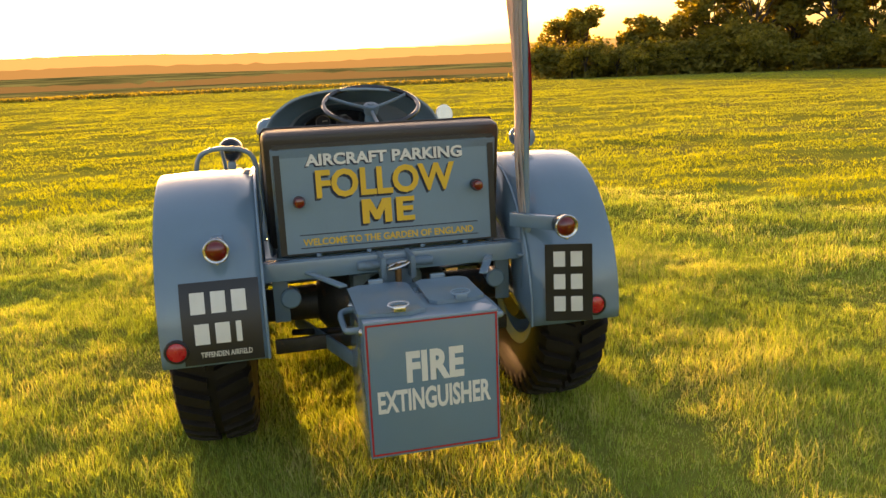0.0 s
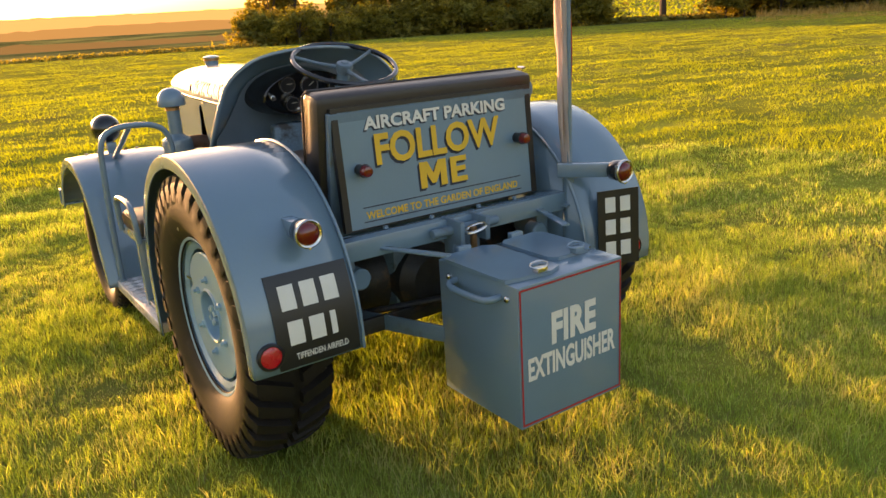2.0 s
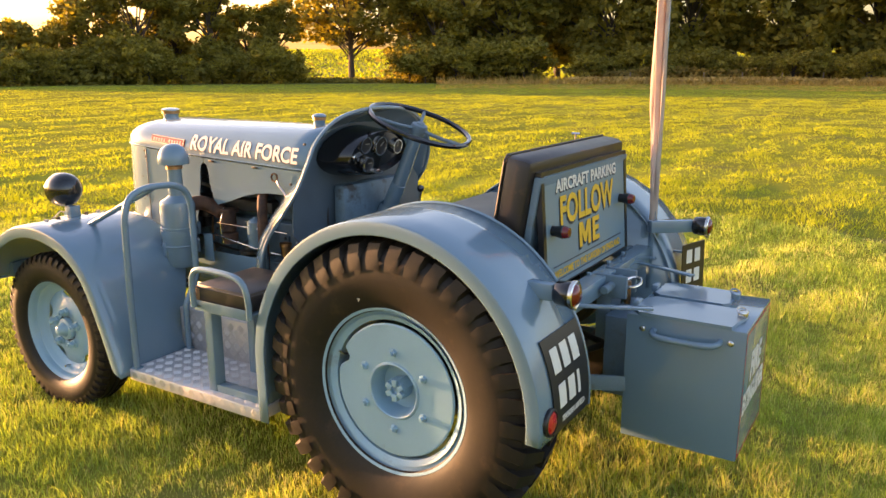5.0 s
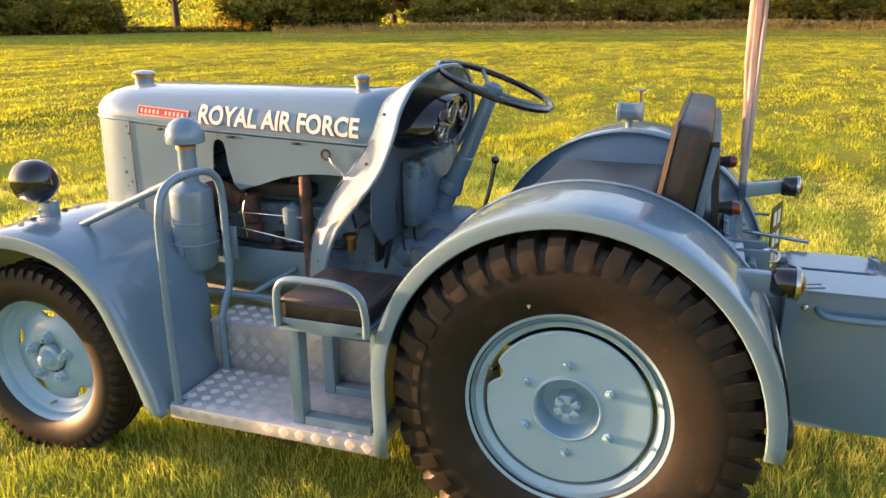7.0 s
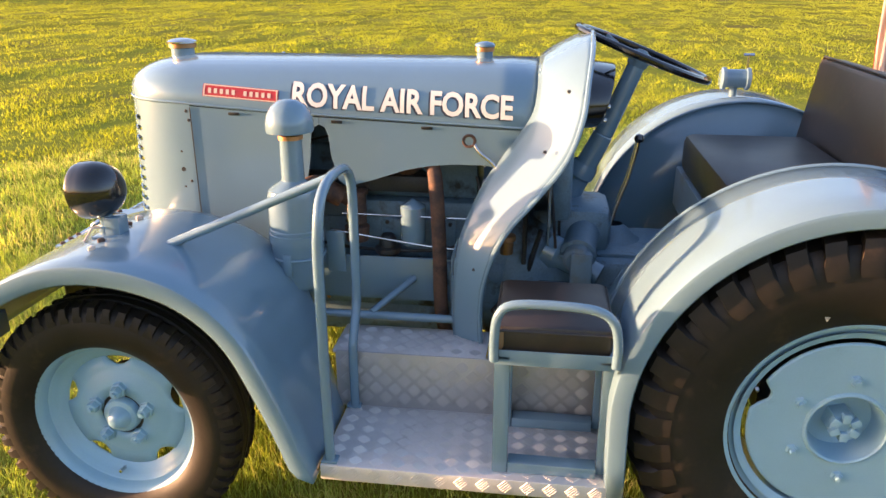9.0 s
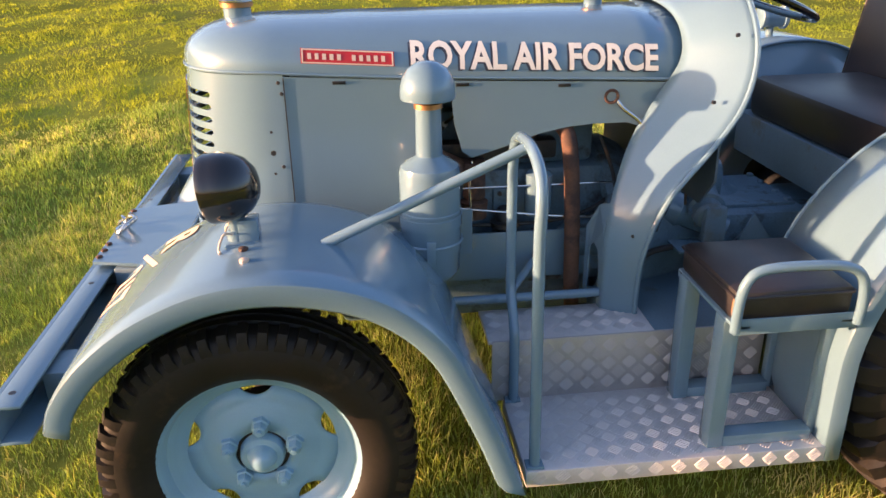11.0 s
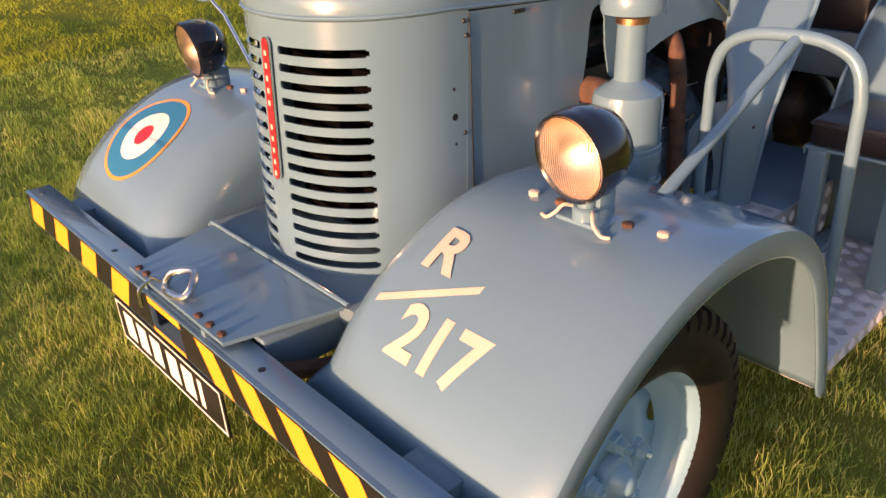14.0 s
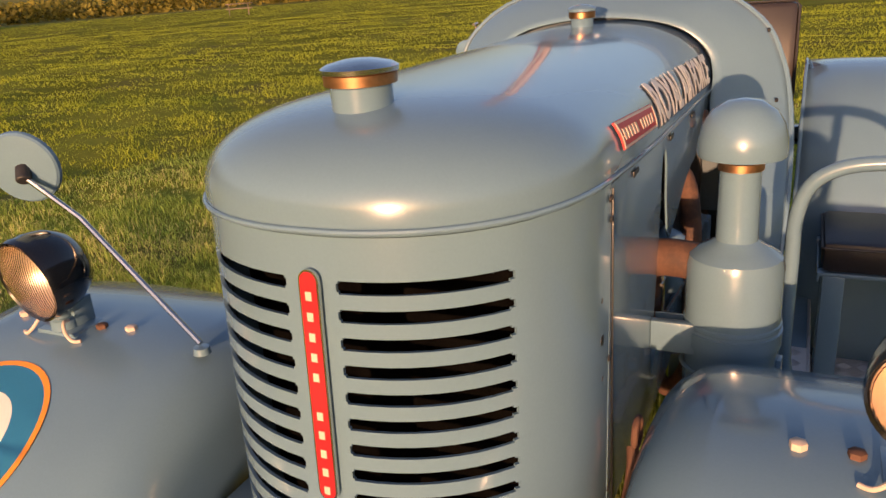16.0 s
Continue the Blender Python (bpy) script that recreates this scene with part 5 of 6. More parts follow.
part("bonnet_catch", tube(B(), smooth_line([(-0.312, 1.02, 1.155), (-0.322, 1.00, 1.13), (-0.33, 0.96, 1.10), (-0.34, 0.935, 1.07)], 4), 0.006, 8), chrome, tug)
part("catch_ring", tube(B(), [Vector((-0.315, 1.035 + 0.018 * math.cos(a), 1.165 + 0.018 * math.sin(a))) for a in [2 * math.pi * i / 20 for i in range(20)]], 0.0045, 8, closed=True), rust, tug)


# air cleaner
AC = Vector((-0.436, 1.570, 0))
can = part("air_cleaner", lathe(B(), [(0.700, 0), (0.700, 0.045), (0.705, 0.066), (0.725, 0.080), (0.785, 0.082), (0.79, 0.0845), (0.895, 0.0845), (0.897, 0.086), (0.903, 0.086), (0.905, 0.0835), (1.010, 0.0835), (1.026, 0.079), (1.040, 0.060), (1.050, 0.042), (1.056, 0.036), (1.19, 0.034), (1.20, 0.034)], AC, (0, 0, 1), 40), paint, tug, "upright air cleaner canister with a domed cap")
part("dome", lathe(B(), [(1.196, 0.034), (1.205, 0.060), (1.207, 0.072), (1.214, 0.074), (1.238, 0.0725), (1.262, 0.066), (1.284, 0.052), (1.300, 0.028), (1.304, 0)], AC, (0, 0, 1), 40), paint, can)
part("clamp", lathe(B(), [(1.182, 0.034), (1.183, 0.038), (1.196, 0.038), (1.197, 0.034)], AC, (0, 0, 1), 30), brass, can, "brass hose clamp")
part("bowl_ring", tube(B(), [AC + Vector((0.087 * math.cos(a), 0.087 * math.sin(a), 0.814)) for a in [2 * math.pi * i / 40 for i in range(40)]], 0.0045, 8, closed=True), paint, can)
part("clip", boxed(-0.013, 0.013, -0.091, -0.080, 0.765, 0.835, bevel=0.002, m=Matrix.Translation(AC) @ Matrix.Rotation(radians(-95), 4, "Z")), paint, can)
part("clip", boxed(-0.013, 0.013, -0.091, -0.080, 0.765, 0.835, bevel=0.002, m=Matrix.Translation(AC) @ Matrix.Rotation(radians(60), 4, "Z")), paint, can)
part("strap", lathe(B(), [(0.86, 0.0845), (0.861, 0.088), (0.889, 0.088), (0.89, 0.0845)], AC, (0, 0, 1), 40), paint, can)
part("bracket", boxed(-0.43, -0.30, 1.612, 1.632, 0.845, 0.905, bevel=0.003), paint, can)
part("bracket", boxed(-0.36, -0.30, 1.575, 1.580, 0.84, 0.90, bevel=0.001), paint, can)
part("stay", boxed(-0.350, -0.343, 1.44, 1.50, 0.72, 0.86, bevel=0.002), paint, can)


# running boards of tread plate, rails, side seat
def tread(bm, o, u, v, lu, lv, pitch=0.057):
    """Groups of five raised bars on a square lattice, with groups turned by a right angle between them."""
    o, u, v = Vector(o), Vector(u), Vector(v)
    n = u.cross(v)
    nu, nv = int(lu / pitch), max(1, round(lv / pitch))
    sites = [(i + 0.5, j + 0.5, 45) for i in range(nu) for j in range(nv)] + [(i, j, -45) for i in range(nu + 1) for j in range(nv + 1)]
    for i, j, turn in sites:
        c = o + u * i * lu / nu + v * j * lv / nv
        a = radians(turn)
        d, e = u * math.cos(a) + v * math.sin(a), v * math.cos(a) - u * math.sin(a)
        for k in range(-2, 3):
            p = c + e * k * 0.0066
            half, wid = 0.0175 - 0.0012 * abs(k), 0.0016
            base = [p + d * sx * half + e * sy * wid for sx, sy in ((-1, -1), (1, -1), (1, 1), (-1, 1))]
            if any(not (0.001 < (q - o).dot(u) < lu - 0.001 and 0.001 < (q - o).dot(v) < lv - 0.001) for q in base):
                continue
            base = [bm.verts.new(q) for q in base]
            topv = [bm.verts.new(p + d * sx * half * 0.85 + e * sy * wid * 0.25 + n * 0.0022) for sx, sy in ((-1, -1), (1, -1), (1, 1), (-1, 1))]
            bm.faces.new(topv)
            for q in range(4):
                bm.faces.new((base[q], base[(q + 1) % 4], topv[(q + 1) % 4], topv[q]))
    return bm


def running_board():
    rb = boxed(-0.910, -0.585, 0.590, 1.388, 0.312, 0.362, bevel=0.005)
    ob = part("running_board", rb, aluminium, tug, "bright aluminium tread-plate running board")
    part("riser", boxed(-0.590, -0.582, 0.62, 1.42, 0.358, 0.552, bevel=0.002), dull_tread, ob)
    part("upper_step", boxed(-0.5825, -0.40, 0.95, 1.43, 0.540, 0.5525, bevel=0.002), aluminium, ob)
    part("floor_plate", boxed(-0.583, -0.20, 0.40, 0.947, 0.538, 0.549, bevel=0.002), paint_old, ob)
    pat = B()
    tread(pat, (-0.905, 1.384, 0.3622), (0, -1, 0), (1, 0, 0), 0.79, 0.315)
    tread(pat, (-0.9102, 1.384, 0.314), (0, -1, 0), (0, 0, 1), 0.79, 0.0505)
    tread(pat, (-0.5902, 1.415, 0.366), (0, -1, 0), (0, 0, 1), 0.79, 0.184)
    tread(pat, (-0.580, 1.427, 0.5527), (0, -1, 0), (1, 0, 0), 0.47, 0.175)
    tagged(part("tread_pattern", pat, tread_bar, ob, smooth=0), kind="stuff")
    part("support", boxed(-0.58, -0.25, 1.0, 1.05, 0.45, 0.538, bevel=0.003), paint_old, ob)
    return ob


mirrored(running_board(), tug)
rail = part("hand_rail", tube(B(), smooth_line([(-0.888, 1.362, 0.362), (-0.885, 1.365, 0.65), (-0.878, 1.367, 0.95), (-0.872, 1.364, 1.05), (-0.845, 1.362, 1.115), (-0.78, 1.362, 1.145), (-0.70, 1.361, 1.150), (-0.61, 1.360, 1.140), (-0.553, 1.360, 1.105), (-0.530, 1.360, 1.04), (-0.528, 1.360, 0.94), (-0.528, 1.360, 0.75), (-0.540, 1.360, 0.68), (-0.585, 1.36, 0.605), (-0.602, 1.36, 0.55), (-0.602, 1.36, 0.364)], 5), 0.0145, 12), paint, tug, "bent tubular hand rail in blue-grey paint")
part("brace", tube(B(), [(-0.72, 1.362, 1.146), (-0.720, 1.852, 0.930)], 0.0135, 12), paint, rail)
part("foot", lathe(B(), [(0, 0.024), (0.004, 0.026), (0.006, 0.02), (0.006, 0)], (-0.720, 1.854, 0.924), (0, 0.3, 1), 18), paint, rail)
part("foot", boxed(-0.905, -0.868, 1.34, 1.385, 0.362, 0.370, bevel=0.002), paint, rail)
part("foot", boxed(-0.615, -0.587, 1.34, 1.385, 0.364, 0.372, bevel=0.002), paint, rail)

# the front return of the leg shield, with its arched hole
for s in (-1, 1):
    outline = [(0, 0.552), (0.022, 0.552), (0.024, 0.68), (0.034, 0.73), (0.055, 0.745), (0.076, 0.73), (0.086, 0.68), (0.088, 0.552), (0.108, 0.552), (0.106, 0.78), (0.07, 0.86), (0.02, 0.88), (0.010, 0.80)]
    part("shield_return", slab(B(), outline, 0.004, lambda u, v, w=0, s=s: Vector((s * (0.434 - u), 1.066 + 0.22 * u - (v - 0.80) * (0.3 if v > 0.80 else 0) + w, v))), paint, cowl, smooth=0)

seat_frame = B()
box(seat_frame, -0.955, -0.62, 0.865, 0.905, 0.737, 0.747, 0.002)
box(seat_frame, -0.955, -0.62, 0.602, 0.640, 0.737, 0.747, 0.002)
box(seat_frame, -0.955, -0.949, 0.602, 0.905, 0.722, 0.764, 0.002)
box(seat_frame, -0.626, -0.620, 0.602, 0.905, 0.722, 0.745, 0.002)
side_seat = part("side_seat", seat_frame, paint, tug, "small black padded side seat on a steel frame")
for x in (-0.885, -0.66):
    part("leg", boxed(x - 0.026, x + 0.026, 0.865, 0.907, 0.363, 0.739, bevel=0.003), paint, side_seat)
    part("foot_bar", boxed(x - 0.024, x + 0.024, 0.625, 0.864, 0.363, 0.395, bevel=0.003), paint, side_seat)
    part("leg", boxed(x - 0.003, x + 0.022, 0.596, 0.624, 0.363, 0.739, bevel=0.003), paint, side_seat)
cush = boxed(-0.945, -0.628, 0.610, 0.905, 0.747, 0.830, bevel=0.018)
part("cushion", cush, leather, side_seat, "black vinyl cushion with worn brown edges")
part("piping", tube(B(), [Vector(p) for p in ((-0.945, 0.615, 0.814), (-0.945, 0.900, 0.814), (-0.940, 0.905, 0.814), (-0.633, 0.905, 0.814), (-0.628, 0.900, 0.814), (-0.628, 0.615, 0.814), (-0.633, 0.610, 0.814), (-0.940, 0.610, 0.814))], 0.004, 8, closed=True), leather, side_seat)
part("hoop", tube(B(), smooth_line([(-0.957, 0.905, 0.735), (-0.960, 0.905, 0.81), (-0.962, 0.895, 0.865), (-0.962, 0.86, 0.893), (-0.962, 0.76, 0.898), (-0.962, 0.66, 0.890), (-0.962, 0.615, 0.86), (-0.960, 0.600, 0.80), (-0.957, 0.60, 0.735)], 5), 0.0125, 12), paint, side_seat)

tape = boxed(-0.949, -0.922, 0.878, 0.9085, 0.756, 0.822, bevel=0.014)
part("corner_patch", tape, brass_tape, side_seat, "worn brown tape on the cushion corner")
side_seat.matrix_basis = Matrix.Translation((0.03, 0, 0)) @ side_seat.matrix_basis

part("tyre_mark", slab(B(), [(0.105, 0.886), (0.119, 0.886), (0.112, 0.873)], 0.001, lambda u, v, w=0: Vector((-0.8862 - w, u, v))), dial_white, tug, "small pale triangle on the tyre wall", smooth=0)

# ---- rear: seat, sign, beam, lamps, plates, box, flag ----
lean = Matrix.Translation((0, -0.235, 0.905)) @ Matrix.Rotation(radians(9), 4, "X") @ Matrix.Translation((0, 0.21, -0.92))
bench = part("bench_seat", boxed(-0.47, 0.34, -0.17, 0.275, 0.935, 1.080, bevel=0.028), leather, tug, "black vinyl bench seat with a padded back")
part("seat_base", boxed(-0.46, 0.40, -0.26, 0.28, 0.78, 0.935, bevel=0.006), paint_old, bench)
part("backrest", boxed(-0.485, 0.485, -0.245, -0.125, 0.88, 1.366, bevel=0.028, m=lean), worn_leather, bench, "black vinyl backrest with worn brown corners")
part("piping", tube(B(), [lean @ Vector(p) for p in ((-0.485, -0.140, 0.92), (-0.485, -0.140, 1.347), (-0.470, -0.140, 1.366), (0.470, -0.140, 1.366), (0.485, -0.140, 1.347), (0.485, -0.140, 0.92))], 0.005, 8), leather, bench)
part("back_board", boxed(-0.455, 0.455, -0.275, -0.248, 0.86, 1.31, bevel=0.004, m=lean), paint_old, bench)

def block_letters(width, height):
    """The two broad capitals of the second line, as flat outlines with their base on v = 0."""
    bm = B()
    m = [(0, 0), (0, 1), (0.30, 1), (0.50, 0.52), (0.70, 1), (1, 1), (1, 0), (0.76, 0), (0.76, 0.56), (0.58, 0.14), (0.42, 0.14), (0.24, 0.56), (0.24, 0)]
    e = [(0, 0), (0, 1), (1, 1), (1, 0.80), (0.36, 0.80), (0.36, 0.61), (0.92, 0.61), (0.92, 0.42), (0.36, 0.42), (0.36, 0.20), (1, 0.20), (1, 0)]
    for outline, u0, w in ((m, -0.5, 0.56), (e, 0.15, 0.35)):
        bm.faces.new([bm.verts.new(((u0 + w * u) * width, v * height, 0)) for u, v in outline])
    bmesh.ops.triangulate(bm, faces=bm.faces[:])
    return bm


SIGN = flat_frame((0.0, -0.368, 1.077), (1, 0, 0), (0, 0.075, 1))


def on_sign(extra):
    return lambda u, v, w=0: SIGN(u, v, w + extra)


sign = part("sign_board", slab(B(), [(-0.42, -0.207), (0.42, -0.207), (0.42, 0.207), (-0.42, 0.207)], 0.012, on_sign(0)), sign_paint, tug, "pale blue painted sign board with yellow and white lettering", smooth=0)
for u0, u1, v0, v1 in ((-0.445, 0.445, 0.207, 0.222), (-0.445, 0.445, -0.212, -0.207), (-0.445, -0.420, -0.207, 0.207), (0.420, 0.445, -0.207, 0.207)):
    fb = B()
    slab(fb, [(u0, v0), (u1, v0), (u1, v1), (u0, v1)], 0.022, on_sign(0.003))
    part("frame_bar", fb, plate_black, sign, smooth=0)
for text, v, h, width, mat, bold, back in (("AIRCRAFT PARKING", 0.138, 0.043, 0.635, white_paint, 0.035, True), ("FOLLOW", 0.012, 0.104, 0.565, yellow_paint, 0.030, True), ("ME", -0.108, 0.098, 0.215, yellow_paint, 0.0, True), ("WELCOME TO THE GARDEN OF ENGLAND", -0.178, 0.027, 0.70, yellow_paint, 0.02, False)):
    if back:
        d = 0.0055 if h < 0.06 else 0.009
        for k in (1, 2):
            part("letter_shadow", lay((block_letters(width, h) if len(text) == 2 else letters(text, h, bold, width=width)), lambda u, q, w, v=v, d=d, k=k: SIGN(u - 0.005 - d * k / 2, q + v - d * k / 2, w + 0.001), 0, 0.0004), navy_paint, sign)
    part("lettering", lay((block_letters(width, h) if len(text) == 2 else letters(text, h, bold, width=width)), lambda u, q, w, v=v: SIGN(u - 0.005, q + v, w + 0.0018), 0, 0.0006), mat, sign)
for v in (-0.137, -0.189):
    part("rule_line", lay(rect(B(), -0.365, 0.365, v, v + 0.004), on_sign(0.001), 0, 0.0006), navy_paint, sign)
for u, v in ((-0.36, 0.003), (0.36, 0.020)):
    o = SIGN(u, v, 0)
    lamp = part("sign_lamp", lathe(B(), [(0, 0.020), (-0.012, 0.019), (-0.03, 0.023), (-0.042, 0.025), (-0.046, 0.022)], o, (0, 1, 0), 20), plate_black, sign, "small red lamp on a dark base")
    part("lens", lathe(B(), [(-0.042, 0.023), (-0.052, 0.023), (-0.066, 0.018), (-0.072, 0)], o, (0, 1, 0), 20), red_lens, lamp)
for x in (-0.30, -0.1, 0.12, 0.3):
    part("bolt", lathe(B(), [(0, 0.010), (0.009, 0.010), (0.011, 0.006), (0.011, 0)], (x, -0.415, 0.862), (0, 0, 1), 6), paint, tug)

beam = B()
box(beam, -0.53, 0.53, -0.475, -0.465, 0.788, 0.860, 0.003)
box(beam, -0.53, 0.53, -0.470, -0.405, 0.850, 0.860, 0.003)
box(beam, -0.53, 0.53, -0.470, -0.405, 0.788, 0.798, 0.003)
beam = part("rear_beam", beam, paint, tug, "steel cross beam in worn blue-grey paint")
for x in (-0.46, 0.46):
    part("drop_plate", boxed(x - 0.03, x + 0.03, -0.40, -0.388, 0.60, 0.86, bevel=0.003), paint_old, beam)
    part("round_lug", lathe(B(), [(-0.03, 0), (-0.03, 0.034), (-0.024, 0.040), (0.03, 0.040)], (x * 0.92, -0.40, 0.70), (0, 1, 0), 22), paint, beam)
hitch = B()
box(hitch, -0.075, -0.055, -0.56, -0.43, 0.775, 0.865, 0.004)
box(hitch, 0.040, 0.060, -0.56, -0.43, 0.775, 0.865, 0.004)
rod(hitch, (-0.16, -0.50, 0.825), (0.14, -0.50, 0.825), 0.017)
box(hitch, -0.07, 0.055, -0.50, -0.44, 0.60, 0.80, 0.006)
hitch = part("tow_hitch", hitch, paint_old, tug, "worn tow hitch with a plated ring")
part("ring", tube(B(), [Vector((-0.01 + 0.042 * math.cos(a), -0.565 + 0.030 * math.sin(a), 0.832 + 0.010 * math.cos(a))) for a in [2 * math.pi * i / 28 for i in range(28)]], 0.0065, 8, closed=True), chrome, hitch)
part("pin", rod(B(), (-0.008, -0.545, 0.74), (-0.008, -0.545, 0.835), 0.013), brass, hitch)
for s in (-1, 1):
    part("strap", boxed(-0.016, 0.016, -0.345, 0.0, -0.004, 0.004, bevel=0.001, m=Matrix.Translation((0.015 + s * 0.395, -0.40, 0.812)) @ Matrix.Rotation(radians(s * -21) if s < 0 else radians(-21), 4, "Z") if s > 0 else Matrix.Translation((-0.38, -0.40, 0.812)) @ Matrix.Rotation(radians(24), 4, "Z")), paint, tug)
for pts in ([(-0.40, 0.10, 0.44), (-0.21, -0.62, 0.49)], [(0.40, 0.10, 0.44), (0.24, -0.62, 0.49)]):
    a, b = Vector(pts[0]), Vector(pts[1])
    d = b - a
    part("draw_bar", boxed(-0.006, 0.006, 0, d.length, -0.03, 0.03, bevel=0.002, m=Matrix.Translation(a) @ d.to_track_quat("Y", "Z").to_matrix().to_4x4()), paint_old, tug)
part("draw_bar", boxed(-0.50, 0.50, -0.33, -0.31, 0.44, 0.50, bevel=0.003), dark_metal, tug)
part("link_rod", tube(B(), [(-0.42, -0.10, 0.45), (0.10, -0.52, 0.56)], 0.014, 10), dark_metal, tug)
part("link_rod", tube(B(), [(0.42, -0.10, 0.45), (-0.05, -0.52, 0.56)], 0.014, 10), dark_metal, tug)
part("box_mount", boxed(-0.13, 0.16, -0.612, -0.50, 0.40, 0.72, bevel=0.005), paint_old, tug)


def rear_skin(side, z_at=0.0):
    """The rear face of a mudguard: u to the right seen from behind, v up from z_at, w outwards."""
    def f(u, v, w=0.0):
        a = math.asin(max(-1, min(1, (z_at + v - 0.565) / 0.606)))
        r = 0.606 + 0.005 + w
        return Vector((u, -r * 0.975 * math.cos(a), 0.565 + r * math.sin(a)))
    return f


plate_l = part("rear_plate", lay(rect(B(), -0.826, -0.540, 0, 0.295), rear_skin(-1, 0.535), 12, 0.004), plate_black, tug, "black painted number plate with white bars")
for row, v in enumerate((0.185, 0.075)):
    for i in range(3):
        u = -0.79 + 0.074 * i + 0.008 * row
        part("mark_bar", lay(rect(B(), u, u + (0.052 if not (row and i == 2) else 0.020), v, v + 0.075), lambda a, b, w, s=rear_skin(-1, 0.535): s(a, b, w + 0.004), 6, 0.001), white_paint, plate_l)
part("lettering", lay(letters("TIFFENDEN AIRFIELD", 0.020, 0.012, width=0.185), lambda u, v, w, s=rear_skin(-1, 0.535): s(u - 0.675, v + 0.026, w + 0.004), 3, 0.001), white_paint, plate_l, "small white painted lettering")
PR = flat_frame((0.576, -0.612, 0.552), (0.168, -0.050, 0), (0, 0.03, 1))
plate_r = part("rear_plate", slab(B(), [(0, 0), (0.188, 0), (0.188, 0.316), (0, 0.316)], 0.004, PR), plate_black, tug, "tall black plate with three rows of white bars", smooth=0)
for row, v in enumerate((0.225, 0.132, 0.040)):
    for i in range(2):
        u = 0.034 + 0.068 * i
        part("mark_bar", lay(rect(B(), u, u + 0.046, v, v + 0.062), PR, 0, 0.001), white_paint, plate_r)
for v in (0.06, 0.26):
    part("stay", boxed(0.66, 0.68, -0.60, -0.47, 0.552 + v, 0.562 + v, bevel=0.002), paint, plate_r)
for x in (-0.852, 0.80):
    o = rear_skin(0)(x, 0.592, 0.0) + Vector((0, 0.004, 0))
    rf = part("reflector", lathe(B(), [(0, 0.045), (-0.010, 0.045), (-0.014, 0.040), (-0.014, 0.036), (-0.008, 0.035)], o, (0, 1, -0.04), 28), plate_black, tug, "round red reflector in a black bezel")
    part("lens", lathe(B(), [(-0.010, 0.036), (-0.015, 0.026), (-0.017, 0)], o, (0, 1, -0.04), 28), reflector_red, rf)


def tail_lamp(at, arm_from):
    at = Vector(at)
    body = lathe(B(), [(0.0, 0.022), (-0.004, 0.034), (-0.012, 0.040), (-0.060, 0.0425), (-0.066, 0.040)], at, (0, 1, 0), 28)
    ob = part("tail_lamp", body, black_paint, tug, "black tail lamp with a plated rim and dark red lens")
    part("rim", lathe(B(), [(-0.060, 0.043), (-0.061, 0.047), (-0.072, 0.047), (-0.075, 0.043), (-0.072, 0.037), (-0.064, 0.036)], at, (0, 1, 0), 28), chrome, ob)
    part("lens", lathe(B(), [(-0.068, 0.038), (-0.074, 0.036), (-0.082, 0.028), (-0.088, 0.014), (-0.089, 0)], at, (0, 1, 0), 28), red_lens, ob)
    part("screw", rod(B(), at + Vector((0, -0.07, -0.05)), at + Vector((0, -0.07, -0.043)), 0.006, 8), chrome, ob)
    d = at - Vector(arm_from)
    part("arm", boxed(-0.022, 0.022, 0, d.length, -0.028, 0.028, bevel=0.004, m=Matrix.Translation(arm_from) @ d.to_track_quat("Y", "Z").to_matrix().to_4x4()), paint, ob)
    return ob


tail_lamp((-0.676, -0.520, 0.955), (-0.676, -0.40, 0.955))
tail_lamp((0.632, -0.625, 0.955), (0.485, -0.47, 0.957))

# fire extinguisher box
X0, X1, Y0, Y1, Z0, Z1 = -0.215, 0.245, -1.035, -0.612, 0.285, 0.772
xbox = part("extinguisher_box", boxed(X0, X1, Y0, Y1, Z0, Z1, bevel=0.005), paint, tug, "blue-grey steel extinguisher box with white lettering and two lids")
lid_frame = lambda u, v, w=0: Vector((u, v, Z1 + 0.014 + w))
part("lid", slab(B(), [(-0.222, -0.985), (-0.05, -1.010), (0.005, -0.985), (0.005, -0.66), (-0.03, -0.63), (-0.18, -0.63), (-0.222, -0.66)], 0.013, lid_frame), paint, xbox, smooth=0)
part("lid", slab(B(), [(0.035, -0.90), (0.06, -0.925), (0.20, -0.925), (0.235, -0.90), (0.235, -0.66), (0.21, -0.635), (0.06, -0.635), (0.035, -0.66)], 0.013, lid_frame), paint, xbox, smooth=0)
for x in (-0.11, 0.13):
    part("hinge", boxed(x - 0.028, x + 0.028, -0.632, -0.606, Z1, Z1 + 0.028, bevel=0.004), paint, xbox)
for x, y in ((-0.095, -0.985), (0.135, -0.915)):
    lt = part("latch", boxed(x - 0.012, x + 0.030, y - 0.026, y + 0.006, Z1 + 0.012, Z1 + 0.034, bevel=0.004), chrome if x < 0 else paint, xbox)
    part("latch_ring", tube(B(), [Vector((x + 0.008 + 0.034 * math.cos(a), y - 0.006 + 0.016 * math.sin(a), Z1 + 0.037 + 0.006 * math.sin(a))) for a in [2 * math.pi * i / 22 for i in range(22)]], 0.0035, 8, closed=True), chrome if x < 0 else paint, lt)
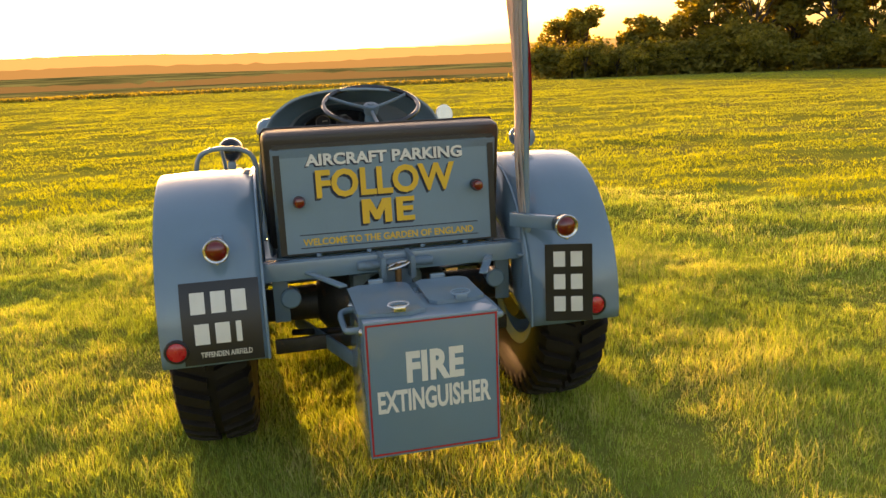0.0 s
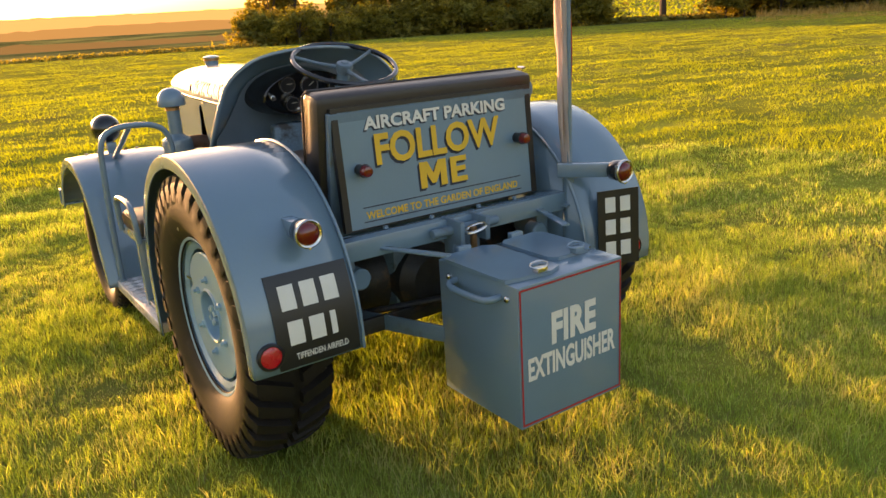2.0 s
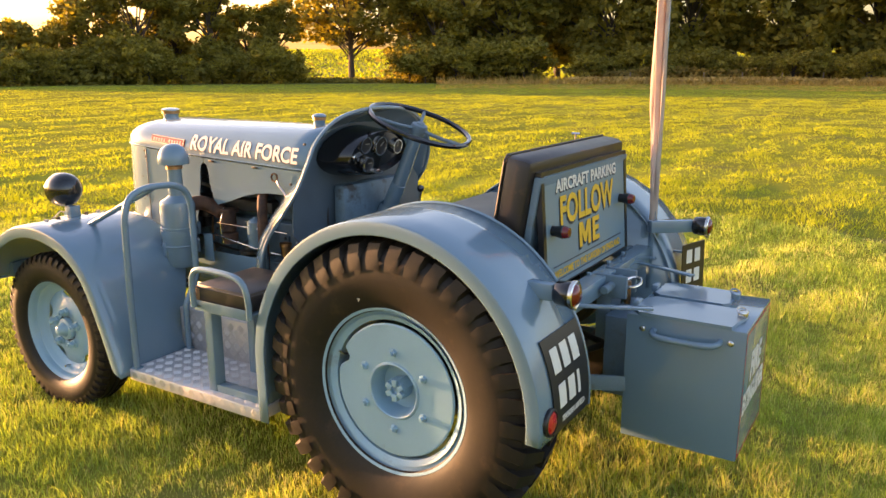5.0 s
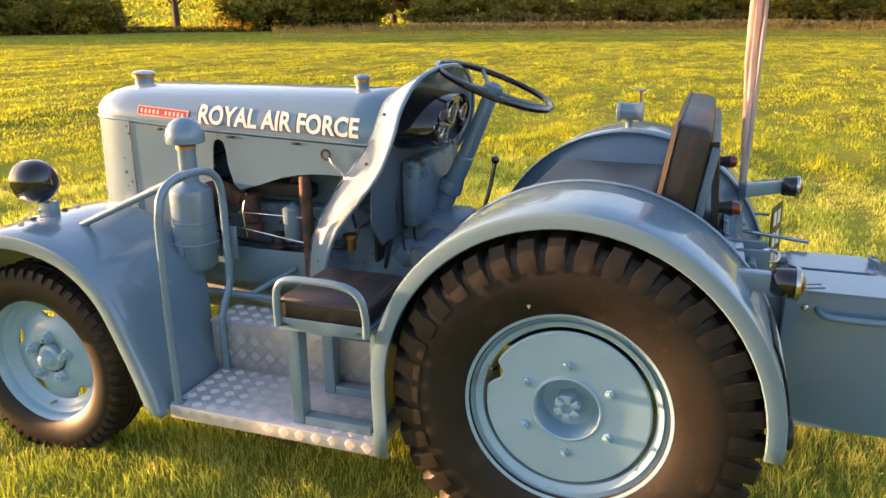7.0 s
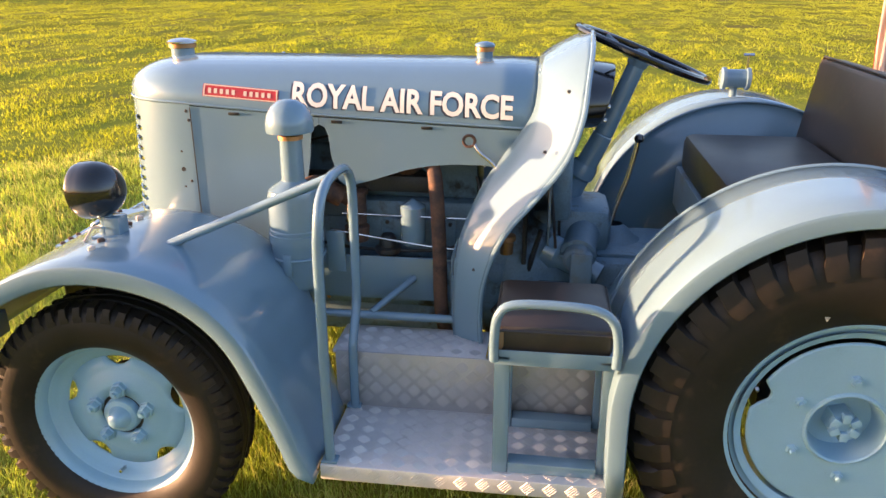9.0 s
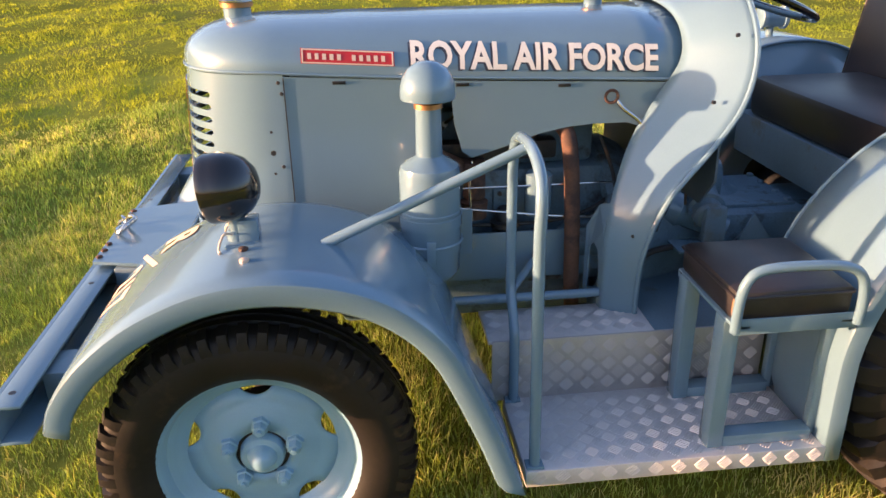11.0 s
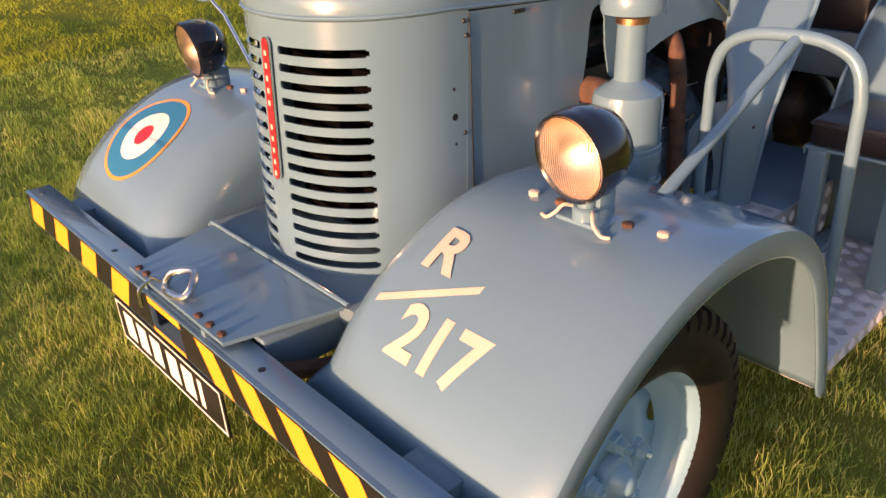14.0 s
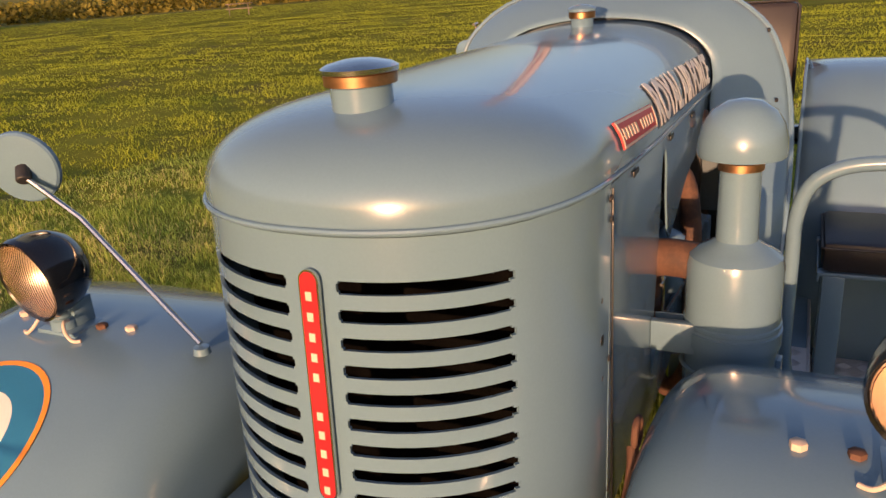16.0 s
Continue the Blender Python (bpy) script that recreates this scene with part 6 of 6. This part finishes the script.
for x, s in ((X0, -1), (X1, 1)):
    part("handle", tube(B(), smooth_line([(x, -0.715, 0.722), (x + s * 0.032, -0.722, 0.718), (x + s * 0.046, -0.76, 0.712), (x + s * 0.046, -0.90, 0.712), (x + s * 0.032, -0.942, 0.718), (x, -0.95, 0.722)], 5), 0.012, 12), paint, xbox)
    for y in (-0.675, -0.985):
        part("rivet", lathe(B(), [(0, 0.012), (s * 0.006, 0.011), (s * 0.010, 0.006), (s * 0.010, 0)], (x, y, 0.724), (1, 0, 0), 14), chrome, xbox)
FACE = flat_frame(((X0 + X1) / 2, Y0 - 0.001, Z0), (1, 0, 0), (0, 0, 1))
w2, hh = (X1 - X0) / 2, Z1 - Z0
for u0, u1, v0, v1 in ((-w2 + 0.006, -w2 + 0.012, 0.010, hh - 0.010), (w2 - 0.012, w2 - 0.006, 0.010, hh - 0.010), (-w2 + 0.012, w2 - 0.012, 0.010, 0.016), (-w2 + 0.012, w2 - 0.012, hh - 0.016, hh - 0.010)):
    part("red_line", lay(rect(B(), u0, u1, v0, v1), FACE, 0, 0.0006), red_paint, xbox)
part("lettering", lay(letters("FIRE", 0.100, 0.045, 1.05, width=0.198), lambda u, v, w: FACE(u + 0.005, v + 0.268, w), 0, 0.0008), white_paint, xbox, "white block lettering")
part("lettering", lay(letters("EXTINGUISHER", 0.074, 0.032, 1.0, width=0.392), lambda u, v, w: FACE(u, v + 0.165, w), 0, 0.0008), white_paint, xbox, "white block lettering")

# flag pole and furled flag
POLE = Vector((0.545, -0.470, 0))
pole = part("flag_pole", rod(B(), POLE + Vector((0, 0, 0.70)), POLE + Vector((0.01, 0, 2.75)), 0.0155, 16, 0.013), paint, tug, "tall steel flag pole with a furled faded flag")
part("socket", lathe(B(), [(0.66, 0.0), (0.66, 0.024), (0.95, 0.024), (0.955, 0.016)], POLE, (0, 0, 1), 18), paint, pole)
part("bracket", boxed(0.50, 0.60, -0.50, -0.40, 0.800, 0.812, bevel=0.003), paint, pole)
part("strut", tube(B(), [POLE + Vector((0.02, 0, 0.94)), (0.62, -0.54, 0.76)], 0.005, 8), chrome, pole)


def flag_strip(dx, dy, z0, z1, width, mat, seed):
    r = random.Random(seed)
    rows = []
    n = 46
    for k in range(n + 1):
        t = k / n
        z = z0 + (z1 - z0) * t
        sway = 0.012 * math.sin(5 * t + seed) + 0.006 * math.sin(17 * t + seed)
        wd = width * (0.35 + 0.65 * min(1, t * 4 + 0.1)) * (0.85 + 0.2 * math.sin(9 * t + seed * 2))
        row = []
        for j in range(9):
            q = j / 8
            row.append(POLE + Vector((dx * (0.25 + q) * wd + sway * q * 0.6, dy * q * wd + 0.010 * math.sin(q * 11 + t * 6 + seed), z + (0.05 * math.sin(q * 9 + seed) * max(0, 1 - t * 8)))))
        rows.append(row)
    thicken(part("flag_fold", grid(B(), rows), mat, pole, smooth=60), 0.002, 0)


flag_strip(-1.0, 0.35, 0.80, 2.70, 0.046, flag_cloth, 1)
flag_strip(-0.75, -0.5, 0.90, 2.70, 0.040, flag_cloth, 2)
flag_strip(0.85, 0.30, 1.02, 2.70, 0.038, flag_red, 3)
flag_strip(0.80, 0.15, 1.12, 2.70, 0.030, flag_blue, 4)
flag_strip(0.15, 0.9, 1.05, 2.70, 0.022, flag_cloth, 5)
flag_strip(-0.40, 0.85, 1.10, 2.70, 0.052, flag_cloth, 6)
flag_strip(-0.62, 0.62, 1.45, 2.70, 0.040, flag_red, 7)

# drum with a tap on the far mudguard
drum = part("work_lamp", lathe(B(), [(-0.062, 0.0), (-0.062, 0.040), (-0.058, 0.046), (-0.044, 0.046), (-0.042, 0.038), (0.036, 0.038), (0.038, 0.046), (0.052, 0.046), (0.056, 0.040), (0.056, 0)], (0.705, 0.030, 1.240), (0, 1, 0), 30), paint, tug, "small round blue-grey drum lamp on the mudguard")
part("stem", rod(B(), (0.705, 0.030, 1.17), (0.705, 0.030, 1.21), 0.016), paint, drum)
part("tap", tube(B(), [(0.700, -0.015, 1.28), (0.700, -0.015, 1.335)], 0.006, 8), chrome, drum)
part("tap_handle", tube(B(), [(0.700, -0.037, 1.338), (0.700, 0.007, 1.338)], 0.006, 8), chrome, drum)

# ---- front: marks on the mudguards, lamps, mirror, bumper ----
def front_skin(x0, s0, extra=0.0050):
    """The front mudguard's crown: u along -x from x0, v up the slope from s0."""
    def f(u, v, w=0.0):
        p, n = fender_at(s0 + v)
        return Vector((x0 - u, 0, 0)) + p + n * (extra + w)
    return f


marks = part("unit_mark", lay(letters("R", 0.092, 0.03, width=0.080), front_skin(-0.528, 0.343), 8, 0.0006), cream_paint, tug, "cream painted unit mark on the mudguard")
part("slash_line", lay(rect(B(), -0.098, 0.098, -0.008, 0.008), lambda u, v, w, f=front_skin(-0.545, 0.296): f(u, v + u * 0.50, w), 8, 0.0006), cream_paint, marks)
part("lettering", lay(letters("217", 0.100, 0.03, width=0.205), front_skin(-0.630, 0.172), 8, 0.0006), cream_paint, marks)


def ring_sheet(r0, r1, seg=48):
    bm = B()
    a = [bm.verts.new((r0 * math.cos(2 * math.pi * i / seg), r0 * math.sin(2 * math.pi * i / seg), 0)) for i in range(seg)] if r0 else None
    b = [bm.verts.new((r1 * math.cos(2 * math.pi * i / seg), r1 * math.sin(2 * math.pi * i / seg), 0)) for i in range(seg)]
    for i in range(seg):
        j = (i + 1) % seg
        if a:
            bm.faces.new((a[i], a[j], b[j], b[i]))
    if not a:
        bm.faces.new(b)
    return bm


roundel = part("roundel", lay(ring_sheet(0.145, 0.156), front_skin(0.722, 0.318), 16, 0.0006), orange_paint, tug, "round target mark in blue, white and red with an orange edge")
for r0, r1, mat in ((0.088, 0.145, roundel_blue), (0.036, 0.088, white_paint), (0, 0.036, red_paint)):
    part("ring", lay(ring_sheet(r0, r1), front_skin(0.722, 0.318), 16, 0.0006), mat, roundel)


def headlamp(x, turn=0.0):
    ahead = (turn, 1, -0.14)
    c = Vector((x, 2.10 - 0.018, 1.092 - (0.017 if x < 0 else 0.029)))
    shell = lathe(B(), [(0.0202, 0.0764), (0.0239, 0.0810), (0.0129, 0.0837), (0.0037, 0.0819), (-0.0092, 0.0828), (-0.0414, 0.0773), (-0.0690, 0.0626), (-0.0883, 0.0386), (-0.0957, 0.0147), (-0.0966, 0.0000)], c, ahead, 44)
    ob = part("headlamp", shell, black_paint, tug, "round gloss black headlamp with ribbed glass")
    part("reflector", lathe(B(), [(0.0147, 0.0745), (-0.0110, 0.0699), (-0.0368, 0.0515), (-0.0534, 0.0258), (-0.0570, 0.0000)], c, ahead, 40), mirror_silver, ob)
    lens = part("lens", lathe(B(), [(0.0166, 0.0764), (0.0221, 0.0754), (0.0285, 0.0570), (0.0331, 0.0313), (0.0350, 0.0000)], c, ahead, 40), glass, ob, "ribbed clear glass")
    thicken(lens, 0.003, -1)
    lens.visible_shadow = False
    part("bulb", lathe(B(), [(-0.0552, 0.0064), (-0.0368, 0.0064), (-0.0313, 0.0083), (-0.0221, 0.0074), (-0.0184, 0.0000)], c, ahead, 16), dial_white, ob)
    part("stem", rod(B(), c + Vector((0, -0.03, -0.13)), c + Vector((0, -0.03, -0.070)), 0.015, 14, 0.020), paint, ob)
    part("mount_block", boxed(x - 0.026, x + 0.026, 2.000, 2.046, 0.936, 1.000, bevel=0.003), paint, ob)
    base = B()
    box(base, x - 0.05, x + 0.05, 2.000, 2.075, 0.936, 0.949, 0.002)
    rod(base, (x, 2.05, 0.944), (x, 2.05, 0.972), 0.026, 16)
    part("base", base, paint, ob)
    for s in (-1, 1):
        part("wire_bracket", tube(B(), smooth_line([(x + s * 0.020, 2.055, 0.966), (x + s * 0.032, 2.075, 0.972), (x + s * 0.042, 2.085, 0.958), (x + s * 0.060, 2.088, 0.944), (x + s * 0.076, 2.082, 0.943)], 4), 0.0034, 8), cream_paint, ob)
    for dx, dy in ((-0.075, -0.03), (0.075, -0.03), (0.14, -0.03), (-0.14, -0.04)):
        part("bolt", lathe(B(), [(-0.004, 0.011), (0.008, 0.011), (0.010, 0.006), (0.010, 0)], (x + dx, 2.06 + dy, 0.946), (0, 0, 1), 6), cream_paint if abs(dx) > 0.1 else rust, ob)
    return ob


headlamp(-0.693, 0.12)
headlamp(0.727, 0.10)
mc = Vector((0.805, 1.997, 1.245))
mirror_axis = Vector((-0.35, 0.90, -0.15))
mir = part("mirror", lathe(B(), [(-0.010, 0.068), (-0.006, 0.071), (0.002, 0.070), (0.006, 0.066), (0.010, 0.03), (0.011, 0)], mc, mirror_axis, 32), paint, tug, "round rear-view mirror on a bent rod")
part("mirror_glass", lathe(B(), [(-0.0095, 0.068), (-0.0095, 0)], mc, mirror_axis, 32), chrome, mir)
part("clamp", rod(B(), mc + Vector((-0.02, 0.02, -0.02)), mc + Vector((-0.005, 0.004, 0.002)), 0.014, 12), dark_metal, mir)
part("rod", tube(B(), [mc + Vector((-0.012, 0.015, -0.01)), Vector((0.69, 1.990, 1.150)), Vector((0.40, 2.04, 0.955))], 0.0055, 8), chrome, mir)
part("foot", lathe(B(), [(0, 0.016), (0.012, 0.014), (0.014, 0)], (0.40, 2.04, 0.936), (0, 0, 1), 14), paint, mir)

# bumper
bb = B()
for x0, x1, z0, z1 in ((-0.945, -0.045, 0.590, 0.690), (0.115, 1.005, 0.590, 0.690), (-0.0451, 0.1151, 0.590, 0.606), (-0.0451, 0.1151, 0.668, 0.690)):
    box(bb, x0, x1, 2.570, 2.580, z0, z1, 0)
bumper = part("bumper", bb, paint, tug, "channel steel bumper with yellow and black stripes")
for z in (0.682, 0.590):
    part("flange", boxed(-0.945, 1.005, 2.508, 2.5705, z, z + 0.008, bevel=0.002), paint, bumper)
for s in (-0.74, 0.80):
    part("mount", boxed(s - 0.055, s + 0.055, 2.44, 2.522, 0.600, 0.676, bevel=0.004), paint_old, bumper)
for x in (-0.89, -0.33, 0.39, 0.95):
    part("bolt", lathe(B(), [(0, 0.008), (0.0008, 0.008), (0.001, 0)], (x, 2.545, 0.690), (0, 0, 1), 14), plate_black, bumper)
STRIPE = flat_frame((0.03, 2.5808, 0.594), (-1, 0, 0), (0, 0, 1))
for u0, u1, v0, v1 in ((-0.970, -0.087, 0.0, 0.092), (0.077, 0.970, 0.0, 0.092)):
    part("stripe_ground", lay(rect(B(), u0, u1, v0, v1), STRIPE, 0, 0.0005), plate_black, bumper, "black painted face")
for v0, v1 in ((0.0, 0.0115), (0.0745, 0.092)):
    part("stripe", lay(rect(B(), -0.087, 0.077, v0, v1), STRIPE, 0, 0.0005), stripe_yellow, bumper)
u = -0.97
while u < 0.90:
    s = 1 if u < 0 else -1
    sh = 0.05 if u < 0 else 0.06
    band = 0.105 if u < 0 else 0.080
    if -0.20 < u < 0.077:
        u = 0.150
        continue
    b = B()
    vs = [b.verts.new((a, v, 0)) for a, v in ((u + (sh if s < 0 else 0), 0.002), (u + band + (sh if s < 0 else 0), 0.002), (u + band + (sh if s > 0 else 0), 0.090), (u + (sh if s > 0 else 0), 0.090))]
    b.faces.new(vs)
    part("stripe", lay(b, lambda p, q, w: STRIPE(p, q, w + 0.0008), 0, 0.0005), stripe_yellow, bumper)
    u += 2 * band
# black plate added for the shade deep in the tow opening
part("pocket", boxed(-0.060, 0.122, 2.505, 2.511, 0.597, 0.683, bevel=0.001), plate_black, bumper, "black plate standing for shade behind the tow opening")
part("tow_pin", rod(B(), (-0.005, 2.545, 0.597), (-0.005, 2.545, 0.683), 0.017, 18), reflector_red, bumper, "red tow pin inside the opening")
np_plate = part("front_plate", boxed(-0.20, 0.36, 2.578, 2.584, 0.465, 0.588, bevel=0.002), plate_black, tug, "black front number plate with white bars")
PL = flat_frame((0.08, 2.5845, 0.465), (-1, 0, 0), (0, 0, 1))
for u0, u1, v0, v1 in ((-0.275, 0.275, 0.004, 0.009), (-0.275, 0.275, 0.114, 0.119), (-0.275, -0.270, 0.009, 0.114), (0.270, 0.275, 0.009, 0.114)):
    part("border", lay(rect(B(), u0, u1, v0, v1), PL, 0, 0.0006), white_paint, np_plate)
for i in range(6):
    u0 = -0.235 + 0.078 * i + (0.01 if i > 2 else 0)
    part("mark_bar", lay(rect(B(), u0, u0 + (0.055 if i < 5 else 0.02), 0.025, 0.098), PL, 0, 0.0006), white_paint, np_plate)

deck = part("front_deck", slab(B(), [(0.228, 2.568), (-0.228, 2.568), (-0.292, 2.325), (0.292, 2.325)], 0.009, lambda u, v, w=0: Vector((u, v, 0.714 + w))), paint, tug, "flat hinged deck plate before the grille", smooth=0)
part("hinge_rod", tube(B(), [(-0.300, 2.318, 0.717), (0.300, 2.318, 0.717)], 0.0055, 8), paint, deck)
for x in (-0.20, -0.15, -0.10, 0.16, 0.20):
    part("bolt", lathe(B(), [(0, 0.010), (0.007, 0.010), (0.009, 0.006), (0.009, 0)], (x, 2.555, 0.712), (0, 0, 1), 6), rust, deck)
part("shackle", tube(B(), smooth_line([(0.07, 2.55, 0.716), (0.062, 2.53, 0.745), (0.02, 2.50, 0.752), (-0.015, 2.52, 0.742), (-0.02, 2.545, 0.722), (0.02, 2.56, 0.720)], 5, closed=True), 0.0085, 10, closed=True), chrome, deck, "bright plated shackle")
part("chain", tube(B(), smooth_line([(0.08, 2.55, 0.725), (0.10, 2.565, 0.735), (0.12, 2.56, 0.718), (0.125, 2.59, 0.70), (0.12, 2.595, 0.66)], 4), 0.005, 6), chrome, deck)
part("slot", boxed(-0.045, -0.02, 2.50, 2.56, 0.7105, 0.7128, bevel=0.001), plate_black, deck)
ap = B()
box(ap, -0.33, 0.33, 1.95, 2.318, 0.655, 0.706, 0.004)
box(ap, -0.13, 0.13, 2.30, 2.50, 0.60, 0.66, 0.004)
part("front_frame", ap, paint_old, tug)
part("frame_side", boxed(-0.150, -0.130, 2.30, 2.57, 0.60, 0.703, bevel=0.003), paint_old, tug)
part("frame_side", boxed(0.130, 0.150, 2.30, 2.57, 0.60, 0.703, bevel=0.003), paint_old, tug)
for sx in (-0.29, 0.29):
    part("leaf_spring", tube(B(), smooth_line([(sx, 2.50, 0.64), (sx, 2.36, 0.585), (sx, 2.2, 0.55), (sx, 2.045, 0.54)], 5), 0.02, 10), rust, tug)
part("bonnet_hook", tube(B(), smooth_line([(-0.330, 1.934, 0.834), (-0.334, 1.950, 0.815), (-0.334, 1.968, 0.785), (-0.330, 1.985, 0.755)], 4), 0.0095, 10), rust, tug, "rusty spring catch of the side panel")
part("hook_ring", tube(B(), [Vector((-0.334, 1.920 + 0.022 * math.cos(a), 0.853 + 0.022 * math.sin(a))) for a in [2 * math.pi * i / 22 for i in range(22)]], 0.0055, 8, closed=True), rust, tug)


# picnic table far off on the grass
table = thing("picnic_table", at_bearing(139.3, 52).translation, "weathered wooden picnic table far off on the grass", "table")
tm = at_bearing(139.3, 52, 40)
for y in (-0.30, -0.15, 0.0, 0.15, 0.30):
    part("plank", boxed(-0.85, 0.85, y - 0.065, y + 0.065, 0.72, 0.755, bevel=0.004, m=tm), weathered_wood, table)
for y in (-0.68, 0.68):
    part("seat_plank", boxed(-0.85, 0.85, y - 0.11, y + 0.11, 0.42, 0.455, bevel=0.004, m=tm), weathered_wood, table)
for x in (-0.62, 0.62):
    part("cross_bar", boxed(x - 0.02, x + 0.02, -0.75, 0.75, 0.36, 0.42, bevel=0.003, m=tm), weathered_wood, table)
    for s in (-1, 1):
        part("leg", boxed(x + 0.02, x + 0.06, -0.045, 0.045, -0.06, 0.80, bevel=0.003, m=tm @ Matrix.Translation((0, s * 0.62, 0)) @ Matrix.Rotation(radians(s * 31), 4, "X")), weathered_wood, table)
